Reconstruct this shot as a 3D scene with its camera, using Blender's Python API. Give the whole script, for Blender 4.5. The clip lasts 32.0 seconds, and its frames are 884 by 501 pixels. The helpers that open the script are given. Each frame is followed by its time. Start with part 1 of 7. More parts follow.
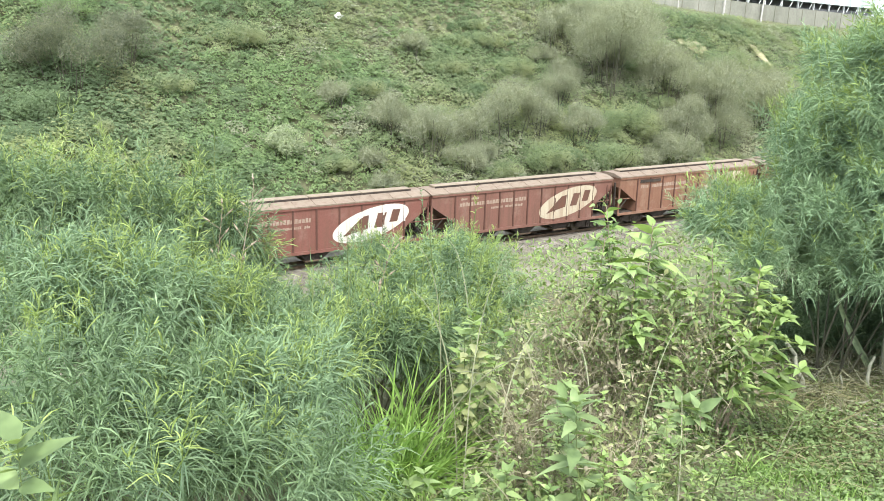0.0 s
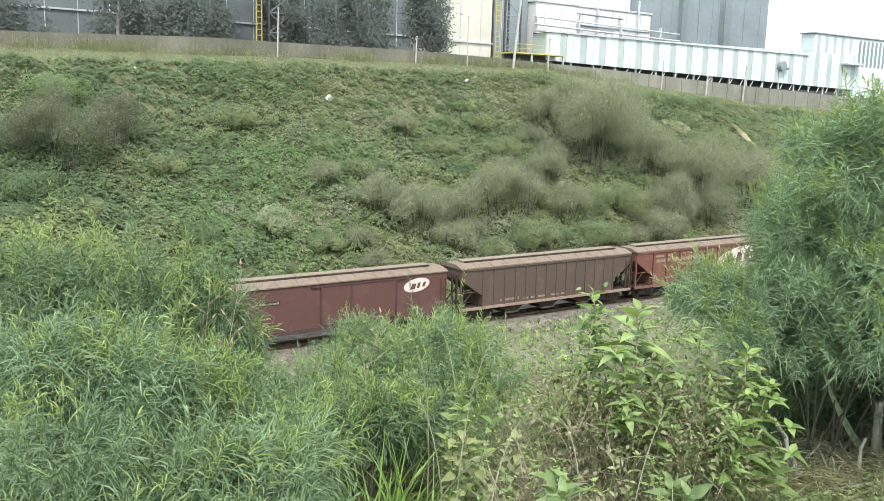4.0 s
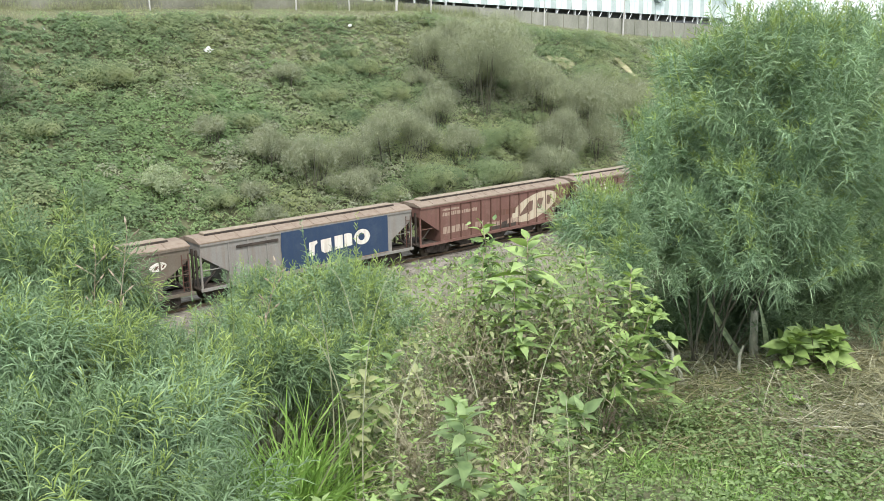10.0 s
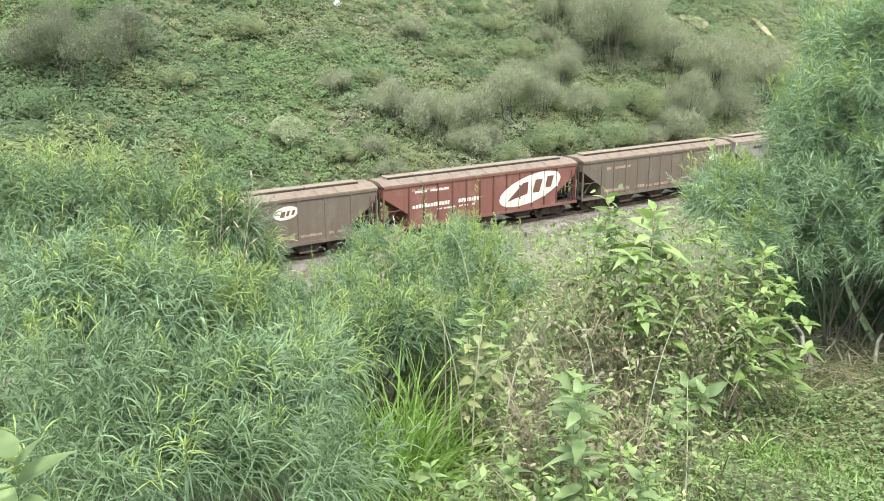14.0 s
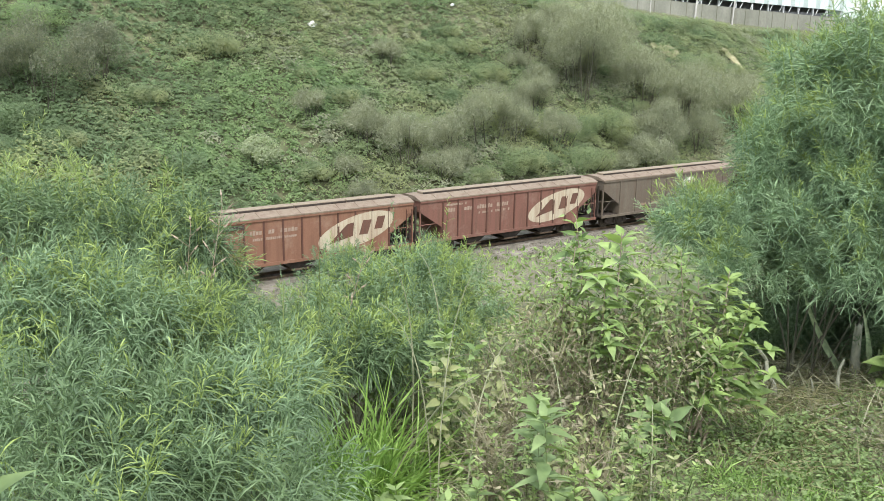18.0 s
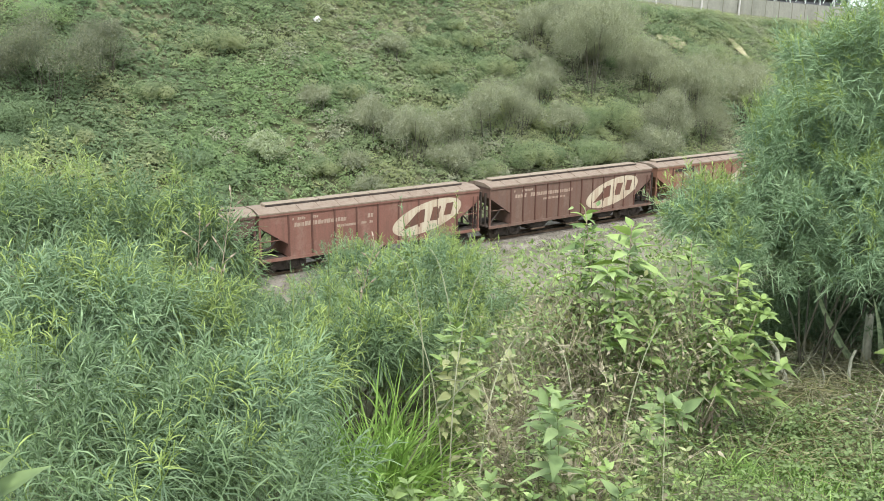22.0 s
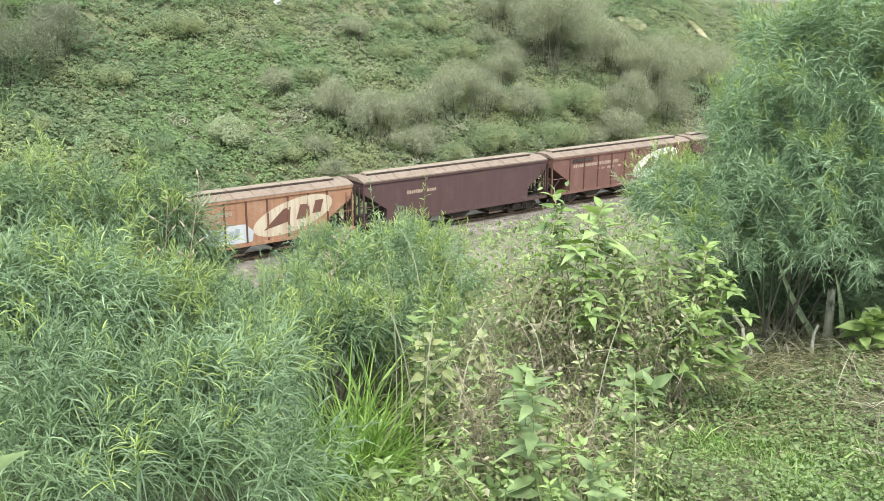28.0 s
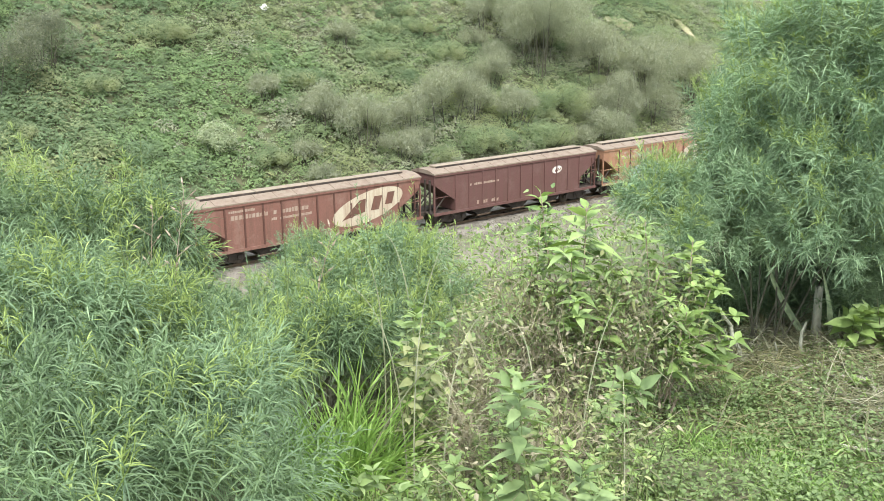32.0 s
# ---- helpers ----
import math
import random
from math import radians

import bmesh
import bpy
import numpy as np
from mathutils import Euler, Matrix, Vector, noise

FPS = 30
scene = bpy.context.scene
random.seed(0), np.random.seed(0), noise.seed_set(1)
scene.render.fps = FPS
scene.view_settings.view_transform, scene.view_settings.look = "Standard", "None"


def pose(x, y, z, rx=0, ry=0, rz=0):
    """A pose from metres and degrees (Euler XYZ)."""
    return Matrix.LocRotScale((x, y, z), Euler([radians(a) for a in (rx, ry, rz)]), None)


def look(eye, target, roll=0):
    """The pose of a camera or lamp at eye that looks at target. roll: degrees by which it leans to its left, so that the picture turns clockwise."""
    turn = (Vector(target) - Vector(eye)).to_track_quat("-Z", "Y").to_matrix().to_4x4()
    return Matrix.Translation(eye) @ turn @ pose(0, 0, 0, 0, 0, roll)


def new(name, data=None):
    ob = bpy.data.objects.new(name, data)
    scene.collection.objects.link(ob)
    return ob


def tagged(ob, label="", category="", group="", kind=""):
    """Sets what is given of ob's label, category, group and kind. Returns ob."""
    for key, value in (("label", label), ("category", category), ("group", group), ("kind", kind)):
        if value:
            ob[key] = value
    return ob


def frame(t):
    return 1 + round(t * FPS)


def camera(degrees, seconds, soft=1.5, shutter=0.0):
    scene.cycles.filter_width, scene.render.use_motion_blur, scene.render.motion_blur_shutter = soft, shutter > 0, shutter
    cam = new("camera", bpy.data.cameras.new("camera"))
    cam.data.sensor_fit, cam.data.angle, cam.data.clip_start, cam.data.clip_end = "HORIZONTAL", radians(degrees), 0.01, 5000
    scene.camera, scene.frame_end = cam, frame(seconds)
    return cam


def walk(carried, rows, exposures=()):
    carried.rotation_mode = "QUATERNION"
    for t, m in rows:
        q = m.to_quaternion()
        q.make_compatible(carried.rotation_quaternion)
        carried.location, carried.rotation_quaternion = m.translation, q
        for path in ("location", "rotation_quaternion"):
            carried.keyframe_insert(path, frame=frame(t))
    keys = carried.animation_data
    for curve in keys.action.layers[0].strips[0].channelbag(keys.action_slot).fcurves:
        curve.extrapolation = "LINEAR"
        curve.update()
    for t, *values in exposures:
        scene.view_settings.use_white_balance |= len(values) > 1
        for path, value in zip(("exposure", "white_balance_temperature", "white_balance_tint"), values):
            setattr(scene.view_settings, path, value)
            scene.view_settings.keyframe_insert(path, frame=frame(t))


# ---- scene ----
# World: x along the railway (the train runs towards +x), y across it, z up.
# z = 0 is the ground under the viewer on the near bank.
LENS = 53.3
EYE = 1.6
cam = camera(LENS, 32.0, soft=0.65)
# seconds, sway of the eye (m), yaw to the left of +y, pitch, roll (degrees)
PATH = [
    (0.0, -0.006, 0.016, -0.017, -33.61, -14.47, 1.84),
    (0.5, -0.011, 0.019, -0.015, -33.83, -13.52, 2.45),
    (1.0, -0.002, 0.053, -0.021, -35.23, -14.04, 2.79),
    (1.5, -0.010, 0.042, -0.020, -35.58, -13.76, 3.39),
    (2.0, -0.018, -0.001, 0.006, -36.00, -9.61, 2.40),
    (2.5, -0.004, 0.004, 0.010, -33.41, -8.61, 1.02),
    (4.5, -0.002, 0.003, 0.014, -34.66, -10.26, 1.81),
    (5.0, -0.011, -0.004, -0.001, -36.34, -11.43, 0.89),
    (5.5, -0.019, -0.020, 0.006, -38.62, -10.90, 0.27),
    (6.0, -0.015, -0.018, 0.002, -39.03, -12.76, 0.56),
    (6.5, -0.017, -0.044, 0.002, -39.89, -13.69, 0.40),
    (7.0, -0.013, -0.044, -0.000, -39.27, -12.63, 0.61),
    (7.5, -0.018, -0.060, 0.007, -39.93, -12.28, 0.24),
    (8.0, -0.009, -0.049, 0.006, -38.92, -12.34, 0.10),
    (8.5, -0.001, -0.045, 0.000, -38.67, -13.93, -0.77),
    (9.0, 0.004, -0.035, -0.002, -39.30, -13.33, -1.20),
    (9.5, -0.004, -0.049, 0.005, -40.07, -12.26, -1.50),
    (10.0, -0.009, -0.052, -0.003, -40.91, -12.85, -1.01),
    (10.5, -0.005, -0.056, -0.001, -40.01, -12.94, -1.81),
    (11.0, 0.001, -0.061, 0.006, -38.00, -12.28, -1.45),
    (11.5, 0.030, 0.010, -0.001, -34.84, -14.98, -1.70),
    (12.0, 0.016, -0.016, -0.004, -34.92, -15.02, -1.11),
    (12.5, 0.008, -0.026, -0.001, -34.65, -14.30, -1.34),
    (13.0, 0.003, -0.028, -0.001, -37.25, -14.10, 0.32),
    (13.5, 0.019, -0.005, 0.012, -34.46, -15.27, -0.83),
    (14.0, 0.025, 0.018, 0.008, -33.13, -15.48, -0.12),
    (14.5, 0.035, 0.033, 0.006, -31.79, -15.25, -0.69),
    (16.5, 0.037, 0.001, 0.021, -32.46, -12.63, -0.13),
    (17.0, 0.039, 0.001, 0.010, -32.96, -12.72, -0.78),
    (17.5, 0.030, -0.003, 0.018, -35.30, -12.74, 0.72),
    (18.0, 0.026, 0.003, 0.012, -35.03, -14.03, 1.13),
    (18.5, 0.024, 0.001, 0.011, -34.79, -14.22, 0.67),
    (19.0, 0.028, 0.011, 0.009, -34.37, -14.70, 0.77),
    (19.5, 0.023, 0.020, 0.007, -34.37, -14.31, 0.53),
    (20.0, 0.019, 0.008, 0.007, -34.66, -14.17, 0.10),
    (20.5, 0.020, 0.008, 0.008, -34.36, -13.58, 0.14),
    (21.0, 0.023, 0.011, 0.009, -34.27, -13.85, 0.16),
    (21.5, 0.022, 0.005, 0.011, -34.65, -13.91, 0.12),
    (22.0, 0.020, 0.010, 0.009, -34.55, -14.42, 0.51),
    (22.5, 0.023, 0.014, 0.004, -34.42, -14.60, -0.46),
    (23.0, 0.028, 0.015, 0.012, -34.21, -14.90, 0.33),
    (23.5, 0.026, 0.037, 0.005, -33.08, -15.15, 1.11),
    (24.0, 0.022, 0.033, 0.006, -34.70, -14.48, 0.91),
    (24.5, 0.015, 0.016, 0.004, -36.28, -14.10, 0.11),
    (25.0, 0.009, 0.010, 0.005, -37.30, -14.40, 0.08),
    (25.5, -0.001, 0.006, 0.006, -37.83, -14.48, 0.96),
    (27.5, -0.007, 0.024, -0.001, -37.06, -15.24, 1.12),
    (28.0, -0.004, 0.018, 0.000, -36.92, -15.45, 0.37),
    (28.5, -0.009, 0.003, 0.003, -36.89, -15.21, 0.07),
    (29.0, -0.004, 0.007, 0.000, -36.30, -16.03, -0.32),
    (29.5, -0.000, 0.002, 0.000, -36.40, -15.44, -1.05),
    (30.0, -0.004, 0.002, -0.000, -37.36, -15.32, -0.35),
    (30.5, 0.002, -0.001, 0.003, -37.61, -14.99, -0.72),
    (31.0, 0.010, 0.019, 0.003, -36.68, -15.04, -0.91),
    (31.5, 0.009, 0.017, 0.002, -37.79, -15.85, -0.55),
    (32.0, 0.015, 0.013, 0.006, -37.51, -15.30, -0.47),
]


def view(x, y, z, yaw, pitch, roll):
    a, b = radians(yaw), radians(pitch)
    eye = Vector((x, y, z + EYE))
    ahead = Vector((-math.sin(a) * math.cos(b), math.cos(a) * math.cos(b), math.sin(b)))
    return look(eye, eye + ahead, roll)


walk(cam, [(t, view(*r)) for t, *r in PATH], exposures=[(0.0, 1.57), (1.0, 1.18), (2.0, 1.08), (4.5, 1.1), (7.0, 1.14), (10.5, 1.14), (12.3, 1.1), (14.0, 1.47), (14.5, 1.47), (17.0, 1.12), (18.7, 1.15), (20.0, 1.36), (21.0, 1.16), (22.0, 1.2), (23.0, 1.33), (24.0, 1.44), (25.0, 1.22), (27.5, 1.36), (28.8, 1.5), (30.4, 1.54), (31.0, 1.25), (32.0, 1.47)])

# ---- light: an overcast sky with a weak, very soft sun ----
world = bpy.data.worlds.new("overcast")
scene.world = world
world.use_nodes = True
wn, wl = world.node_tree.nodes, world.node_tree.links
sky = wn.new("ShaderNodeTexSky")
sky.sky_type, sky.sun_disc = "NISHITA", False
sky.sun_elevation, sky.sun_rotation = radians(52), radians(200)
sky.dust_density, sky.air_density = 5.0, 1.0
veil = wn.new("ShaderNodeMix")
veil.data_type, veil.blend_type = "RGBA", "MIX"
veil.inputs[0].default_value = 0.8
veil.inputs[7].default_value = (8.5, 9.0, 10.05, 1)
wl.new(sky.outputs[0], veil.inputs[6])
wl.new(veil.outputs[2], wn["Background"].inputs[0])
wn["Background"].inputs[1].default_value = 0.106
sun = new("sun", bpy.data.lights.new("sun", "SUN"))
sun.data.energy, sun.data.angle, sun.data.color = 2.1, radians(14), (1.0, 0.965, 0.91)
sun.matrix_world = look((0, 0, 60), (20, 34, 0))


# ---- materials ----
def nodes_of(name):
    m = bpy.data.materials.new(name)
    m.use_nodes = True
    t = m.node_tree
    b = t.nodes["Principled BSDF"]
    return m, t.nodes, t.links, b


def ramp_node(n, stops):
    r = n.new("ShaderNodeValToRGB")
    r.color_ramp.elements[0].position, r.color_ramp.elements[0].color = stops[0][0], (*stops[0][1], 1)
    r.color_ramp.elements[1].position, r.color_ramp.elements[1].color = stops[-1][0], (*stops[-1][1], 1)
    for p, c in stops[1:-1]:
        r.color_ramp.elements.new(p).color = (*c, 1)
    return r


def noise_node(n, l, scale, detail=6.0, rough=0.6, stretch=None, coord="Object"):
    tc = n.new("ShaderNodeTexCoord")
    x = n.new("ShaderNodeTexNoise")
    x.inputs["Scale"].default_value, x.inputs["Detail"].default_value, x.inputs["Roughness"].default_value = scale, detail, rough
    if stretch:
        mp = n.new("ShaderNodeMapping")
        mp.inputs["Scale"].default_value = stretch
        l.new(tc.outputs[coord], mp.inputs[0])
        l.new(mp.outputs[0], x.inputs[0])
    else:
        l.new(tc.outputs[coord], x.inputs[0])
    return x


def mixed(n, l, fac, a, b, mode="MIX"):
    m = n.new("ShaderNodeMix")
    m.data_type, m.blend_type = "RGBA", mode
    for s, v in ((0, fac), (6, a), (7, b)):
        if isinstance(v, (int, float)):
            m.inputs[s].default_value = v
        elif isinstance(v, tuple):
            m.inputs[s].default_value = (*v, 1)
        else:
            l.new(v, m.inputs[s])
    return m.outputs[2]


def bumped(n, l, b, height, strength, distance):
    u = n.new("ShaderNodeBump")
    u.inputs["Strength"].default_value, u.inputs["Distance"].default_value = strength, distance
    l.new(height, u.inputs["Height"])
    l.new(u.outputs[0], b.inputs["Normal"])


def surface(name, stops, scale, rough=0.8, fine=None, bump=0.3, metal=0.0, distance=0.02, stretch=None):
    """A surface with colour from two scales of noise."""
    m, n, l, b = nodes_of(name)
    big = noise_node(n, l, scale, stretch=stretch)
    small = noise_node(n, l, fine or scale * 9, detail=4)
    r = ramp_node(n, stops)
    add = n.new("ShaderNodeMath")
    add.operation = "MULTIPLY_ADD"
    add.inputs[1].default_value, add.inputs[2].default_value = 0.45, -0.225
    l.new(small.outputs[0], add.inputs[0])
    s2 = n.new("ShaderNodeMath")
    l.new(big.outputs[0], s2.inputs[0])
    l.new(add.outputs[0], s2.inputs[1])
    l.new(s2.outputs[0], r.inputs[0])
    l.new(r.outputs[0], b.inputs["Base Color"])
    b.inputs["Roughness"].default_value, b.inputs["Metallic"].default_value = rough, metal
    b.inputs["Specular IOR Level"].default_value = 0.3
    bumped(n, l, b, small.outputs[0], bump, distance)
    return m


def leaf_material(name, dark, mid, light, patch=0.6, patch_tint=(0.09, 0.09, 0.03), patch_amount=0.35, through_light=0.22, rough=0.5):
    """Leaves: each leaf has its own shade, and patches of the stand differ."""
    m, n, l, b = nodes_of(name)
    geo = n.new("ShaderNodeNewGeometry")
    r = ramp_node(n, [(0.0, dark), (0.5, mid), (1.0, light)])
    own = n.new("ShaderNodeObjectInfo")
    both, part_of_one = n.new("ShaderNodeMath"), n.new("ShaderNodeMath")
    part_of_one.operation = "FRACT"
    l.new(geo.outputs["Random Per Island"], both.inputs[0])
    l.new(own.outputs["Random"], both.inputs[1])
    l.new(both.outputs[0], part_of_one.inputs[0])
    l.new(part_of_one.outputs[0], r.inputs[0])
    big = noise_node(n, l, patch, detail=3)
    pr = ramp_node(n, [(0.42, (0, 0, 0)), (0.62, (patch_amount,) * 3)])
    l.new(big.outputs[0], pr.inputs[0])
    col = mixed(n, l, pr.outputs[0], r.outputs[0], patch_tint)
    mid_noise = noise_node(n, l, patch * 6, detail=2)
    shade = ramp_node(n, [(0.35, (0.72, 0.74, 0.72)), (0.65, (1.2, 1.18, 1.15))])
    l.new(mid_noise.outputs[0], shade.inputs[0])
    col = mixed(n, l, 1.0, col, shade.outputs[0], "MULTIPLY")
    l.new(col, b.inputs["Base Color"])
    b.inputs["Roughness"].default_value = rough
    b.inputs["Specular IOR Level"].default_value = 0.3 if rough < 0.8 else 0.1
    tr = n.new("ShaderNodeBsdfTranslucent")
    l.new(mixed(n, l, 1.0, col, (1.0, 1.0, 0.55), "MULTIPLY"), tr.inputs[0])
    mx = n.new("ShaderNodeMixShader")
    mx.inputs[0].default_value = through_light
    l.new(b.outputs[0], mx.inputs[1])
    l.new(tr.outputs[0], mx.inputs[2])
    l.new(mx.outputs[0], n["Material Output"].inputs[0])
    return m


def wagon_paint(name, base, rust, pale, dirt=0.5):
    """Old wagon paint: rust streaks that run down, faded patches, dust."""
    m, n, l, b = nodes_of(name)
    streak = noise_node(n, l, 1.0, 6, 0.65, (3.2, 3.2, 0.35))
    blotch = noise_node(n, l, 0.7, 8, 0.7)
    fine = noise_node(n, l, 14.0, 4)
    r1 = ramp_node(n, [(0.45, (0, 0, 0)), (0.72, (0.8,) * 3)])
    l.new(streak.outputs[0], r1.inputs[0])
    c = mixed(n, l, r1.outputs[0], base, rust)
    r2 = ramp_node(n, [(0.5, (0, 0, 0)), (0.75, (dirt,) * 3)])
    l.new(blotch.outputs[0], r2.inputs[0])
    c = mixed(n, l, r2.outputs[0], c, pale)
    c = mixed(n, l, 0.25, c, fine.outputs[0], "OVERLAY")
    l.new(c, b.inputs["Base Color"])
    b.inputs["Roughness"].default_value = 0.72
    b.inputs["Specular IOR Level"].default_value = 0.3
    bumped(n, l, b, fine.outputs[0], 0.15, 0.01)
    return m


M = {}
M["soil"] = surface("soil", [(0.3, (0.068, 0.078, 0.04)), (0.5, (0.118, 0.122, 0.068)), (0.7, (0.098, 0.132, 0.06))], 0.5, 0.95, 6, 0.8, distance=0.05)
M["ballast"] = surface("ballast", [(0.3, (0.085, 0.078, 0.062)), (0.5, (0.16, 0.148, 0.12)), (0.7, (0.25, 0.232, 0.195))], 1.1, 0.95, 16, 1.0, distance=0.06)
M["path_gravel"] = surface("path_gravel", [(0.3, (0.085, 0.076, 0.055)), (0.5, (0.145, 0.132, 0.102)), (0.72, (0.215, 0.198, 0.16))], 0.6, 0.95, 9, 0.6, distance=0.04)
M["ochre"] = wagon_paint("faded_ochre_paint", (0.27, 0.149, 0.0889), (0.18, 0.0935, 0.0593), (0.36, 0.264, 0.188), 0.65)
M["rail_steel"] = surface("rail_steel", [(0.3, (0.1, 0.07, 0.05)), (0.7, (0.2, 0.15, 0.11))], 3, 0.5, 30, 0.2, 0.6)
M["sleeper"] = surface("sleeper", [(0.3, (0.08, 0.07, 0.06)), (0.7, (0.17, 0.15, 0.13))], 3, 0.9, 30, 0.4)
M["red"] = wagon_paint("red_oxide_paint", (0.17, 0.0726, 0.057), (0.13, 0.0682, 0.0479), (0.26, 0.171, 0.135), 0.6)
M["red_dark"] = wagon_paint("dark_red_paint", (0.14, 0.0726, 0.0593), (0.105, 0.0605, 0.0456), (0.21, 0.143, 0.114), 0.65)
M["orange"] = wagon_paint("faded_orange_paint", (0.2, 0.105, 0.0684), (0.14, 0.0715, 0.0479), (0.3, 0.22, 0.165), 0.65)
M["brick"] = wagon_paint("faded_brick_paint", (0.17, 0.0836, 0.0638), (0.12, 0.066, 0.049), (0.26, 0.182, 0.142), 0.65)
M["box_red"] = wagon_paint("maroon_red_paint", (0.105, 0.0517, 0.0456), (0.09, 0.0528, 0.041), (0.16, 0.11, 0.0912), 0.55)
M["brown"] = wagon_paint("brown_paint", (0.125, 0.08, 0.062), (0.12, 0.062, 0.044), (0.205, 0.155, 0.12), 0.6)
M["umber"] = wagon_paint("umber_paint", (0.09, 0.07, 0.057), (0.1, 0.062, 0.042), (0.16, 0.13, 0.1), 0.55)
M["drab"] = wagon_paint("drab_grey_brown_paint", (0.118, 0.1, 0.078), (0.105, 0.074, 0.052), (0.185, 0.162, 0.128), 0.6)
M["maroon"] = wagon_paint("maroon_paint", (0.066, 0.04, 0.04), (0.085, 0.048, 0.04), (0.115, 0.08, 0.07), 0.35)
M["dark_brown"] = wagon_paint("dark_red_brown_paint", (0.085, 0.052, 0.043), (0.1, 0.055, 0.038), (0.14, 0.095, 0.075), 0.45)
M["grey"] = wagon_paint("grey_paint", (0.2, 0.195, 0.18), (0.17, 0.135, 0.105), (0.29, 0.275, 0.245), 0.5)
M["blue"] = wagon_paint("blue_paint", (0.022, 0.042, 0.085), (0.03, 0.05, 0.085), (0.07, 0.09, 0.12), 0.45)
M["white_paint"] = wagon_paint("worn_white_paint", (0.43, 0.385, 0.29), (0.25, 0.16, 0.11), (0.37, 0.3, 0.22), 0.5)
M["clean_white"] = wagon_paint("white_paint", (0.6, 0.58, 0.53), (0.38, 0.32, 0.26), (0.5, 0.46, 0.4), 0.4)
M["logo_dark"] = wagon_paint("dark_brown_lettering_paint", (0.1, 0.055, 0.04), (0.15, 0.06, 0.04), (0.2, 0.12, 0.09), 0.4)
M["faded_white"] = wagon_paint("faded_white_marking", (0.3, 0.235, 0.185), (0.19, 0.11, 0.08), (0.25, 0.17, 0.13), 0.5)
M["roof_dust"] = wagon_paint("dusty_roof_paint", (0.185, 0.148, 0.11), (0.12, 0.08, 0.058), (0.25, 0.215, 0.165), 0.6)
M["hatch"] = wagon_paint("dusty_hatch", (0.22, 0.185, 0.135), (0.14, 0.095, 0.068), (0.28, 0.245, 0.185), 0.6)
# ribs carry their shadow lines as darker rusty paint; ladders share it
M["rib_shade_rust"] = wagon_paint("rusty_rib_shade_paint", (0.085, 0.04, 0.03), (0.06, 0.03, 0.022), (0.15, 0.09, 0.065), 0.5)
M["under"] = surface("underframe_grime", [(0.3, (0.02, 0.017, 0.014)), (0.7, (0.07, 0.055, 0.045))], 2, 0.8, 20, 0.2)
M["wheel"] = surface("wheel_steel", [(0.3, (0.06, 0.05, 0.042)), (0.7, (0.14, 0.115, 0.095))], 3, 0.55, 25, 0.2, 0.4)
M["graffiti"] = wagon_paint("pale_spray_paint", (0.4, 0.425, 0.43), (0.26, 0.31, 0.36), (0.42, 0.34, 0.27), 0.5)
M["wall_pale"] = surface("weathered_pale_concrete", [(0.3, (0.165, 0.17, 0.138)), (0.5, (0.215, 0.22, 0.182)), (0.7, (0.275, 0.278, 0.235))], 0.35, 0.9, 5, 0.3, stretch=(1.0, 1.0, 0.4))
M["concrete"] = surface("old_concrete", [(0.3, (0.11, 0.112, 0.084)), (0.5, (0.145, 0.146, 0.112)), (0.7, (0.195, 0.195, 0.155))], 0.35, 0.9, 5, 0.3, stretch=(1.0, 1.0, 0.4))
M["cream_render"] = surface("cream_render", [(0.3, (0.5, 0.505, 0.44)), (0.7, (0.62, 0.625, 0.55))], 0.2, 0.8, 4, 0.1)
M["gum_bark"] = surface("pale_gum_bark", [(0.3, (0.16, 0.165, 0.16)), (0.7, (0.32, 0.325, 0.31))], 2, 0.9, 12, 0.3, stretch=(4, 4, 1))
M["pale_concrete"] = surface("pale_concrete", [(0.3, (0.34, 0.335, 0.31)), (0.7, (0.5, 0.49, 0.46))], 1.2, 0.9, 14, 0.3)
M["wall_white"] = surface("white_render", [(0.3, (0.52, 0.53, 0.51)), (0.7, (0.68, 0.69, 0.66))], 0.15, 0.7, 3, 0.1)
M["tarp_white"] = surface("white_sheeting", [(0.3, (0.5, 0.6, 0.58)), (0.7, (0.62, 0.71, 0.68))], 0.3, 0.5, 4, 0.1)
M["tarp_grey"] = surface("grey_sheeting", [(0.3, (0.33, 0.4, 0.385)), (0.7, (0.43, 0.5, 0.48))], 0.3, 0.5, 4, 0.1)
M["tank"] = surface("grey_tank_steel", [(0.3, (0.19, 0.235, 0.245)), (0.7, (0.26, 0.305, 0.315))], 0.2, 0.45, 2, 0.1, 0.2)
M["hall_grey"] = surface("blue_grey_cladding", [(0.3, (0.12, 0.14, 0.15)), (0.7, (0.165, 0.19, 0.2))], 0.2, 0.6, 3, 0.1)
M["tank_white"] = surface("white_tank_steel", [(0.3, (0.74, 0.78, 0.79)), (0.7, (0.84, 0.86, 0.86))], 0.2, 0.45, 2, 0.1)
M["steel_dark"] = surface("dark_steel", [(0.3, (0.05, 0.055, 0.06)), (0.7, (0.12, 0.125, 0.13))], 1, 0.6, 9, 0.1, 0.3)
M["steel_light"] = surface("galvanised_steel", [(0.3, (0.42, 0.45, 0.46)), (0.7, (0.6, 0.62, 0.62))], 1, 0.5, 9, 0.1, 0.3)
M["yellow"] = surface("yellow_paint", [(0.3, (0.45, 0.39, 0.1)), (0.7, (0.58, 0.51, 0.16))], 1, 0.5, 9, 0.1)
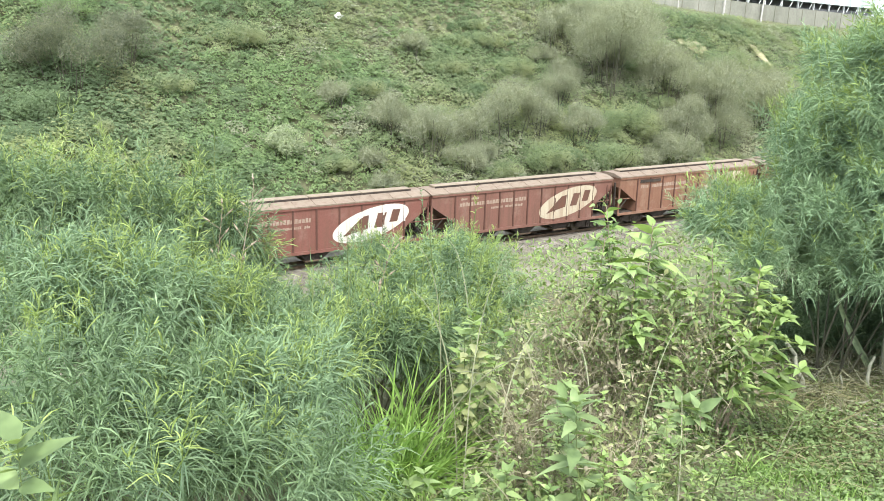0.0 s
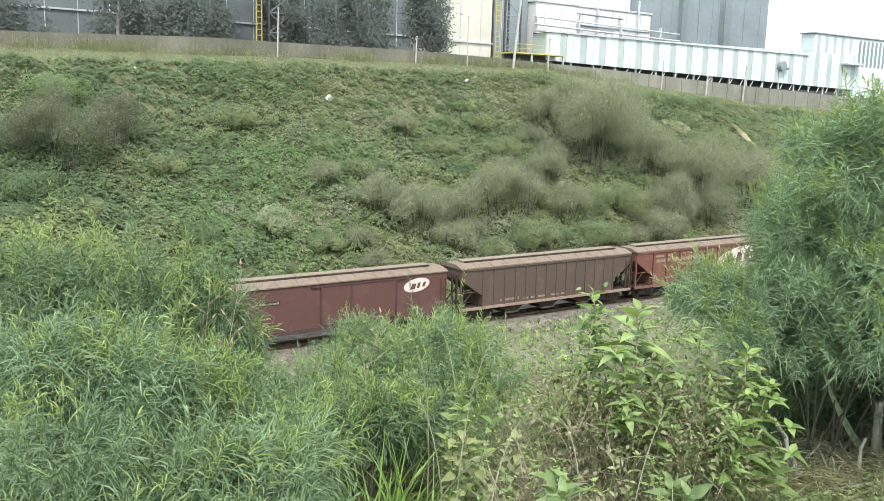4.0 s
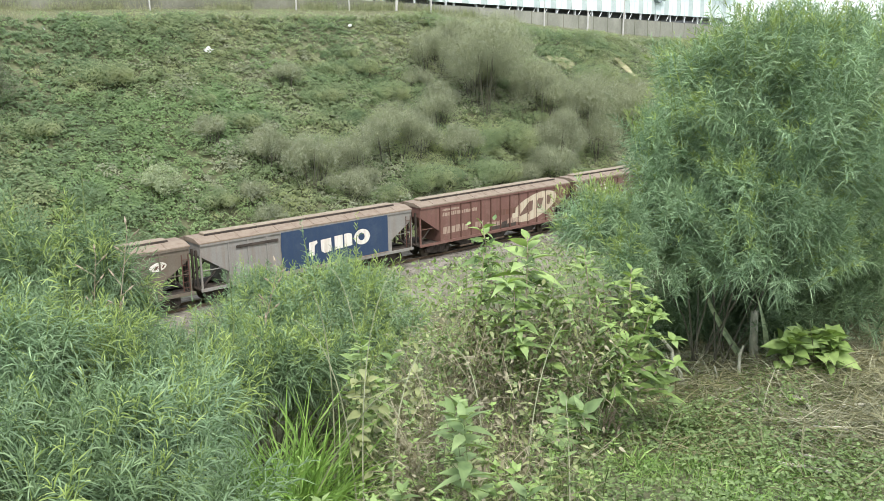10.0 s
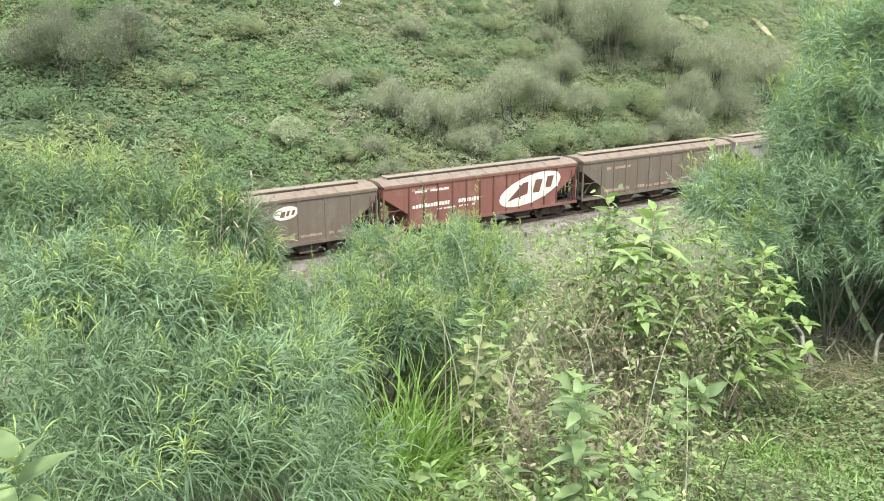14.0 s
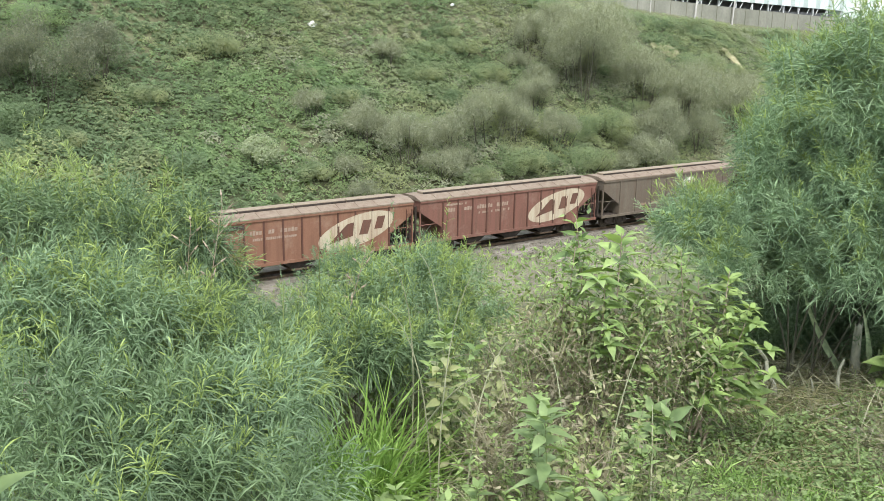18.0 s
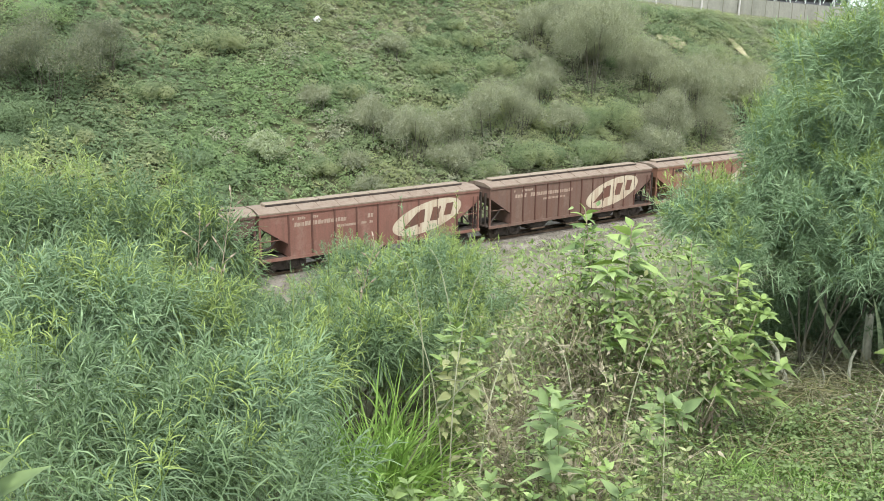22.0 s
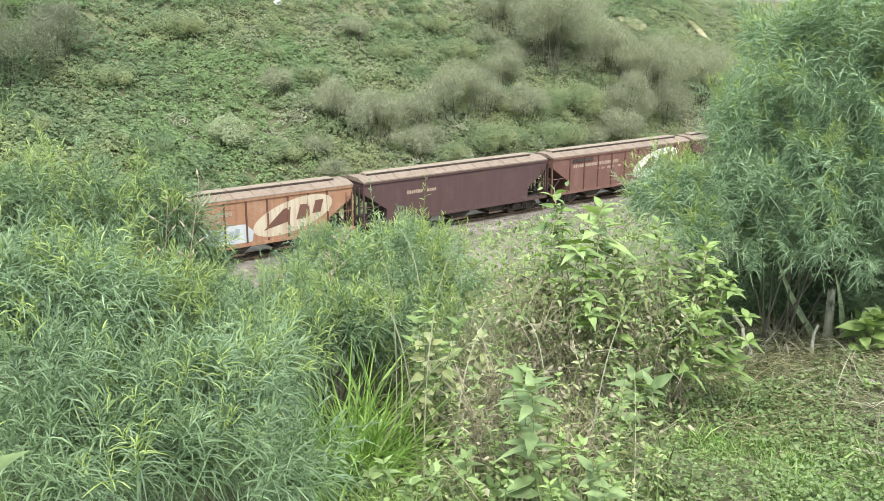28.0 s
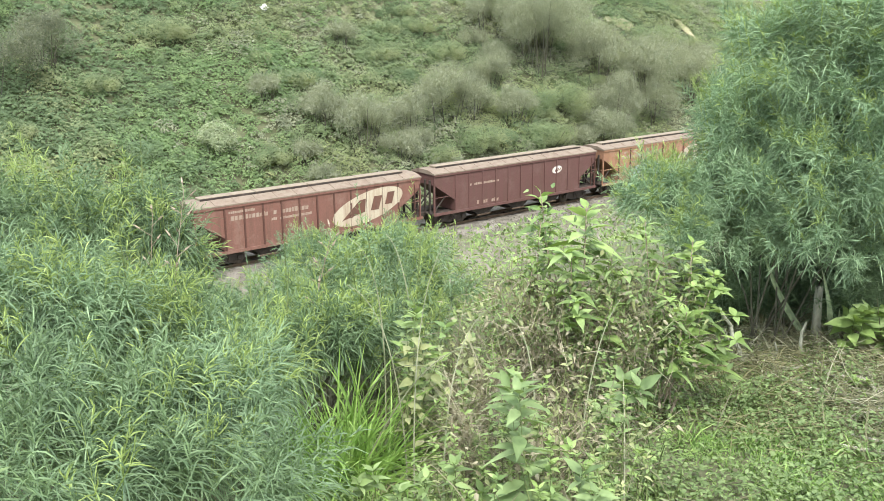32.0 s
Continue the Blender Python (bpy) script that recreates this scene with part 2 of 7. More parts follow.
M["bark"] = surface("bark", [(0.3, (0.08, 0.065, 0.05)), (0.7, (0.22, 0.19, 0.155))], 3, 0.9, 20, 0.5, stretch=(4, 4, 1))
M["twig"] = surface("twig", [(0.3, (0.055, 0.055, 0.035)), (0.7, (0.12, 0.118, 0.08))], 8, 0.85, 60, 0.3)
M["dry_twig"] = surface("dry_twig", [(0.3, (0.2, 0.16, 0.11)), (0.7, (0.36, 0.31, 0.23))], 8, 0.85, 60, 0.2)
M["green_stem"] = surface("green_stem", [(0.3, (0.09, 0.13, 0.04)), (0.7, (0.19, 0.24, 0.09))], 8, 0.7, 60, 0.2)
M["rock"] = surface("bare_earth", [(0.3, (0.17, 0.165, 0.09)), (0.5, (0.27, 0.255, 0.145)), (0.7, (0.38, 0.355, 0.215))], 1.5, 0.95, 9, 0.8)
M["pale_stem"] = surface("pale_stem", [(0.3, (0.15, 0.175, 0.1)), (0.7, (0.29, 0.3, 0.19))], 8, 0.7, 60, 0.2)
M["dry_grey"] = surface("grey_dead_wood", [(0.3, (0.17, 0.18, 0.13)), (0.5, (0.25, 0.26, 0.195)), (0.7, (0.33, 0.335, 0.255))], 9, 0.9, 40, 0.5, stretch=(3, 3, 1))
M["bleached"] = surface("bleached_dead_wood", [(0.3, (0.3, 0.29, 0.23)), (0.7, (0.5, 0.48, 0.4))], 9, 0.9, 40, 0.4, stretch=(3, 3, 1))
M["strap"] = leaf_material("grey_green_strap_leaf", (0.26, 0.34, 0.2), (0.3, 0.385, 0.235), (0.34, 0.43, 0.265), 6.0, (0.36, 0.39, 0.25), 0.4, 0.2, 0.6)
M["straw_pale"] = leaf_material("grey_straw", (0.165, 0.168, 0.112), (0.27, 0.276, 0.19), (0.405, 0.41, 0.3), 3.0, (0.25, 0.25, 0.17), 0.4, 0.1, 0.8)
M["straw"] = leaf_material("dry_straw", (0.123, 0.118, 0.0616), (0.204, 0.201, 0.11), (0.314, 0.314, 0.185), through_light=0.12)
M["dead"] = leaf_material("dead_brown_leaves", (0.135, 0.12, 0.08), (0.225, 0.208, 0.14), (0.345, 0.325, 0.228), through_light=0.15)
M["feather"] = leaf_material("feathery_leaves", (0.078, 0.13, 0.07), (0.122, 0.192, 0.1), (0.18, 0.268, 0.14), 1.3, (0.172, 0.26, 0.12), 0.45, 0.2)
M["feather_blue"] = leaf_material("blue_green_feathery_leaves", (0.115, 0.188, 0.108), (0.165, 0.256, 0.146), (0.228, 0.33, 0.185), 1.1, (0.215, 0.312, 0.152), 0.45, 0.2)
M["fennel"] = leaf_material("pale_blue_green_needles", (0.138, 0.225, 0.13), (0.202, 0.312, 0.182), (0.286, 0.405, 0.245), 1.1, (0.248, 0.356, 0.186), 0.45, 0.22)
M["young"] = leaf_material("yellow_green_young_leaves", (0.178, 0.256, 0.078), (0.252, 0.342, 0.112), (0.34, 0.436, 0.158), 2.0, (0.285, 0.37, 0.13), 0.3, 0.3)
M["broad"] = leaf_material("broad_leaves", (0.095, 0.16, 0.0546), (0.19, 0.29, 0.106), (0.314, 0.43, 0.18), 1.5, (0.275, 0.32, 0.136), 0.4, 0.35)
M["pale_broad"] = leaf_material("pale_yellowish_leaves", (0.19, 0.225, 0.0968), (0.275, 0.32, 0.15), (0.38, 0.42, 0.22), 2.0, (0.323, 0.32, 0.176), 0.4, 0.35)
M["soft_leaf"] = leaf_material("soft_grey_green_leaves", (0.123, 0.19, 0.0792), (0.18, 0.26, 0.11), (0.247, 0.34, 0.154), 3.0, (0.218, 0.29, 0.132), 0.3, 0.35, 0.65)
M["weed_dark"] = leaf_material("dark_weed_leaves", (0.085, 0.14, 0.055), (0.165, 0.245, 0.1), (0.27, 0.36, 0.16), 1.5, (0.2, 0.25, 0.11), 0.3, 0.35)
M["bright"] = leaf_material("young_bright_leaves", (0.175, 0.272, 0.08), (0.24, 0.355, 0.115), (0.32, 0.44, 0.165), 2.0, (0.29, 0.37, 0.145), 0.3, 0.35)
M["grass"] = leaf_material("grass_blades", (0.106, 0.2, 0.054), (0.182, 0.305, 0.0855), (0.278, 0.41, 0.135), 0.9, (0.24, 0.31, 0.117), 0.35)
M["lush"] = leaf_material("lush_strap_grass", (0.14, 0.26, 0.06), (0.24, 0.405, 0.105), (0.37, 0.54, 0.175), 1.5, (0.27, 0.43, 0.11), 0.3, 0.4)
M["bank"] = leaf_material("bank_scrub_leaves", (0.19, 0.255, 0.145), (0.22, 0.29, 0.165), (0.25, 0.325, 0.186), 0.16, (0.278, 0.305, 0.175), 0.7, 0.5, 0.9)
M["bank_grey"] = leaf_material("grey_scrub_twigs", (0.25, 0.278, 0.204), (0.3, 0.33, 0.246), (0.358, 0.39, 0.296), 0.2, (0.288, 0.312, 0.23), 0.5, 0.5, 0.9)
M["bank_dark"] = leaf_material("dark_scrub_leaves", (0.15, 0.215, 0.125), (0.172, 0.245, 0.14), (0.2, 0.28, 0.158), 0.2, (0.17, 0.225, 0.132), 0.4, 0.5, 0.9)
M["bank_dusky"] = leaf_material("dusky_grey_twigs", (0.16, 0.182, 0.135), (0.198, 0.222, 0.166), (0.245, 0.27, 0.205), 0.2, (0.2, 0.215, 0.16), 0.4, 0.5, 0.9)
M["bank_fresh"] = leaf_material("fresh_green_scrub_leaves", (0.178, 0.268, 0.13), (0.208, 0.302, 0.152), (0.24, 0.342, 0.176), 0.25, (0.245, 0.32, 0.165), 0.5, 0.5, 0.9)
M["bank_yellow"] = leaf_material("yellowish_scrub_leaves", (0.245, 0.3, 0.15), (0.282, 0.338, 0.17), (0.32, 0.375, 0.195), 0.25, (0.31, 0.335, 0.19), 0.5, 0.5, 0.9)
M["bank_pale"] = leaf_material("pale_scrub_leaves", (0.27, 0.33, 0.21), (0.33, 0.39, 0.26), (0.4, 0.46, 0.32), 0.4, (0.36, 0.4, 0.27), 0.4, 0.5, 0.9)
M["euca"] = leaf_material("eucalyptus_leaves", (0.145, 0.17, 0.168), (0.155, 0.182, 0.178), (0.168, 0.195, 0.19), 0.2, (0.16, 0.18, 0.172), 0.4, 0.5, 0.95)
M["berm"] = leaf_material("pale_berm_grass", (0.17, 0.21, 0.105), (0.24, 0.28, 0.15), (0.32, 0.355, 0.2), 0.3, (0.28, 0.28, 0.17), 0.5)
M["litter"] = surface("white_plastic", [(0.3, (0.7, 0.7, 0.69)), (0.7, (0.82, 0.82, 0.81))], 5, 0.4, 30, 0.2)



# ---- mesh helpers ----
def bulk(name, verts, faces, mats, index=None, smooth=False):
    """A mesh from arrays: n x 3 places and m x 3 or m x 4 corners."""
    verts, faces = np.asarray(verts, np.float32), np.asarray(faces, np.int32)
    me = bpy.data.meshes.new(name)
    m, k = faces.shape
    me.vertices.add(len(verts))
    me.vertices.foreach_set("co", verts.ravel())
    me.loops.add(m * k)
    me.loops.foreach_set("vertex_index", faces.ravel())
    me.polygons.add(m)
    me.polygons.foreach_set("loop_start", np.arange(m, dtype=np.int32) * k)
    for x in mats:
        me.materials.append(x)
    if index is not None:
        me.polygons.foreach_set("material_index", np.asarray(index, np.int32))
    me.polygons.foreach_set("use_smooth", np.full(m, smooth))
    me.update(calc_edges=True)
    return me


def mesh_of(name, bm, material):
    me = bpy.data.meshes.new(name)
    bm.to_mesh(me)
    bm.free()
    me.materials.append(material)
    return me


def part(name, bm, material, parent, label=""):
    """Links a bmesh, or a mesh, as one mesh object under its parent."""
    me = bm if isinstance(bm, bpy.types.Mesh) else mesh_of(name, bm, material)
    ob = new(name, me)
    ob.parent = parent
    return tagged(ob, label, kind="stuff" if name in ("foliage", "young_foliage", "new_growth", "crown", "lettering", "scrawl", "dark_lettering") else "")


def thing(name, label, category, m=None, group="", kind=""):
    ob = new(name)
    ob.empty_display_size = 0.2
    if m is not None:
        ob.matrix_basis = m
    return tagged(ob, label, category, group, kind)


def box(bm, x0, y0, z0, x1, y1, z1, bevel=0.0):
    m = Matrix.Translation(((x0 + x1) / 2, (y0 + y1) / 2, (z0 + z1) / 2)) @ Matrix.Diagonal((x1 - x0, y1 - y0, z1 - z0, 1))
    g = bmesh.ops.create_cube(bm, size=1.0, matrix=m)
    if bevel:
        edges = list({e for v in g["verts"] for e in v.link_edges})
        bmesh.ops.bevel(bm, geom=edges, offset=bevel, segments=1, affect="EDGES")
    return bm


def boxes(*rows, bevel=0.0):
    bm = bmesh.new()
    for r in rows:
        box(bm, *r, bevel=bevel)
    return bm


def rod(bm, a, b, r0, r1=None, sides=6):
    a, b = Vector(a), Vector(b)
    d = b - a
    m = Matrix.Translation((a + b) / 2) @ d.to_track_quat("Z", "Y").to_matrix().to_4x4()
    bmesh.ops.create_cone(bm, cap_ends=True, segments=sides, radius1=r0, radius2=r0 if r1 is None else r1, depth=d.length, matrix=m)
    return bm


def rods(*rows, sides=6):
    bm = bmesh.new()
    for r in rows:
        rod(bm, *r, sides=sides)
    return bm


def prism(bm, outline, axis, lo, hi):
    """An outline of 2D points pushed along an axis ('x': yz outline, 'y': xz outline)."""
    def at(p, d):
        return (d, p[0], p[1]) if axis == "x" else (p[0], d, p[1])
    a, b = [bm.verts.new(at(p, lo)) for p in outline], [bm.verts.new(at(p, hi)) for p in outline]
    bm.faces.new(a)
    bm.faces.new(b[::-1])
    for i in range(len(a)):
        j = (i + 1) % len(a)
        bm.faces.new((a[j], a[i], b[i], b[j]))
    bmesh.ops.recalc_face_normals(bm, faces=bm.faces)
    return bm


rng = np.random.default_rng(7)


def lattice(x, y, seed):
    """Smooth noise in -1..1 over arrays x, y (value noise, one octave)."""
    xi, yi = np.floor(x).astype(np.int64), np.floor(y).astype(np.int64)
    u, v = x - xi, y - yi
    u, v = u * u * (3 - 2 * u), v * v * (3 - 2 * v)

    def h(a, b):
        q = (a * 374761393 + b * 668265263 + seed * 974711) & 0x7FFFFFFF
        q = ((q ^ (q >> 13)) * 1274126177) & 0x7FFFFFFF
        return (q & 0xFFFF) / 32767.5 - 1
    return (h(xi, yi) * (1 - u) + h(xi + 1, yi) * u) * (1 - v) + (h(xi, yi + 1) * (1 - u) + h(xi + 1, yi + 1) * u) * v


def rough_noise(x, y, seed, octaves=3):
    return sum(lattice(x * 2 ** i, y * 2 ** i, seed + i) / 2 ** i for i in range(octaves))


# ---- ground: near bank, railway bed, far bank with a yard on top ----
RAIL = -12.42
BED = RAIL - 0.42
TRACK = 46.42
TOE, CREST, WALL = 51.0, 74.5, 78.0


def terrain(x, y):
    """Height of the land without its scrub."""
    x, y = np.asarray(x, float), np.asarray(y, float)
    top = np.interp(x, [-50, 10, 50, 62, 85, 108, 160], [4.0, 4.3, 4.9, 5.2, 3.9, 2.6, 1.2])
    near = np.interp(y, [-400, -20, 0, 2.2, 5, 9, 20, 34, 39, TOE], [6, 1.0, 0.0, -0.12, -0.75, -2.8, -8.5, BED - 0.1, BED - 0.05, BED])
    far = BED + np.interp(y, [TOE, TOE + 2, CREST - 2, CREST, WALL, 3000], [0, 0.045, 0.895, 0.945, 1.02, 1.05]) * (top - BED)
    z = np.where(y < TOE, near, far)
    # the lip of the far bank swells towards the wall
    z = z + np.interp(x, [-60, 50, 56, 71, 86, 100], [0.85, 0.85, 0.7, 0.5, 0.25, 0.0]) * np.interp(y, [CREST - 5, CREST - 2, CREST, WALL, WALL + 4], [0, 0.45, 1.0, 0.75, 0])
    # the near ledge on the viewer's right stays level for longer
    ledge = np.clip((x - 1.2) / 2.0, 0, 1) * np.clip((6.5 - y) / 3.0, 0, 1) * np.clip(y / 2.0, 0, 1) * np.clip((14 - x) / 4, 0, 1)
    z = z * (1 - ledge) + (-0.16) * ledge
    on_bank = np.clip((y - TOE) / 4, 0, 1) * np.clip((CREST + 1 - y) / 4, 0, 1)
    z = z + on_bank * 0.6 * rough_noise(x / 9, y / 9, 3)
    near_bank = np.clip((y - 3) / 4, 0, 1) * np.clip((36 - y) / 6, 0, 1)
    z = z + near_bank * 0.25 * rough_noise(x / 3, y / 3, 5) + 0.035 * rough_noise(x / 0.7, y / 0.7, 9) * (y < 38)
    return z


def steps(*spans):
    out = [np.arange(a, b, s) for a, b, s in spans]
    return np.concatenate(out + [[spans[-1][1]]])


gx = steps((-900, -100, 100), (-100, -10, 6), (-10, 14, 0.22), (14, 180, 1.6), (180, 400, 20), (400, 1800, 140))
gy = steps((-900, -20, 80), (-20, -2, 2), (-2, 12, 0.2), (12, 84, 0.8), (84, 200, 12), (200, 2200, 200))
X, Y = np.meshgrid(gx, gy)
Z = terrain(X, Y)
ny, nx = X.shape
ids = np.arange(ny * nx).reshape(ny, nx)
quads = np.stack([ids[:-1, :-1], ids[:-1, 1:], ids[1:, 1:], ids[1:, :-1]], -1).reshape(-1, 4)
ground = new("ground", bulk("ground", np.stack([X, Y, Z], -1).reshape(-1, 3), quads, [M["soil"]], smooth=True))
tagged(ground, "weedy brown soil of the railway cutting", "ground", kind="structure")


# ---- railway ----
def long_strip(name, profile, material, x0=-60.0, x1=420.0, step=1.0, wobble=0.05, seed=1):
    """A bed that follows the line: its profile of (y, z) pushed along x, with an uneven surface."""
    xs = np.arange(x0, x1 + step, step)
    py, pz = np.array(profile, float).T
    XX, YY = np.meshgrid(xs, py, indexing="ij")
    ZZ = np.tile(pz, (len(xs), 1)) + wobble * rough_noise(XX / 1.3, YY / 1.3, seed)
    YY = YY + wobble * 2 * rough_noise(XX / 2.1, YY, seed + 20)
    k = np.arange(XX.size).reshape(XX.shape)
    q = np.stack([k[:-1, :-1], k[1:, :-1], k[1:, 1:], k[:-1, 1:]], -1).reshape(-1, 4)
    ob = new(name, bulk(name, np.stack([XX, YY, ZZ], -1).reshape(-1, 3), q, [material], smooth=True))
    return ob


bed = long_strip("ballast_bed", [(42.9, BED - 0.2), (43.6, BED + 0.05), (44.4, RAIL - 0.22), (45.3, RAIL - 0.19), (46.4, RAIL - 0.2), (47.5, RAIL - 0.19), (48.4, RAIL - 0.22), (49.2, BED + 0.05), (49.9, BED - 0.2)], M["ballast"], wobble=0.03)
tagged(bed, "grey stone ballast bed under the track", "ballast", kind="structure")
service_path = long_strip("service_path", [(35.0, BED - 0.35), (36.5, BED + 0.0), (38.5, BED + 0.06), (40.5, BED + 0.05), (42.6, BED + 0.06), (43.5, BED - 0.1)], M["path_gravel"], wobble=0.05, seed=4)
tagged(service_path, "dusty grey gravel track beside the railway", "path", kind="structure")
pebble = bmesh.new()
bmesh.ops.create_icosphere(pebble, subdivisions=1, radius=1.0)
pv = np.array([v.co[:] for v in pebble.verts])
pf = np.array([[v.index for v in f.verts] for f in pebble.faces])
pebble.free()


def scatter_stones(name, count, xs, ys, zf, size, material, label):
    px, py = rng.uniform(*xs, count), rng.uniform(*ys, count)
    s = rng.uniform(size[0], size[1], (count, 1, 1)) * rng.uniform(0.6, 1.2, (count, 1, 3))
    v = pv[None] * s * (1 + 0.25 * rng.standard_normal((count, len(pv), 1)))
    v = v + np.stack([px, py, zf(px, py)], -1)[:, None]
    f = pf[None] + (np.arange(count) * len(pv))[:, None, None]
    ob = new(name, bulk(name, v.reshape(-1, 3), f.reshape(-1, 3), [material]))
    return tagged(ob, label, "stones", kind="stuff")


scatter_stones("ballast_stones", 3000, (8, 75), (43.3, 45.1), lambda a, b: np.interp(b, [42.9, 43.6, 44.4, 45.3], [BED - 0.2, BED + 0.05, RAIL - 0.22, RAIL - 0.19]) + 0.01, (0.03, 0.075), M["ballast"], "loose grey stones along the ballast shoulder")
rail_profile = [(-0.07, 0.0), (-0.07, 0.015), (-0.012, 0.04), (-0.012, 0.115), (-0.036, 0.125), (-0.036, 0.16), (0.036, 0.16), (0.036, 0.125), (0.012, 0.115), (0.012, 0.04), (0.07, 0.015), (0.07, 0.0)]
for off in (-0.5, 0.5):
    bm = prism(bmesh.new(), [(TRACK + off + a, RAIL - 0.16 + b) for a, b in rail_profile], "x", -60, 420)
    tagged(new("rail", mesh_of("rail", bm, M["rail_steel"])), "brown rusty steel rail with a worn top", "rail", "rails of the track", "structure")
sleeper_mesh = mesh_of("sleeper", boxes((-0.11, -1.0, -0.14, 0.11, 1.0, 0.0), bevel=0.015), M["sleeper"])
sleepers = thing("sleepers", "weathered grey sleepers under the rails", "sleepers", kind="structure")
for i in range(170):
    s = part("sleeper", sleeper_mesh, None, sleepers)
    s.location = (2 + i * 0.6, TRACK, RAIL - 0.165)



# ---- the train ----
LONG = 15.25
EAVE, SILL = 3.62, 1.02
HALF = 1.2
CACHE = {}
WHEELS = []


def shared(key, make, material):
    """A mesh that is made once and shared by alike parts."""
    if key not in CACHE:
        CACHE[key] = mesh_of(key, make(), material)
    return CACHE[key]


def wheel_mesh():
    bm = bmesh.new()
    for r, a, b in ((0.43, -0.05, 0.05), (0.47, 0.05, 0.075), (0.14, -0.09, 0.09)):
        rod(bm, (0, a, 0), (0, b, 0), r, sides=20)
    rod(bm, (0, -0.056, 0), (0, -0.05, 0), 0.34, sides=20)
    return bm


def side_frame_mesh():
    """Cast bogie side frame with its arch, spring window and axle boxes."""
    bm = bmesh.new()
    prism(bm, [(-1.15, 0.36), (-0.95, 0.3), (-0.75, 0.34), (-0.45, 0.22), (0.45, 0.22), (0.75, 0.34), (0.95, 0.3), (1.15, 0.36), (1.15, 0.6), (0.95, 0.68), (0.5, 0.8), (-0.5, 0.8), (-0.95, 0.68), (-1.15, 0.6)], "y", -0.07, 0.07)
    for x in (-0.9, 0.9):
        box(bm, x - 0.16, -0.13, 0.33, x + 0.16, 0.09, 0.6, 0.02)
    for x in (-0.18, 0.0, 0.18):
        rod(bm, (x, -0.09, 0.28), (x, -0.09, 0.62), 0.07, sides=8)
    return bm


def bogie(wagon, x):
    frame_ob = part("bogie", boxes((-0.2, -0.95, 0.5, 0.2, 0.95, 0.78), bevel=0.03) if "bolster" not in CACHE else CACHE["bolster"], M["under"], wagon, "grimy cast steel bogie")
    CACHE["bolster"] = frame_ob.data
    frame_ob.location = (x, 0, 0)
    for y in (-0.82, 0.82):
        f = part("side_frame", shared("side_frame", side_frame_mesh, M["under"]), None, frame_ob)
        f.location = (0, y, 0)
        if y > 0:
            f.rotation_euler = (0, 0, math.pi)
    for dx in (-0.9, 0.9):
        a = part("axle", shared("axle", lambda: rods(((0, -0.8, 0), (0, 0.8, 0), 0.075), sides=10), M["wheel"]), None, frame_ob)
        a.location = (dx, 0, 0.45)
        for y, turn in ((-0.56, 0), (0.56, math.pi)):
            w = part("wheel", shared("wheel", wheel_mesh, M["wheel"]), None, frame_ob)
            w.location, w.rotation_euler = (dx, y, 0.45), (0, 0, turn)
            WHEELS.append((wagon, w, Matrix.Translation((dx, y, 0.45)), Matrix.Rotation(turn, 4, "Z")))


def ladder_mesh(h):
    bm = boxes((-0.21, -0.02, 0, -0.17, 0.02, h), (0.17, -0.02, 0, 0.21, 0.02, h))
    for i in range(int(h / 0.32)):
        rod(bm, (-0.19, 0, 0.2 + i * 0.32), (0.19, 0, 0.2 + i * 0.32), 0.016)
    return bm


def plate(outline, y, depth=0.006):
    """A thin painted shape on the near side."""
    return prism(bmesh.new(), outline, "y", y - depth, y)


def ellipse(cx, cz, a, b, tilt, n=44):
    c, s = math.cos(radians(tilt)), math.sin(radians(tilt))
    return [(cx + a * math.cos(t) * c - b * math.sin(t) * s, cz + a * math.cos(t) * s + b * math.sin(t) * c) for t in (2 * math.pi * i / n for i in range(n))]


def in_ellipse(x, cx, cz, a, b, tilt):
    """Lowest and highest z of the ellipse at x, or None."""
    pts = [p for p in ellipse(cx, cz, a, b, tilt, 200) if abs(p[0] - x) < 0.07]
    return (min(p[1] for p in pts), max(p[1] for p in pts)) if len(pts) > 1 and max(p[1] for p in pts) - min(p[1] for p in pts) > 0.2 else None


def lettering(x0, x1, z, h, seed, gap=0.35, slant=0.12):
    """Rows of small bars in place of painted words."""
    r = random.Random(seed)
    bm, x = bmesh.new(), x0
    while x < x1:
        w = h * r.uniform(0.5, 0.75)
        if r.random() > 0.12:
            k = h * r.uniform(0.75, 1.0)
            prism(bm, [(x, z), (x + w, z), (x + w + slant * k, z + k), (x + slant * k, z + k)], "y", -HALF - 0.012, -HALF - 0.004)
        else:
            x += h * 0.5
        x += w + h * 0.16
    return bm


def slanted(x, z, w, h, lean):
    return [(x, z), (x + w, z), (x + w + lean, z + h), (x + lean, z + h)]


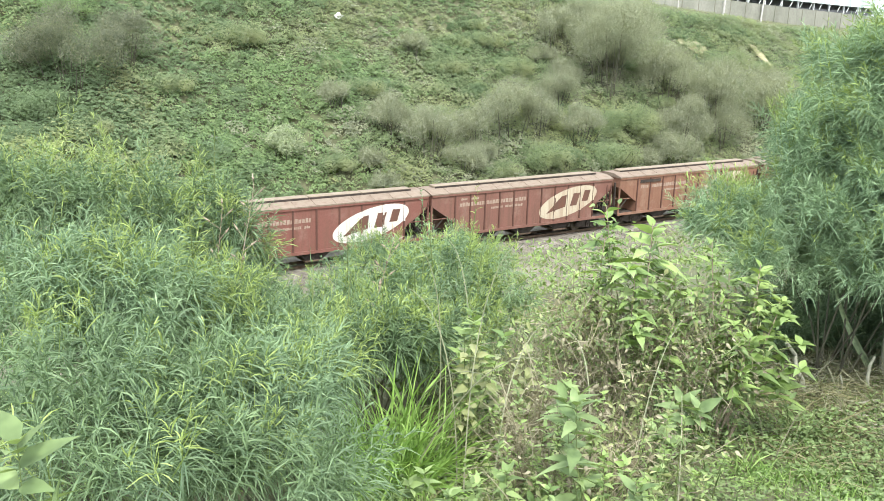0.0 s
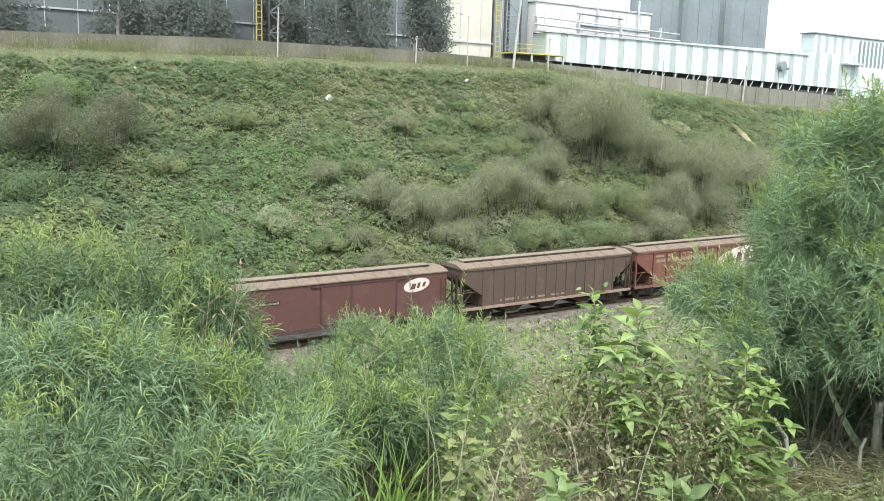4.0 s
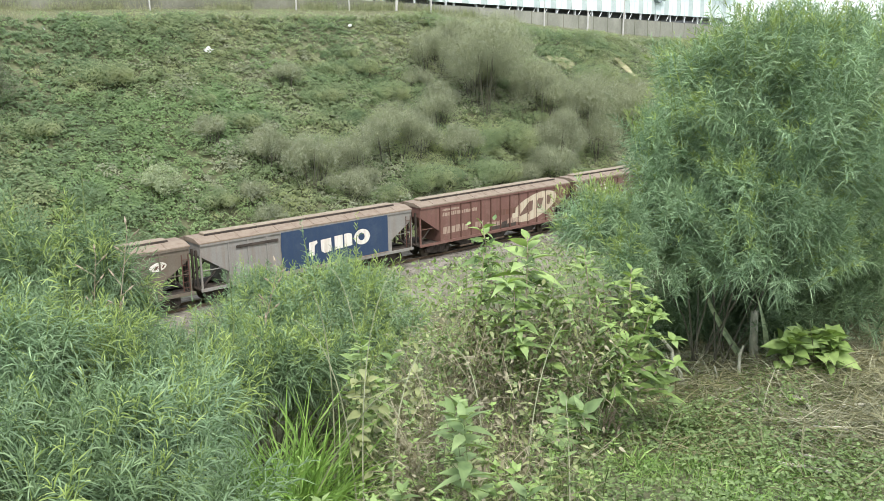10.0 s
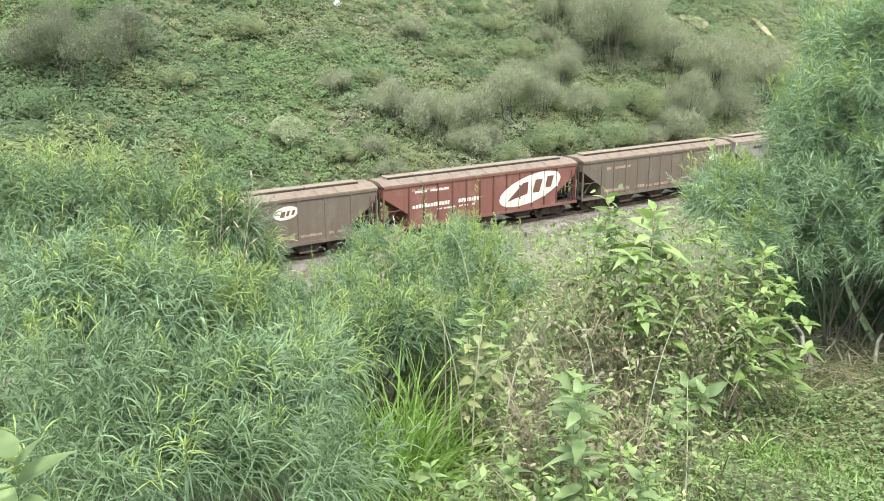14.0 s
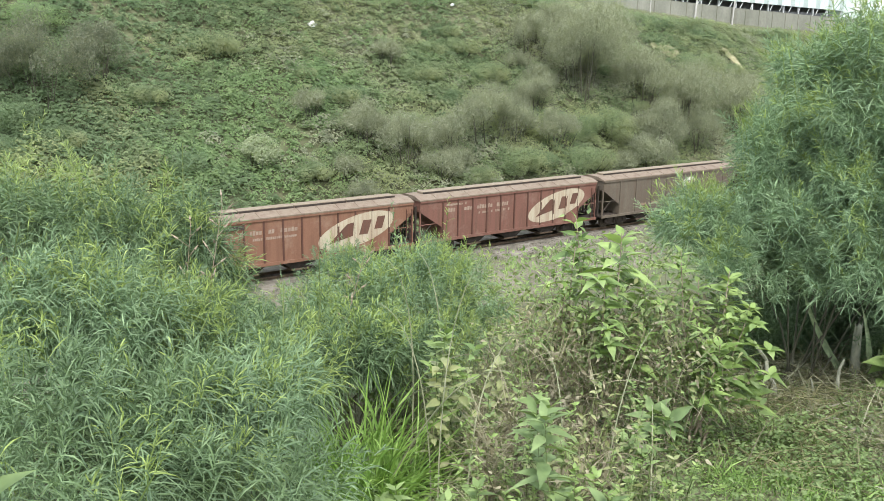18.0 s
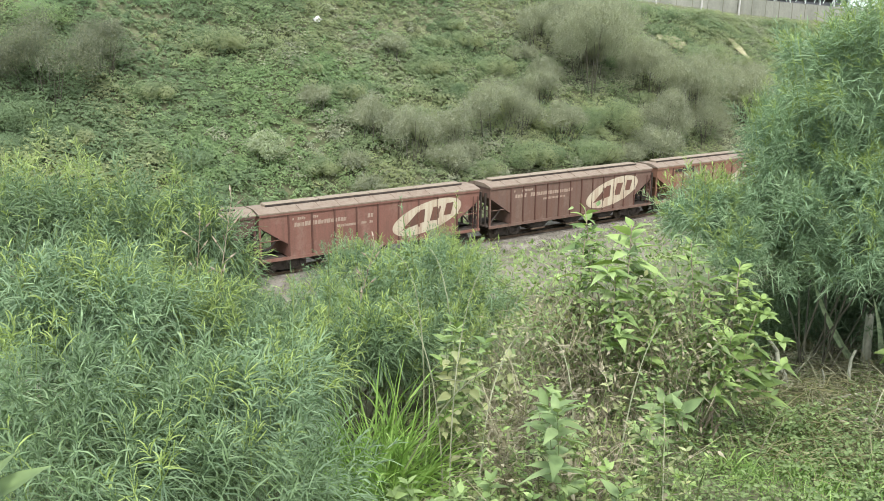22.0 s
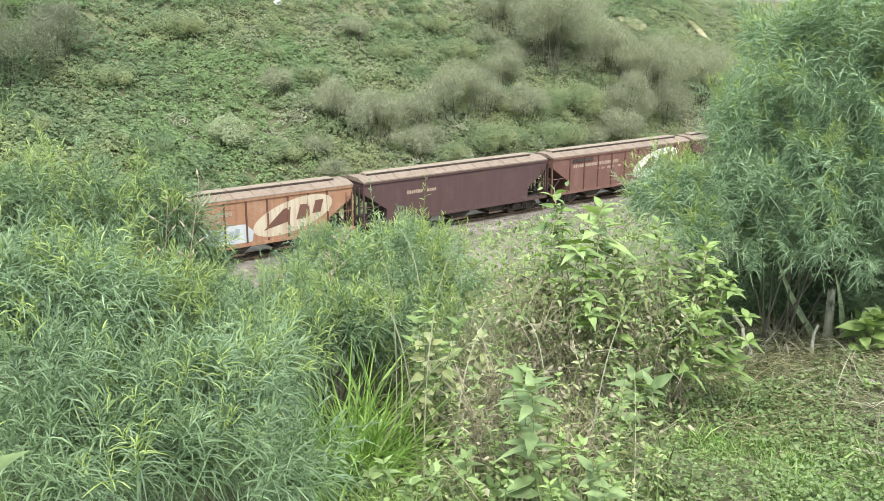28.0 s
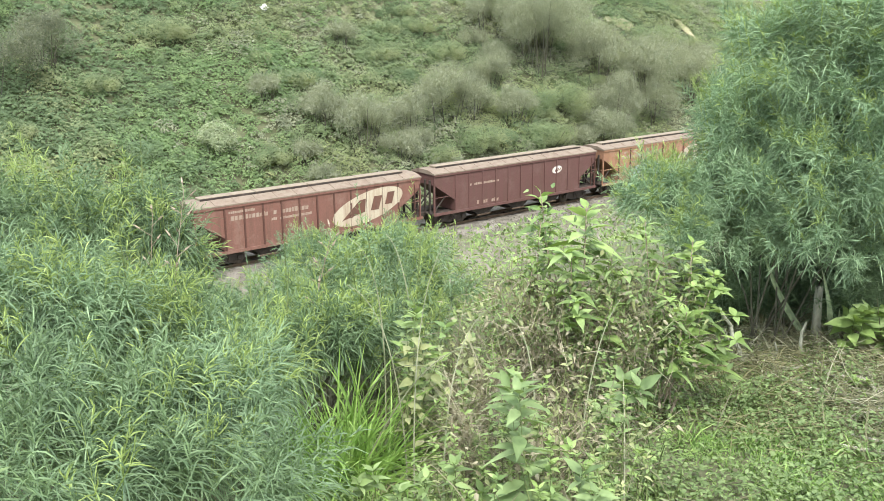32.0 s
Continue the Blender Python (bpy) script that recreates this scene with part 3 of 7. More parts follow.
def big_oval(wagon, ribs, cx, cz, a, b, tilt, white, dark, label):
    sign = part("oval_sign", plate(ellipse(cx, cz, a, b, tilt), -HALF - 0.004), white, wagon, label)
    for x in ribs:
        lim = in_ellipse(x, cx, cz, a, b, tilt)
        if lim:
            part("painted_rib", boxes((x - 0.052, -HALF - 0.078, lim[0], x + 0.052, -HALF - 0.06, lim[1])), white, sign)
    k = a / 2.45
    for name, pts in (
        ("wedge_mark", [(-1.8, -0.66), (-1.25, -0.52), (-0.25, -0.3), (-0.18, 0.5), (-0.6, 0.44)]),
        ("bar_mark", slanted(0.14, -0.28, 0.55, 0.84, 0.26)), ("bar_mark", slanted(1.12, -0.04, 0.5, 0.74, 0.22)),
    ):
        pts = [(cx + k * x, cz + k * z * 0.95) for x, z in pts]
        part(name, plate(pts, -HALF - 0.012), dark, sign)
        lo, hi = min(p[0] for p in pts), max(p[0] for p in pts)
        for x in ribs:
            if lo + 0.08 < x < hi - 0.08:
                zs = [p[1] for p in pts]
                part("painted_rib", boxes((x - 0.054, -HALF - 0.083, min(zs) + 0.12, x + 0.054, -HALF - 0.079, max(zs) - 0.12)), dark, sign)
    return sign


def small_oval(wagon, cx, cz, a, b, tilt):
    sign = part("oval_sign", plate(ellipse(cx, cz, a, b, tilt, 28), -HALF - 0.01), M["clean_white"], wagon, "small white oval sign with dark marks")
    for x, w, h in ((-0.5, 0.34, 0.42), (-0.02, 0.2, 0.4), (0.4, 0.2, 0.36)):
        part("bar_mark", plate(slanted(cx + x * a, cz - 0.45 * b + x * 0.3 * b, w * a, h * 2 * b, 0.12), -HALF - 0.018), M["logo_dark"], sign)


def roof_and_running_gear(w, length, roof, hatch_pieces):
    part("roof", prism(bmesh.new(), [(-HALF - 0.07, EAVE - 0.02), (-HALF - 0.07, EAVE + 0.05), (-0.55, EAVE + 0.25), (0.55, EAVE + 0.25), (HALF + 0.07, EAVE + 0.05), (HALF + 0.07, EAVE - 0.02)], "x", -0.06, length + 0.06), roof, w, "dusty pale roof sheet")
    for i in range(hatch_pieces):
        a = 0.75 + i * (length - 1.5) / hatch_pieces
        b = 0.75 + (i + 1) * (length - 1.5) / hatch_pieces - 0.07
        h = part("hatch_cover", boxes((a, -0.32, EAVE + 0.25, b, 0.36, EAVE + 0.4), bevel=0.03), M["hatch"], w, "long raised loading hatch, pale with dust")
        # dark strip stands for the shadow along the hatch's near edge
        part("hatch_lip", boxes((a, -0.4, EAVE + 0.24, b, -0.325, EAVE + 0.36)), M["under"], h)
    for i in range(1, 12):
        seam = part("roof_seam", shared("roof_seam_" + roof.name, lambda: prism(bmesh.new(), [(-HALF - 0.05, EAVE + 0.06), (-0.56, EAVE + 0.25), (-0.56, EAVE + 0.275), (-HALF - 0.05, EAVE + 0.085)], "x", -0.025, 0.025), roof), None, w)
        seam.location.x = i * length / 12
    part("centre_sill", boxes((-0.45, -0.2, 0.72, length + 0.45, 0.2, 1.02), bevel=0.02), M["under"], w)
    for x, d in ((-0.45, -1), (length + 0.45, 1)):
        c = boxes((min(x, x + d * 0.12), -0.12, 0.74, max(x, x + d * 0.12), 0.12, 0.98), bevel=0.03)
        part("coupler", c, M["under"], w)
    bogie(w, 1.75)
    bogie(w, length - 1.75)


def end_gear(w, length, paint):
    """Platforms, corner posts, rails and ladders at both ends."""
    for x, d in ((0.0, 1), (length, -1)):
        part("end_platform", boxes((min(x - d * 0.12, x + d * 1.6), -HALF, SILL - 0.1, max(x - d * 0.12, x + d * 1.6), HALF, SILL), bevel=0.01), M["under"], w)
        for y in (-HALF + 0.05, HALF - 0.05):
            part("corner_post", boxes((x + d * 0.02 - 0.05, y - 0.05, SILL, x + d * 0.02 + 0.05, y + 0.05, EAVE - 0.7)), paint, w)
        for y in (-0.75, -0.25, 0.75):
            part("end_post", boxes((x - d * 0.06 - 0.05, y - 0.06, SILL, x - d * 0.06 + 0.05, y + 0.06, EAVE - 0.4)), M["under"], w)
        part("handrail", rods(((x, -HALF + 0.05, 2.05), (x + d * 1.5, -HALF + 0.05, 2.05), 0.028), ((x, -HALF + 0.05, 2.05), (x, HALF - 0.05, 2.05), 0.028)), paint, w)
        for y in (-0.9, 0.9):
            part("brace", rods(((x + d * 0.1, y, SILL), (x + d * 1.4, y, 2.3), 0.05)), M["under"], w)
    lad = part("ladder", shared("ladder", lambda: ladder_mesh(2.1), M["rib_shade_rust"]), None, w, "rusty steel ladder")
    lad.location = (length - 0.3, -HALF - 0.06, SILL + 0.1)


def hopper(name_label, paint, ribs=10, chute_paint=None, length=LONG, roof=None, pieces=4, rib_paint=None, skirt=None):
    """A covered hopper wagon: ribbed sides, slanted ends, a hatched roof, two bogies. Its origin is on the rails at its trailing end."""
    w = thing("hopper_wagon", name_label, "wagon", group="wagons of the goods train")
    cut = 1.7
    part("body", prism(bmesh.new(), [(0, EAVE), (length, EAVE), (length, EAVE - 0.72), (length - cut, EAVE - 1.85), (length - cut, SILL), (cut, SILL), (cut, EAVE - 1.85), (0, EAVE - 0.72)], "y", -HALF, HALF), paint, w)
    xs = [cut + 0.05 + i * (length - 2 * cut - 0.1) / (ribs - 1) for i in range(ribs)] if ribs else []
    for x in xs:
        for y in (-HALF - 0.03, HALF + 0.03):
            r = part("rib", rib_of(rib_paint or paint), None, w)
            r.location = (x, y, 0)
    for y in (-HALF - 0.035, HALF + 0.035):
        part("top_rail", boxes((0, y - 0.03, EAVE - 0.14, length, y + 0.03, EAVE - 0.03)), paint, w)
        part("side_sill", boxes((-0.1, y - 0.04, SILL - 0.16, length + 0.1, y + 0.03, SILL + 0.02)), skirt or paint, w)
    for x in (4.4, 7.6, 10.8):
        bm = bmesh.new()
        prism(bm, [(x - 1.35, SILL - 0.02), (x + 1.35, SILL - 0.02), (x + 0.45, 0.38), (x - 0.45, 0.38)], "y", -0.95, 0.95)
        part("outlet_chute", bm, M["under"], w)
        part("outlet_gate", boxes((x - 0.6, -1.05, 0.3, x + 0.6, 1.05, 0.4), bevel=0.02), M["rail_steel"], w)
    roof_and_running_gear(w, length, roof or M["roof_dust"], pieces)
    end_gear(w, length, paint)
    return w, xs


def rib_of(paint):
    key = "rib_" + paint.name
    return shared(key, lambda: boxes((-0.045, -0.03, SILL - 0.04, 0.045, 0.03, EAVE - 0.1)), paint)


def words(w, rows, material, seed, label="faded white painted words"):
    for i, (x0, x1, z, h) in enumerate(rows):
        part("lettering", lettering(x0, x1, z, h, seed + i), material, w, label)


def box_wagon():
    w = thing("box_wagon", "maroon steel box wagon with a sliding side door", "wagon", group="wagons of the goods train")
    paint = M["box_red"]
    part("body", boxes((0, -HALF, SILL, LONG, HALF, EAVE), bevel=0.02), paint, w)
    for x in (-0.03, LONG + 0.03):
        for z in (1.35, 1.8, 2.25, 2.7, 3.15):
            part("end_corrugation", boxes((x - 0.06, -HALF + 0.06, z, x + 0.06, HALF - 0.06, z + 0.22), bevel=0.05), M["maroon"], w)
    door = part("sliding_door", boxes((6.4, -HALF - 0.07, SILL + 0.1, 11.6, -HALF - 0.01, EAVE - 0.2), bevel=0.015), M["box_red"], w, "wide dark red sliding door")
    for x in (6.45, 8.4, 11.5):
        part("door_post", boxes((x - 0.05, -HALF - 0.11, SILL + 0.1, x + 0.05, -HALF - 0.07, EAVE - 0.2)), M["maroon"], door)
    part("door_track", boxes((5.8, -HALF - 0.1, EAVE - 0.2, 12.2, -HALF - 0.02, EAVE - 0.12)), M["maroon"], w)
    part("side_sill", boxes((0, -HALF - 0.05, SILL - 0.2, LONG, -HALF + 0.1, SILL + 0.03)), M["maroon"], w)
    part("number_panel", plate([(2.5, 2.62), (3.9, 2.62), (3.9, 2.85), (2.5, 2.85)], -HALF - 0.004), M["under"], w, "small black number panel")
    words(w, [(2.6, 3.8, 2.68, 0.11)], M["faded_white"], 5)
    small_oval(w, 13.0, 2.95, 0.95, 0.42, 8)
    roof_and_running_gear(w, LONG, M["roof_dust"], 3)
    lad = part("ladder", shared("ladder", lambda: ladder_mesh(2.1), M["rib_shade_rust"]), None, w)
    lad.location = (LONG - 0.3, -HALF - 0.06, SILL + 0.1)
    return w


OVAL = dict(cx=11.25, cz=2.28, a=2.65, b=0.92, tilt=13)


def oval_hopper(label, paint, ribs=10, white="white_paint", seed=0, text=True, panel=False, oval=None, dark="logo_dark"):
    # darker rib paint draws shadow lines between the side panels
    w, xs = hopper(label, M[paint], ribs, rib_paint=M["rib_shade_rust"])
    big_oval(w, xs, **(oval or OVAL), white=M[white], dark=M[dark], label="large worn white oval with dark slanted shapes")
    if text:
        words(w, [(2.1, 7.3, 2.72, 0.27), (4.6, 7.2, 2.38, 0.16)], M["faded_white"], seed)
    if panel:
        part("number_panel", plate([(1.95, 3.14), (4.1, 3.14), (4.1, 3.36), (1.95, 3.36)], -HALF - 0.066), M["under"], w, "black number panel")
    words(w, [(2.0, 3.6, 3.12, 0.15)], M["faded_white"], seed + 50)
    return w


def build_train():
    train = {}
    train[13] = oval_hopper("faded orange hopper wagon with a white oval", "orange", 10, seed=1, panel=True)
    train[12] = oval_hopper("faded orange hopper wagon with a black number panel", "orange", 10, seed=1, panel=True)
    train[11] = oval_hopper("red hopper wagon with a cream oval and faded words", "brick", 11, seed=2)
    train[10] = oval_hopper("rust-red hopper wagon with a clean white oval", "red", 9, "clean_white", seed=3)
    w, xs = hopper("dark umber hopper wagon with a white-streaked skirt", M["umber"], 14, skirt=M["faded_white"])
    words(w, [(3.2, 5.0, 1.25, 0.18), (5.2, 9.0, 1.2, 0.14)], M["faded_white"], 9)
    part("red_mark", plate(ellipse(5.4, 2.0, 0.16, 0.16, 0, 16), -HALF - 0.004), M["red"], w, "small red paint mark")
    train[9] = w
    train[8] = box_wagon()
    train[7] = oval_hopper("rusty brown hopper wagon with a flaking white oval", "brown", 11, "faded_white", seed=6, text=False, dark="brown")
    words(train[7], [(2.0, 4.4, 2.95, 0.24), (2.4, 4.4, 2.6, 0.22)], M["clean_white"], 12)
    train[6] = oval_hopper("brown-red hopper wagon with a peeling cream oval over older lettering", "red_dark", 13, "white_paint", seed=7, text=False, oval=dict(cx=11.3, cz=2.3, a=2.5, b=0.9, tilt=13), dark="brown")
    words(train[6], [(2.0, 5.2, 2.75, 0.28)], M["faded_white"], 14)
    part("dark_lettering", lettering(6.2, 9.0, 2.05, 0.5, 31), M["logo_dark"], train[6], "faded black painted shapes")
    part("dark_patch", plate([(6.3, 1.1), (9.3, 1.1), (9.2, 1.5), (8.4, 1.62), (7.6, 1.5), (6.8, 1.62), (6.3, 1.45)], -HALF - 0.003, 0.003), M["under"], train[6], "patch of dark green spray paint")
    words(train[6], [(2.0, 6.0, 1.5, 0.5), (6.2, 9.5, 1.35, 0.4)], M["faded_white"], 33, "flaking pale paint")
    # grey hopper with a blue panel
    w, xs = hopper("grey hopper wagon with a dark blue side panel", M["grey"], 0, pieces=4)
    for x in (1.75, 3.0, 4.25, 5.2, 13.25):
        r = part("rib", rib_of(M["grey"]), None, w)
        r.location = (x, -HALF - 0.03, 0)
    blue = part("blue_panel", plate([(5.35, 1.12), (13.2, 1.12), (13.2, EAVE - 0.1), (5.2, EAVE - 0.1), (5.15, 2.6), (5.2, 1.6)], -HALF - 0.06, 0.03), M["blue"], w, "dark blue painted side panel")
    y = -HALF - 0.094
    part("white_mark", plate([(7.1, 1.75), (7.45, 1.77), (7.5, 2.4), (7.72, 2.5), (7.68, 2.68), (7.1, 2.62)], y), M["clean_white"], blue, "white painted block")
    part("white_mark", plate([(7.95, 2.66), (7.98, 1.95), (8.2, 1.8), (8.75, 1.86), (8.72, 2.7)], y), M["clean_white"], blue, "white painted block")
    part("white_mark", plate([(8.98, 1.88), (9.6, 1.92), (9.6, 2.76), (8.98, 2.74)], y), M["clean_white"], blue, "white painted block")
    part("white_mark", plate([(9.72, 1.93), (10.32, 1.97), (10.3, 2.7), (10.1, 2.8), (9.72, 2.77)], y), M["clean_white"], blue, "white painted block")
    part("white_ring", plate(ellipse(11.1, 2.4, 0.62, 0.5, 0, 32), y), M["clean_white"], blue)
    part("ring_hole", plate(ellipse(11.05, 2.42, 0.24, 0.26, 30, 20), y - 0.008), M["blue"], blue)
    part("white_edge", plate([(5.4, 1.06), (13.2, 1.06), (13.2, 1.13), (5.4, 1.13)], -HALF - 0.07), M["faded_white"], w, "thin white line under the panel")
    part("number_panel", plate([(2.2, 3.05), (5.0, 3.05), (5.0, 3.22), (2.2, 3.22)], -HALF - 0.066), M["under"], w, "black number panel")
    words(w, [(9.0, 12.9, 1.2, 0.42)], M["grey"], 71, "pale grey spray-painted scrawl")
    train[5] = w
    w, xs = hopper("grey-brown hopper wagon with a whitish dusty skirt", M["drab"], 11)
    words(w, [(2.2, 4.4, 2.85, 0.2), (2.0, 6.0, 1.25, 0.24), (6.2, 11.0, 1.22, 0.2)], M["faded_white"], 21)
    small_oval(w, 13.4, 2.75, 0.5, 0.24, 8)
    train[4] = w
    train[3] = oval_hopper("dark red hopper wagon with a striped white oval", "red", 12, "clean_white", seed=9, text=False)
    words(train[3], [(2.0, 6.8, 2.05, 0.26), (3.8, 6.6, 1.78, 0.12), (2.2, 4.6, 3.0, 0.16)], M["clean_white"], 22)
    w, xs = hopper("grey-brown hopper wagon with a small white oval", M["drab"], 8)
    small_oval(w, 9.4, 2.85, 0.78, 0.38, 6)
    words(w, [(4.0, 6.0, 1.45, 0.2), (6.5, 13.0, 1.3, 0.16)], M["faded_white"], 23)
    train[2] = w
    train[1] = oval_hopper("dusty red hopper wagon with a cream oval", "brick", 11, seed=11, oval=dict(OVAL, cx=11.5))
    train[0] = oval_hopper("faded orange hopper wagon with a black number panel", "orange", 11, seed=12, panel=True)
    train[-1] = oval_hopper("red-brown hopper wagon with a cream oval", "brown", 12, seed=13)
    train[-2] = oval_hopper("rust-red hopper wagon with a cream oval", "brick", 9, seed=14)
    w, xs = hopper("smooth-sided dark brown hopper wagon with a small white oval", M["dark_brown"], 0)
    small_oval(w, 9.4, 2.75, 0.9, 0.42, 8)
    words(w, [(3.0, 5.6, 2.9, 0.2), (2.2, 5.4, 1.3, 0.16), (9.5, 13.0, 1.3, 0.2)], M["faded_white"], 24)
    train[-3] = w
    train[-4] = oval_hopper("dark red hopper wagon with a white oval", "red_dark", 9, "clean_white", seed=16, panel=True)
    w, xs = hopper("smooth-sided dark maroon hopper wagon", M["maroon"], 0)
    words(w, [(3.2, 5.8, 2.55, 0.24)], M["faded_white"], 25)
    train[-5] = w
    train[-6] = oval_hopper("faded ochre hopper wagon with pale graffiti and a white oval", "ochre", 10, seed=18)
    spray = part("graffiti", plate([(3.4, 1.1), (8.6, 1.1), (8.7, 1.7), (8.2, 2.15), (7.4, 2.2), (6.6, 2.05), (5.6, 2.2), (4.4, 2.12), (3.7, 2.0)], -HALF - 0.003, 0.004), M["graffiti"], train[-6], "pale blue and white spray paint")
    part("scrawl", lettering(3.9, 7.8, 1.45, 0.5, 81, slant=0.3), M["tank"], spray)
    w, xs = hopper("dark red hopper wagon with a tiny white oval", M["box_red"], 11)
    small_oval(w, 11.2, 2.72, 0.5, 0.26, 8)
    words(w, [(3.0, 5.6, 2.55, 0.17), (3.6, 5.4, 1.2, 0.26)], M["faded_white"], 26)
    train[-7] = w
    train[-8] = oval_hopper("red hopper wagon with a worn white oval", "brick", 11, seed=20)
    w, xs = hopper("grey-green hopper wagon with a pale roof", M["grey"], 10, roof=M["hatch"])
    train[-9] = w
    train[-10] = oval_hopper("brown hopper wagon with a cream oval", "brown", 10, seed=21)
    return train


TRAIN = build_train()
# where each wagon's trailing end stands along the line when the train's run is zero
START = {13: 203.18, 12: 187.18, 11: 171.08, 10: 155.58, 9: 139.68, 8: 123.28, 7: 107.58, 6: 91.53, 5: 75.48, 4: 59.58, 3: 43.68, 2: 27.98, 1: 11.98,
         0: -3.82, -1: -19.72, -2: -35.92, -3: -51.42, -4: -67.22, -5: -83.12, -6: -99.17, -7: -115.32, -8: -131.72, -9: -147.82, -10: -163.82}




# ---- plants ----
def unit(v):
    return v / np.maximum(np.linalg.norm(v, axis=-1, keepdims=True), 1e-9)


def ribbons(base, way, length, width, droop, segs=2, r=rng, curl=0.0, thread=False):
    """Narrow leaves: strips that start at base, run along way and sag. thread: of even width, with a quarter twist."""
    n = len(base)
    way = unit(way)
    side = unit(np.cross(way, r.standard_normal((n, 3))))
    u = np.linspace(0, 1, segs + 1)
    mid = base[:, None] + way[:, None] * (length[:, None] * u)[..., None]
    mid[..., 2] -= (droop * length)[:, None] * u ** 2
    if curl:
        mid += side[:, None] * (curl * r.standard_normal(n) * length)[:, None, None] * (u ** 2)[None, :, None]
    w = width[:, None] * np.sqrt(np.clip(1.02 - u ** 2, 0.02, 1)) * np.minimum(1, 0.5 + 2 * u)
    half = side[:, None] * w[..., None] / 2
    if thread:
        w = width[:, None] * np.interp(u, [0, 0.12, 0.8, 1], [0.75, 1, 0.85, 0.3])
        turn = np.cross(way, side)
        half = (side[:, None] * np.cos(1.57 * u)[None, :, None] + turn[:, None] * np.sin(1.57 * u)[None, :, None]) * w[..., None] / 2
    v = np.stack([mid - half, mid + half], 2)
    k = (np.arange(n) * (segs + 1) * 2)[:, None] + (np.arange(segs) * 2)[None]
    f = np.stack([k, k + 1, k + 3, k + 2], -1)
    return v.reshape(-1, 3), f.reshape(-1, 4)


def leaves(base, way, up, length, width, sag=0.2):
    """Broad pointed leaves, folded along the midrib."""
    n = len(base)
    way = unit(way)
    side = unit(np.cross(way, up))
    nor = np.cross(side, way)
    L, W = length[:, None], width[:, None]

    def at(u, s, h):
        p = base + way * L * u + side * W * s + nor * W * h
        p[:, 2] -= (sag * length * u * u)
        return p
    rows = ((0.1, 0.25), (0.3, 0.5), (0.56, 0.38), (0.8, 0.15))
    v = [at(0, 0, 0)]
    for u, w in rows:
        v += [at(u, -w, 0.3 * w), at(u, 0, 0), at(u, w, 0.3 * w)]
    v = np.stack(v + [at(1, 0, 0)], 1)
    tri = [[0, 2, 1], [0, 3, 2], [10, 11, 13], [11, 12, 13]]
    for k in (1, 4, 7):
        tri += [[k, k + 1, k + 4], [k, k + 4, k + 3], [k + 1, k + 2, k + 5], [k + 1, k + 5, k + 4]]
    f = np.array(tri)[None] + (np.arange(n) * 14)[:, None, None]
    return v.reshape(-1, 3), f.reshape(-1, 3)


def flakes(base, nor, size, r=rng):
    """Small four-cornered leaves for scrub that stays far off."""
    n = len(base)
    nor = unit(nor)
    a = unit(np.cross(nor, r.standard_normal((n, 3))))
    b = np.cross(nor, a)
    s = size[:, None]
    v = np.stack([base - a * s, base - b * s * 0.45 + nor * s * 0.12, base + a * s, base + b * s * 0.45 + nor * s * 0.12], 1)
    f = np.arange(n * 4).reshape(n, 4)
    return v.reshape(-1, 3), f


def chips(base, nor, size, r=rng):
    """Three-cornered leaves for scrub that stays far off."""
    n = len(base)
    nor = unit(nor)
    a = unit(np.cross(nor, r.standard_normal((n, 3))))
    b = np.cross(nor, a)
    s = size[:, None]
    v = np.stack([base - a * s - b * s * 0.5, base + a * s * 1.1, base - a * s * 0.6 + b * s * 0.7], 1)
    return v.reshape(-1, 3), np.arange(n * 3).reshape(n, 3)


def join_arrays(chunks):
    vs, fs, k = [], [], 0
    for v, f in chunks:
        vs.append(v)
        fs.append(f + k)
        k += len(v)
    return np.concatenate(vs), np.concatenate(fs)


def sphere_dirs(n, r):
    return unit(r.standard_normal((n, 3)))


def tube(line, radii, sides=6):
    """One unbroken bent tube along a line of points."""
    bm, rings = bmesh.new(), []
    for k, p in enumerate(line):
        way = (line[min(k + 1, len(line) - 1)] - line[max(k - 1, 0)]).normalized()
        a = way.orthogonal().normalized() if not rings else (rings[-1][1] - way * rings[-1][1].dot(way)).normalized()
        b = way.cross(a)
        rings.append(([bm.verts.new(p + (a * math.cos(q) + b * math.sin(q)) * radii[k]) for q in (2 * math.pi * i / sides for i in range(sides))], a))
    for (lo, _), (hi, _) in zip(rings[:-1], rings[1:]):
        for i in range(sides):
            bm.faces.new((lo[i], lo[(i + 1) % sides], hi[(i + 1) % sides], hi[i]))
    bm.faces.new(rings[0][0][::-1])
    bm.faces.new(rings[-1][0])
    return bm


def stems_mesh(lines, sides=5):
    bm = bmesh.new()
    for a, b, r0, r1 in lines:
        rod(bm, a, b, r0, r1, sides)
    return bm


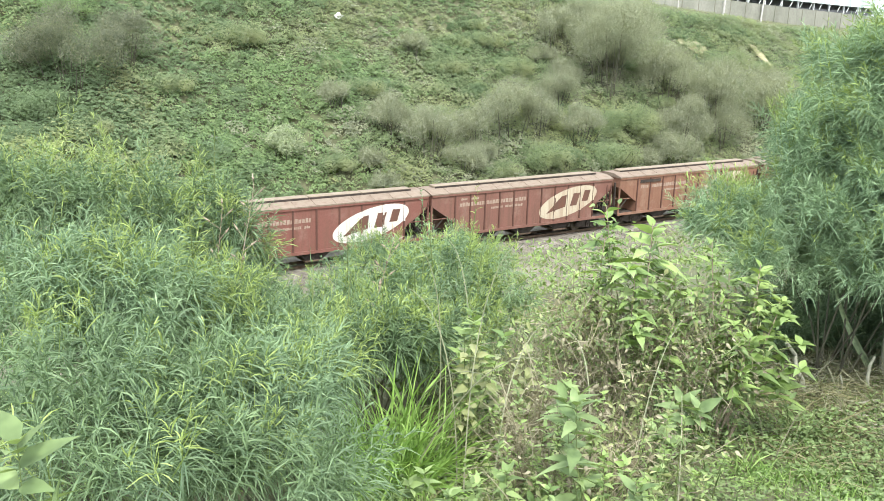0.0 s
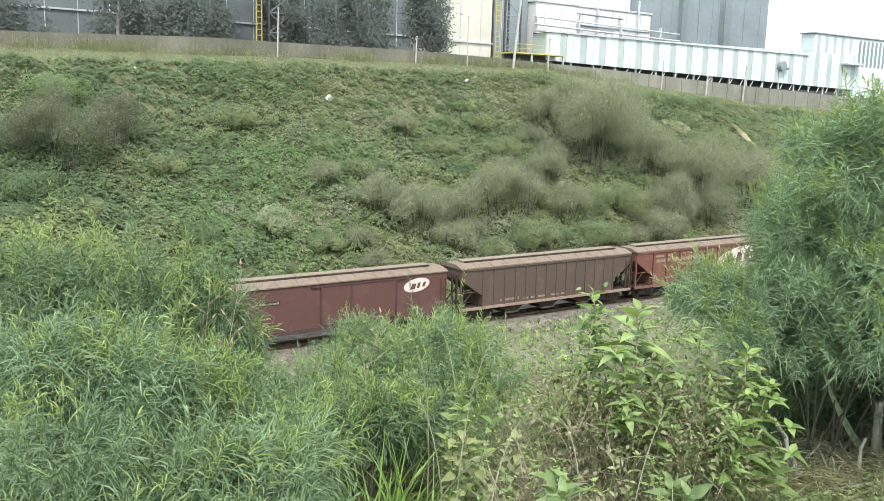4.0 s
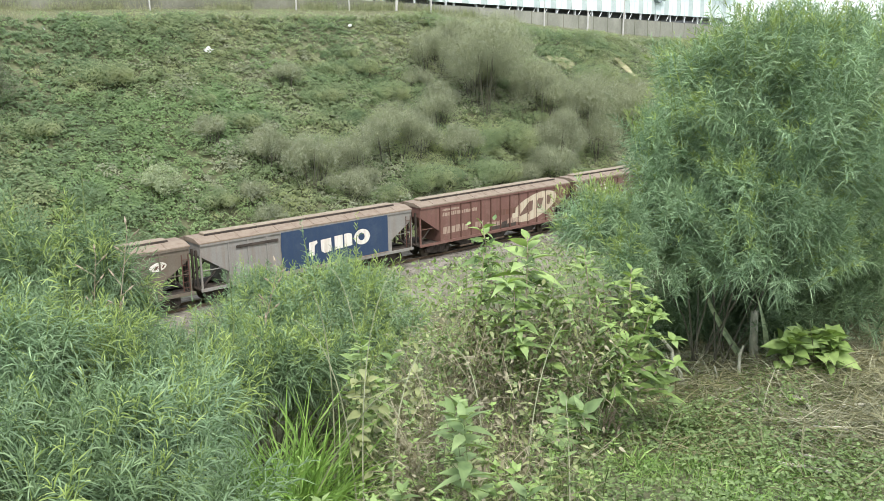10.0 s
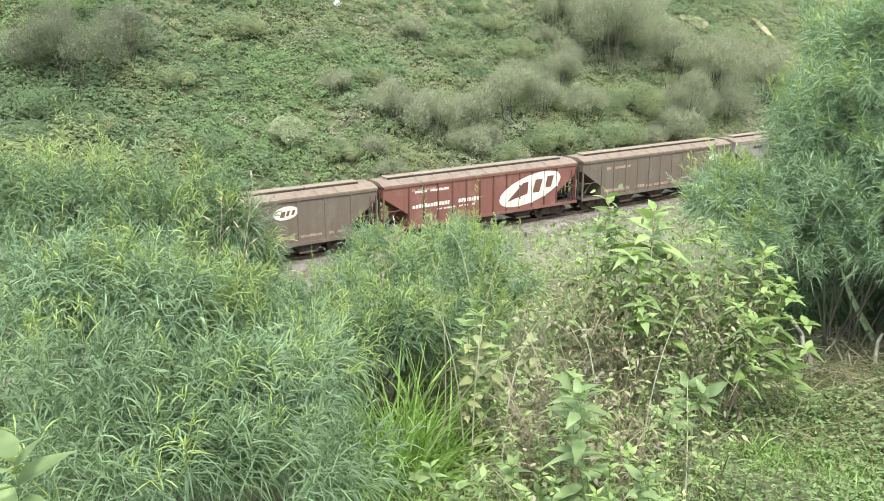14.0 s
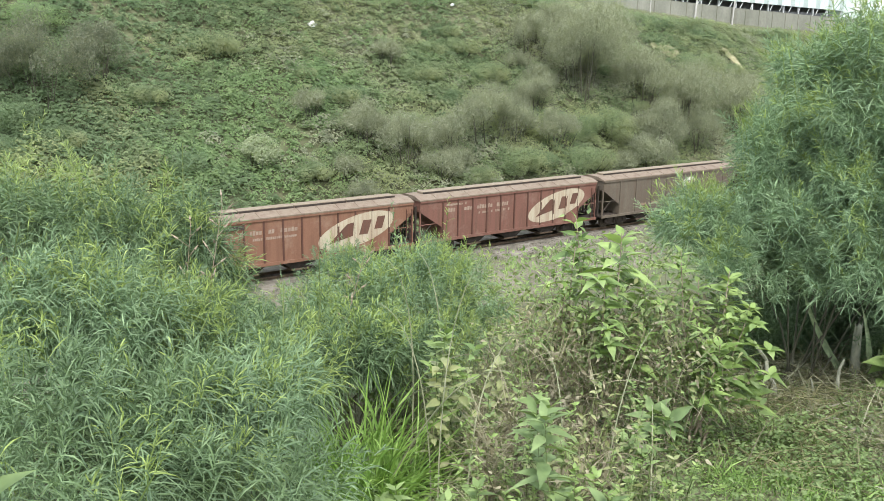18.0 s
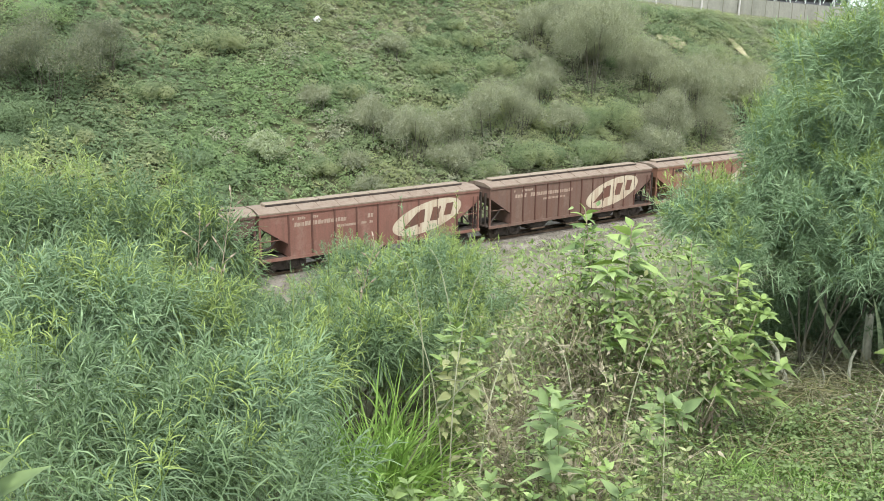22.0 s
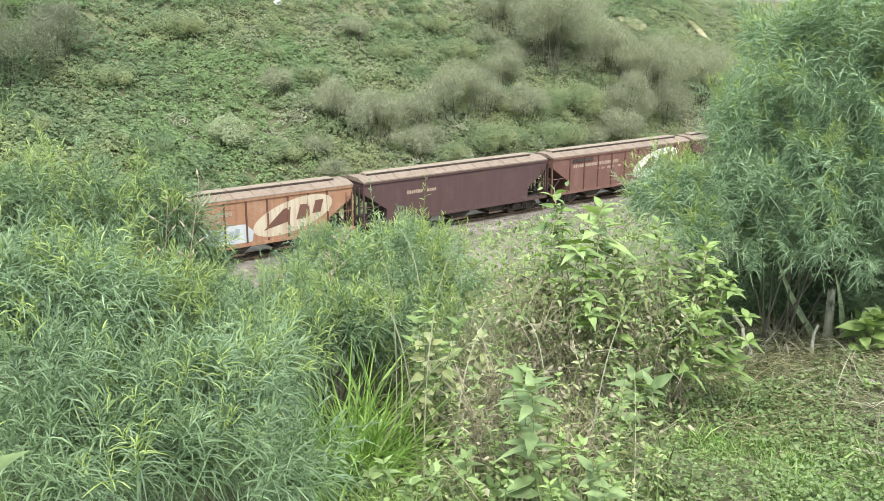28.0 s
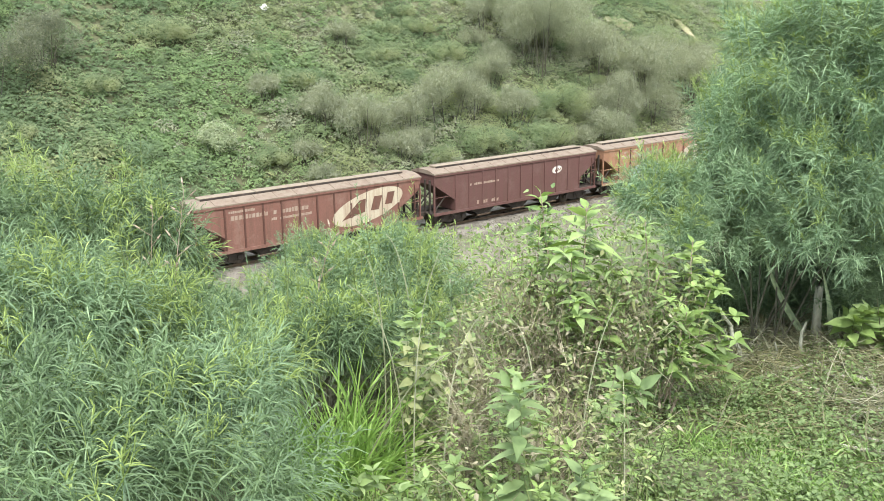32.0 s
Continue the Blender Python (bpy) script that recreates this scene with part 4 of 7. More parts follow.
def shoots_of(feet, ways, r, count=26, axis=0.2, leaf=0.085, width=0.003, droop=0.5, segs=3, forks=0.0, open_low=1.45):
    """Leafy shoots: thread-like leaves set in a spiral round each axis, long and hanging low down, short and upright at the tip.
    Returns the lower leaves, the tip leaves and the axes, each as places and faces."""
    n = len(feet)
    ways = unit(ways)
    a = unit(np.cross(ways, r.standard_normal((n, 3))))
    b = np.cross(ways, a)
    ax = axis * r.uniform(0.65, 1.3, n)
    u = np.clip(np.linspace(0.02, 1.0, count)[None] + r.normal(0, 0.02, (n, count)), 0, 1)
    bend = a * (ax * r.uniform(-0.25, 0.25, n))[:, None]
    spine = feet[:, None] + ways[:, None] * (ax[:, None] * u)[..., None] + bend[:, None] * (u ** 2)[..., None]
    phi = np.arange(count)[None] * 2.4 + r.uniform(0, 6.28, (n, 1)) + r.normal(0, 0.25, (n, count))
    radial = a[:, None] * np.cos(phi)[..., None] + b[:, None] * np.sin(phi)[..., None]
    tilt = (open_low - (open_low - 0.35) * u ** 1.3 + r.normal(0, 0.16, (n, count)))[..., None]
    d = ways[:, None] * np.cos(tilt) + radial * np.sin(tilt)
    ln = leaf * r.uniform(0.8, 1.2, (n, 1)) * r.uniform(0.7, 1.15, (n, count)) * (1.12 - 0.72 * u ** 2)
    sag = droop * (1.15 - 0.8 * u) * r.uniform(0.5, 1.4, (n, count))
    wide = width * r.uniform(0.8, 1.2, (n, count))
    out = []
    for low, high in ((-1, 0.66), (0.66, 2)):
        k = (u > low) & (u <= high)
        v, f = ribbons(spine[k], d[k], ln[k], wide[k], sag[k], segs, r, 0.22, True)
        if forks and high < 1:
            q = np.flatnonzero(r.random(k.sum()) < forks)
            side = unit(d[k][q] + 0.75 * r.standard_normal((len(q), 3)))
            at = r.uniform(0.35, 0.65, len(q))
            foot = spine[k][q] + d[k][q] * (ln[k][q] * at)[:, None]
            foot[:, 2] -= sag[k][q] * ln[k][q] * at ** 2
            v, f = join_arrays([(v, f), ribbons(foot, side, ln[k][q] * 0.5, wide[k][q] * 0.9, sag[k][q] * 0.5, 1, r, 0.0, True)])
        out.append((v, f))
    return out + [ribbons(feet, ways, ax, np.full(n, 0.0045), np.zeros(n), 2, r)]


def feather_bush(label, base, lobes, count, leaf_mat, seed, leaf=0.085, axis=0.2, tips=0.3, droop=0.5, width=0.003, leaders=0, segs=3, branches=12, splay=0.07, fan=0.16, per_shoot=26, thick=0.6, forks=0.0, rise=0.7, open_low=1.45):
    """A shrub of thread-like leaves. lobes: (x, y, z, rx, ry, rz), offsets from base and radii of the crown's masses.
    tips: the share of its shoots that end in yellow-green young growth."""
    r = np.random.default_rng(seed)
    bush = thing("feathery_shrub", label, "shrub", Matrix.Translation(base), group="feathery shrubs on the bank")
    lobes = np.array(lobes, float)
    vol = (lobes[:, 3] * lobes[:, 4] * lobes[:, 5]) ** 0.6
    sprays = max(8, count // 5)
    part_of = r.integers(sprays, size=count)
    pick = r.choice(len(lobes), sprays, p=vol / vol.sum())[part_of]
    d = sphere_dirs(sprays, r)
    d[:, 2] = np.where(d[:, 2] < -0.5, -d[:, 2], d[:, 2])
    d = unit(d[part_of] + fan * r.standard_normal((count, 3)))
    depth = 1 - thick * (r.random(sprays) ** 1.8)[part_of] - 0.08 * r.random(count)
    bumps = 1 + 0.14 * np.sin(d[:, 0] * 7 + seed) * np.sin(d[:, 1] * 6 + 2 * seed) + 0.1 * np.sin(d[:, 2] * 11 + seed)
    way = unit(d * 0.6 + np.array([0, 0, rise]) + 0.25 * r.standard_normal((count, 3)))
    c = lobes[pick, :3] + d * lobes[pick, 3:] * (depth * bumps)[:, None] - way * axis * 0.2
    young = (r.random(sprays)[part_of] < tips) | (r.random(count) < 0.25 * tips)
    low, top, stem = shoots_of(c[~young], way[~young], r, per_shoot, axis, leaf, width, droop, segs, forks, open_low)
    low_y, top_y, stem_y = shoots_of(c[young], way[young], r, per_shoot, axis * 1.1, leaf, width, droop, segs, forks, open_low)
    part("foliage", bulk("foliage", *join_arrays([low, top, stem, low_y]), [leaf_mat]), None, bush, "thread-like green leaves")
    part("new_growth", bulk("new_growth", *join_arrays([top_y, stem_y]), [M["young"]]), None, bush, "yellow-green young shoots")
    for i in range(leaders):
        lobe = lobes[int(r.integers(len(lobes)))]
        foot = Vector(lobe[:3]) + Vector((r.uniform(-0.7, 0.7) * lobe[3], r.uniform(-0.7, 0.7) * lobe[4], lobe[5] * 0.8))
        up = Vector((r.uniform(-0.25, 0.25), r.uniform(-0.25, 0.25), 1.0)) * r.uniform(0.22, 0.38)
        shoot = part("leading_shoot", stems_mesh([(foot, foot + up, 0.004, 0.002)]), M["green_stem"], bush, "tall upright young shoot")
        low, top, stem = shoots_of(np.array([foot[:]] * 2), np.array([up[:]] * 2), r, 34, up.length, leaf * 0.7, width, droop * 0.7, segs)
        part("foliage", bulk("foliage", *join_arrays([low, top, stem]), [M["young"] if i % 2 else leaf_mat]), None, shoot)
    for i in range(branches):
        tip = Vector(c[int(r.integers(count))]) * 0.9
        root = Vector((r.uniform(-splay, splay), r.uniform(-splay, splay), -0.05))
        knee = root.lerp(tip, 0.5) + Vector((r.uniform(-0.1, 0.1), r.uniform(-0.1, 0.1), r.uniform(0, 0.15)))
        part("branch", stems_mesh([(root, knee, 0.006, 0.004), (knee, tip, 0.004, 0.0012)]), M["twig"], bush)
    return bush


def weed(label, base, height, stems, leaf, seed, mat="broad", spread=0.3, pairs=9, top="bright", width=0.42, single=False, low=0.25):
    """An upright weed: stems with pairs of pointed leaves, closer together at the top. single: each leaf is a part."""
    r = np.random.default_rng(seed)
    plant = thing("broadleaf_weed", label, "weed", Matrix.Translation(base), group="broad-leaved weeds on the bank")
    body, young = [], []
    for i in range(stems):
        ang = r.uniform(0, 2 * math.pi)
        h = height * r.uniform(0.6, 1.0) if i else height
        lean = np.array([math.cos(ang), math.sin(ang), 0]) * spread * height * (r.uniform(0.3, 1.0) if i else 0.15)
        sway = np.array([r.normal(0, 0.05), r.normal(0, 0.05), 0]) * height
        root = np.array([r.uniform(-0.03, 0.03), r.uniform(-0.03, 0.03), -0.03])

        def on(u):
            return root + lean * u ** 1.5 + sway * math.sin(u * 5.0) + np.array([0, 0, h * u])
        us = np.linspace(0, 1, 5)
        stem = part("stem", stems_mesh([(on(p0), on(p1), 0.0042 * (1.15 - p0), 0.0042 * (1.15 - p1)) for p0, p1 in zip(us[:-1], us[1:])]), M["green_stem"], plant)
        u = np.concatenate([np.linspace(low, 0.88, pairs), [0.93, 0.96, 0.985, 1.0]])
        for j, q in enumerate(u):
            top_leaf = q > 0.9
            for half in (0, math.pi):
                a = j * 1.2 + half + r.uniform(-0.6, 0.6)
                rise = r.uniform(0.5, 0.9) if q > 0.97 else r.uniform(0.1, 0.45) if top_leaf else r.uniform(-0.2, 0.45)
                d = np.array([math.cos(a), math.sin(a), rise])
                ln = leaf * (r.uniform(0.6, 0.95) if top_leaf else r.uniform(0.65, 1.15))
                (young if top_leaf and top else body).append((on(q), d, ln, stem))
    for rows, m, nm in ((body, M[mat], "foliage"), (young, M[top] if top else None, "young_foliage")):
        if not rows:
            continue
        b, d, ln = (np.array([x[k] for x in rows]) for k in range(3))
        v, f = leaves(b, d, np.tile([0.0, 0, 1], (len(b), 1)) + 0.4 * r.standard_normal((len(b), 3)), ln, ln * width, 0.2)
        if single:
            for k, row in enumerate(rows):
                part("leaf", bulk("leaf", v[k * 14:k * 14 + 14], f[:16], [m], smooth=True), None, row[3])
        else:
            part(nm, bulk(nm, v, f, [m], smooth=True), None, plant, "pointed green leaves" if nm == "foliage" else "bright young leaves")
    return plant


def tuft(label, base, blades, length, width, seed, mat="lush", lean=0.5, name="grass_tuft"):
    r = np.random.default_rng(seed)
    t = thing(name, label, "grass", Matrix.Translation(base), group="grass tufts on the ledge")
    b = np.stack([r.normal(0, 0.07, blades), r.normal(0, 0.07, blades), np.full(blades, -0.02)], -1)
    d = np.concatenate([r.normal(0, lean, (blades, 2)), r.uniform(0.5, 1.0, (blades, 1))], 1)
    v, f = ribbons(b, d, length * r.uniform(0.5, 1.1, blades), width * r.uniform(0.6, 1.2, blades), r.uniform(0.15, 0.75, blades), 5, r, 0.15)
    if width < 0.005:
        part("foliage", bulk("foliage", v, f, [M[mat]]), None, t)
        return t
    for k in range(blades):
        part("blade", bulk("blade", v[k * 12:k * 12 + 12], f[:5], [M[mat]]), None, t)
    return t


def on_ground(x, y, sink=0.0):
    return (x, y, float(terrain(x, y)) - sink)


# scrub that covers the far bank
def bank_cover():
    """Low scrub in many rounded clumps of small leaves."""
    r = np.random.default_rng(21)
    clumps, each = 27000, 28
    cy = TOE - 0.8 + (CREST + 0.9 - TOE) * r.random(clumps) ** 0.92
    cx = 3 + 107 * r.random(clumps) ** 1.12
    wild = 0.5 + 0.7 * rough_noise(cx / 6.5, cy / 6.5, 37, 2) + 0.4 * r.standard_normal(clumps)
    fade = np.clip((CREST + 1.4 - cy) / 3, 0.3, 1) * np.clip((cy - TOE + 1.0) / 1.5, 0.3, 1)
    rad = np.clip(0.24 + 0.36 * wild, 0.16, 1.2) * (0.45 + 0.55 * fade)
    d = sphere_dirs(clumps * each, r).reshape(clumps, each, 3)
    d[..., 2] = np.abs(d[..., 2]) * 1.1 - 0.05
    shell = rad[:, None, None] * np.array([1.0, 1.0, 0.85]) * (1 - 0.2 * r.random((clumps, each, 1)) ** 2)
    c = np.stack([cx, cy, terrain(cx, cy) + rad * 0.35 + 0.3 * fade * np.clip(wild, 0, 1.5)], -1)[:, None] + d * shell
    nor = 0.5 * d + np.array([0, -0.3, 0.6]) + 0.1 * r.standard_normal(d.shape)
    size = r.uniform(0.07, 0.11, clumps * each) * np.repeat(0.75 + 0.7 * rad, each)
    zone = rough_noise(cx / 11, cy / 8, 43) + 0.6 * rough_noise(cx / 2.6, cy / 2.6, 47) + 0.4 * r.standard_normal(clumps) + np.interp(cx, [5, 22, 45], [-1.15, -0.7, 0.1])
    fresh = rough_noise(cx / 7 + 3, cy / 5, 53) + 0.25 * r.standard_normal(clumps) + np.interp(cx, [5, 14, 32, 45], [0.3, 0.45, 0.15, -0.5])
    yellow = rough_noise(cx / 8, cy / 5 + 9, 59) + 0.25 * r.standard_normal(clumps) + np.interp(cy, [53, 60, 67, 74], [-0.1, 0.25, 0.0, -0.1])
    kind = np.where(zone > 0.8, 1, np.where(zone < -0.7, 2, np.where(fresh > 0.55, 3, np.where(yellow > 0.6, 4, 0))))
    kind = np.repeat(kind, each)
    v, f = chips(c.reshape(-1, 3), nor.reshape(-1, 3), size, r)
    ob = new("bank_scrub", bulk("bank_scrub", v, f, [M["bank"], M["bank_grey"], M["bank_dark"], M["bank_fresh"], M["bank_yellow"]], kind))
    tagged(ob, "low green and grey scrub covering the far bank", "scrub", kind="stuff")


bank_cover()


def berm_grass():
    """Short pale grass on the strip before the wall."""
    r = np.random.default_rng(23)
    n = 45000
    x, y = r.uniform(0, 120, n), r.uniform(CREST - 0.3, WALL + 0.8, n)
    b = np.stack([x, y, terrain(x, y)], -1)
    v, f = ribbons(b, np.concatenate([r.normal(0, 0.5, (n, 2)), np.ones((n, 1))], 1), r.uniform(0.08, 0.34, n), r.uniform(0.02, 0.05, n), r.uniform(0, 0.5, n), 1, r)
    n = 24000
    x, y = r.uniform(0, 80, n), WALL - 0.1 - 0.9 * r.random(n) ** 1.5
    keep = rough_noise(x / 3.0, y / 2.0, 27) + np.interp(x, [0, 30, 60, 80], [0.1, 0.2, 0.4, -0.2]) > r.uniform(-0.2, 0.8, n)
    x, y = x[keep], y[keep]
    n = len(x)
    b = np.stack([x, y, terrain(x, y)], -1)
    tall = ribbons(b, np.concatenate([r.normal(0, 0.25, (n, 2)), np.ones((n, 1))], 1), r.uniform(0.4, 1.3, n), r.uniform(0.02, 0.05, n), r.uniform(0, 0.3, n), 1, r)
    v, f = join_arrays([(v, f), tall])
    tagged(new("berm_grass", bulk("berm_grass", v, f, [M["berm"]])), "short pale yellowish grass before the wall", "grass", kind="stuff")


berm_grass()


def scrub_bush(label, base, radius, height, mat, seed):
    """A bush on the far bank: twigs and many small leaves in uneven masses."""
    r = np.random.default_rng(seed)
    b = thing("bank_shrub", label, "shrub", Matrix.Translation(base), group="shrubs on the far bank")
    twiggy = mat in ("bank_grey", "bank_dusky")
    if twiggy:
        radius, height = radius * 0.95, height * 1.22
    elif height < 1.5 * radius:
        radius, height = radius * 1.1, height * 0.65
    n = int((1600 if twiggy else 1500) * radius ** 1.5) + 500
    m = 16
    ang, q = r.uniform(0, 2 * math.pi, m), np.sqrt(r.random(m))
    rise = height * (0.25 + 0.55 * np.sqrt(1 - 0.85 * q ** 2)) * r.uniform(0.75, 1.1, m)
    lobes = np.stack([radius * 0.72 * q * np.cos(ang), radius * 0.6 * q * np.sin(ang), rise], -1)
    reach = radius * r.uniform(0.26, 0.42, m)
    pick = r.integers(m, size=n)
    d = sphere_dirs(n, r)
    c = lobes[pick] + d * reach[pick][:, None] * np.array([1.0, 1.0, 0.85]) * (1 - (0.75 if twiggy else 0.3) * r.random(n) ** 2)[:, None]
    low = c[:, 2] < 0.1
    c[low, 2] = r.uniform(-0.2, 0.6 * height, low.sum())
    if twiggy:
        spread = unit(c - np.array([0, 0, -0.5 * height])) + np.array([0, 0, 0.35]) + 0.6 * r.standard_normal((n, 3))
        k = n // 2
        v, f = ribbons(c[:k], spread[:k], r.uniform(0.25, 0.9, k), r.uniform(0.014, 0.04, k), r.uniform(-0.1, 0.2, k), 1, r)
        w, g = chips(c[k:] * np.array([1.05, 1.05, 1.08]), 0.5 * d[k:] + 0.3 * r.standard_normal((n - k, 3)) + np.array([0, -0.3, 0.6]), r.uniform(0.04, 0.085, n - k), r)
        part("foliage", bulk("foliage", w, g, [M[mat]]), None, b, "sparse small grey-green leaves")
    else:
        v, f = chips(c, 0.6 * d + 0.2 * r.standard_normal((n, 3)) + np.array([0, -0.3, 0.6]), r.uniform(0.045, 0.085, n), r)
    part("brushwood" if twiggy else "foliage", bulk("foliage", v, f, [M[mat]]), None, b)
    for j in range(14 if twiggy else 5):
        tip = Vector(c[int(r.integers(n))]) * 0.85
        root = Vector((tip.x * 0.45 + r.uniform(-0.2, 0.2), tip.y * 0.45 + r.uniform(-0.2, 0.2), -0.4))
        part("branch", stems_mesh([(root, tip, 0.045, 0.014)], 4), M["twig"], b)


scrub_bush("dark grey-leaved shrub on the far bank", on_ground(12.1, 64.3), 4.20, 5.25, "bank_dusky", 300)
scrub_bush("dark green shrub on the far bank", on_ground(9.8, 62.9), 2.25, 2.54, "bank_dark", 301)
scrub_bush("large grey leafless shrub on the far bank", on_ground(60.2, 62.5), 6.41, 7.61, "bank_grey", 302)
scrub_bush("grey leafless shrub on the far bank", on_ground(57.6, 67.5), 3.41, 3.41, "bank_grey", 303)
scrub_bush("grey leafless shrub on the far bank", on_ground(67.6, 62.7), 3.5, 3.8, "bank_grey", 304)
scrub_bush("grey twiggy shrub on the far bank", on_ground(71.0, 58.6), 5.04, 5.98, "bank_grey", 305)
scrub_bush("grey twiggy shrub on the far bank", on_ground(64.9, 57.4), 3.46, 3.90, "bank_grey", 306)
scrub_bush("grey twiggy shrub on the far bank", on_ground(77.3, 58.1), 4.67, 5.25, "bank_grey", 307)
scrub_bush("rounded pale green shrub on the far bank", on_ground(58.7, 58.4), 3.31, 3.93, "bank", 308)
scrub_bush("grey twiggy shrub on the far bank", on_ground(45.0, 58.0), 3.56, 4.89, "bank_grey", 309)
scrub_bush("grey twiggy shrub on the far bank", on_ground(41.2, 57.5), 2.65, 3.32, "bank_grey", 310)
scrub_bush("brownish twiggy shrub on the far bank", on_ground(33.5, 58.2), 1.82, 3.42, "bank_grey", 311)
scrub_bush("pale twiggy shrub at the foot of the bank", on_ground(36.1, 56.6), 2.83, 3.53, "bank_grey", 312)
scrub_bush("green-grey shrub on the far bank", on_ground(47.6, 56.2), 2.96, 2.96, "bank", 313)
scrub_bush("pale green shrub at the foot of the bank", on_ground(24.6, 57.6), 1.7, 3.0, "bank_pale", 314)
scrub_bush("dark green shrub on the far bank", on_ground(53.5, 60.4), 2.18, 1.64, "bank_dark", 315)
scrub_bush("grey twiggy shrub at the foot of the bank", on_ground(38.3, 55.6), 2.28, 1.99, "bank_grey", 316)
scrub_bush("green shrub at the foot of the bank", on_ground(54.0, 55.2), 2.75, 2.75, "bank", 317)
scrub_bush("grey shrub at the foot of the bank", on_ground(61.3, 54.7), 3.19, 3.19, "bank_grey", 318)
scrub_bush("green shrub at the foot of the bank", on_ground(42.5, 55.8), 1.82, 1.59, "bank", 319)
scrub_bush("green shrub at the foot of the bank", on_ground(28.3, 56.9), 1.65, 1.65, "bank", 320)
scrub_bush("dark green shrub on the far bank", on_ground(25.5, 68.5), 2.58, 1.93, "bank", 321)
scrub_bush("green shrub on the far bank", on_ground(19.1, 64.0), 1.93, 1.45, "bank", 322)
scrub_bush("dark green shrub at the foot of the bank", on_ground(19.2, 57.9), 1.98, 1.48, "bank_dark", 323)
scrub_bush("dark green shrub at the foot of the bank", on_ground(8.6, 60.4), 1.97, 1.97, "bank_dark", 324)
scrub_bush("green shrub on the far bank", on_ground(32.4, 65.9), 1.65, 1.24, "bank", 325)
scrub_bush("dark green shrub on the far bank", on_ground(49.4, 68.4), 2.16, 1.89, "bank", 326)
scrub_bush("green shrub on the far bank", on_ground(50.4, 65.3), 2.38, 2.08, "bank", 327)
scrub_bush("green shrub on the far bank", on_ground(43.3, 65.7), 2.02, 1.77, "bank", 328)
scrub_bush("dark green shrub on the far bank", on_ground(80.3, 65.4), 3.32, 2.90, "bank", 329)
scrub_bush("green shrub on the far bank", on_ground(90.4, 63.1), 3.18, 3.18, "bank", 330)
scrub_bush("green shrub at the foot of the bank", on_ground(12.8, 60.9), 1.81, 1.81, "bank", 331)
scrub_bush("dark green shrub on the far bank", on_ground(34.0, 63.2), 1.84, 1.61, "bank", 332)
for k, (x, y, wide, tall) in enumerate([(60.2, 63.9, 4.6, 5.0), (66.5, 67.0, 4.2, 4.4), (68.2, 70.0, 3.4, 3.0), (62.0, 68.4, 3.6, 3.6), (66.6, 61.2, 4.2, 4.4), (72.3, 60.6, 3.2, 2.6),
                                              (84.5, 58.5, 3.4, 2.6), (65.2, 56.8, 3.0, 3.2), (70.3, 56.9, 3.4, 3.6), (53.0, 61.8, 2.6, 2.8), (48.6, 58.8, 2.6, 3.0),
                                              (52.4, 57.6, 2.6, 3.0), (16.0, 65.9, 2.8, 3.4), (33.6, 59.0, 2.0, 2.8)]):
    scrub_bush("hazy grey-brown leafless shrub on the far bank", on_ground(x, y), wide, tall, "bank_dusky" if x < 30 else "bank_grey", 340 + k)
scrub_bush("fresh green shrub on the far bank", on_ground(13.2, 71.2), 2.6, 1.8, "bank_fresh", 356)
scrub_bush("rounded green scrub bush on the far bank", on_ground(49.0, 69.8), 1.32, 1.46, "bank", 360)
scrub_bush("small grey twiggy bush on the far bank", on_ground(80.5, 60.0), 1.44, 1.32, "bank_grey", 361)
scrub_bush("rounded green scrub bush on the far bank", on_ground(36.2, 61.4), 1.24, 1.07, "bank", 362)
scrub_bush("small grey twiggy bush on the far bank", on_ground(40.7, 56.7), 1.81, 1.71, "bank_grey", 363)
scrub_bush("small dark green bush on the far bank", on_ground(44.8, 63.2), 1.60, 1.67, "bank_dark", 364)
scrub_bush("rounded green scrub bush on the far bank", on_ground(82.9, 56.0), 1.37, 1.20, "bank", 365)
scrub_bush("small grey twiggy bush on the far bank", on_ground(31.0, 56.5), 1.39, 1.29, "bank_grey", 366)
scrub_bush("rounded green scrub bush on the far bank", on_ground(65.8, 61.0), 1.61, 1.37, "bank", 367)
scrub_bush("small grey twiggy bush on the far bank", on_ground(37.8, 58.9), 1.10, 1.00, "bank_grey", 368)
scrub_bush("small dark green bush on the far bank", on_ground(56.7, 65.4), 1.87, 1.44, "bank_dark", 369)
scrub_bush("rounded green scrub bush on the far bank", on_ground(85.5, 65.4), 1.99, 1.60, "bank", 370)
scrub_bush("small grey twiggy bush on the far bank", on_ground(51.8, 61.8), 1.75, 1.55, "bank_grey", 371)
scrub_bush("rounded green scrub bush on the far bank", on_ground(56.1, 58.1), 1.45, 1.42, "bank", 372)
scrub_bush("small grey twiggy bush on the far bank", on_ground(62.8, 65.1), 1.24, 1.28, "bank_grey", 373)
scrub_bush("small dark green bush on the far bank", on_ground(35.2, 63.6), 1.46, 1.18, "bank_dark", 374)
scrub_bush("rounded green scrub bush on the far bank", on_ground(44.9, 54.6), 1.37, 1.28, "bank", 375)
scrub_bush("small grey twiggy bush on the far bank", on_ground(58.3, 54.7), 1.72, 1.53, "bank_grey", 376)
scrub_bush("rounded green scrub bush on the far bank", on_ground(46.3, 68.2), 1.60, 1.68, "bank", 377)
scrub_bush("small grey twiggy bush on the far bank", on_ground(60.8, 57.1), 1.15, 0.96, "bank_grey", 378)
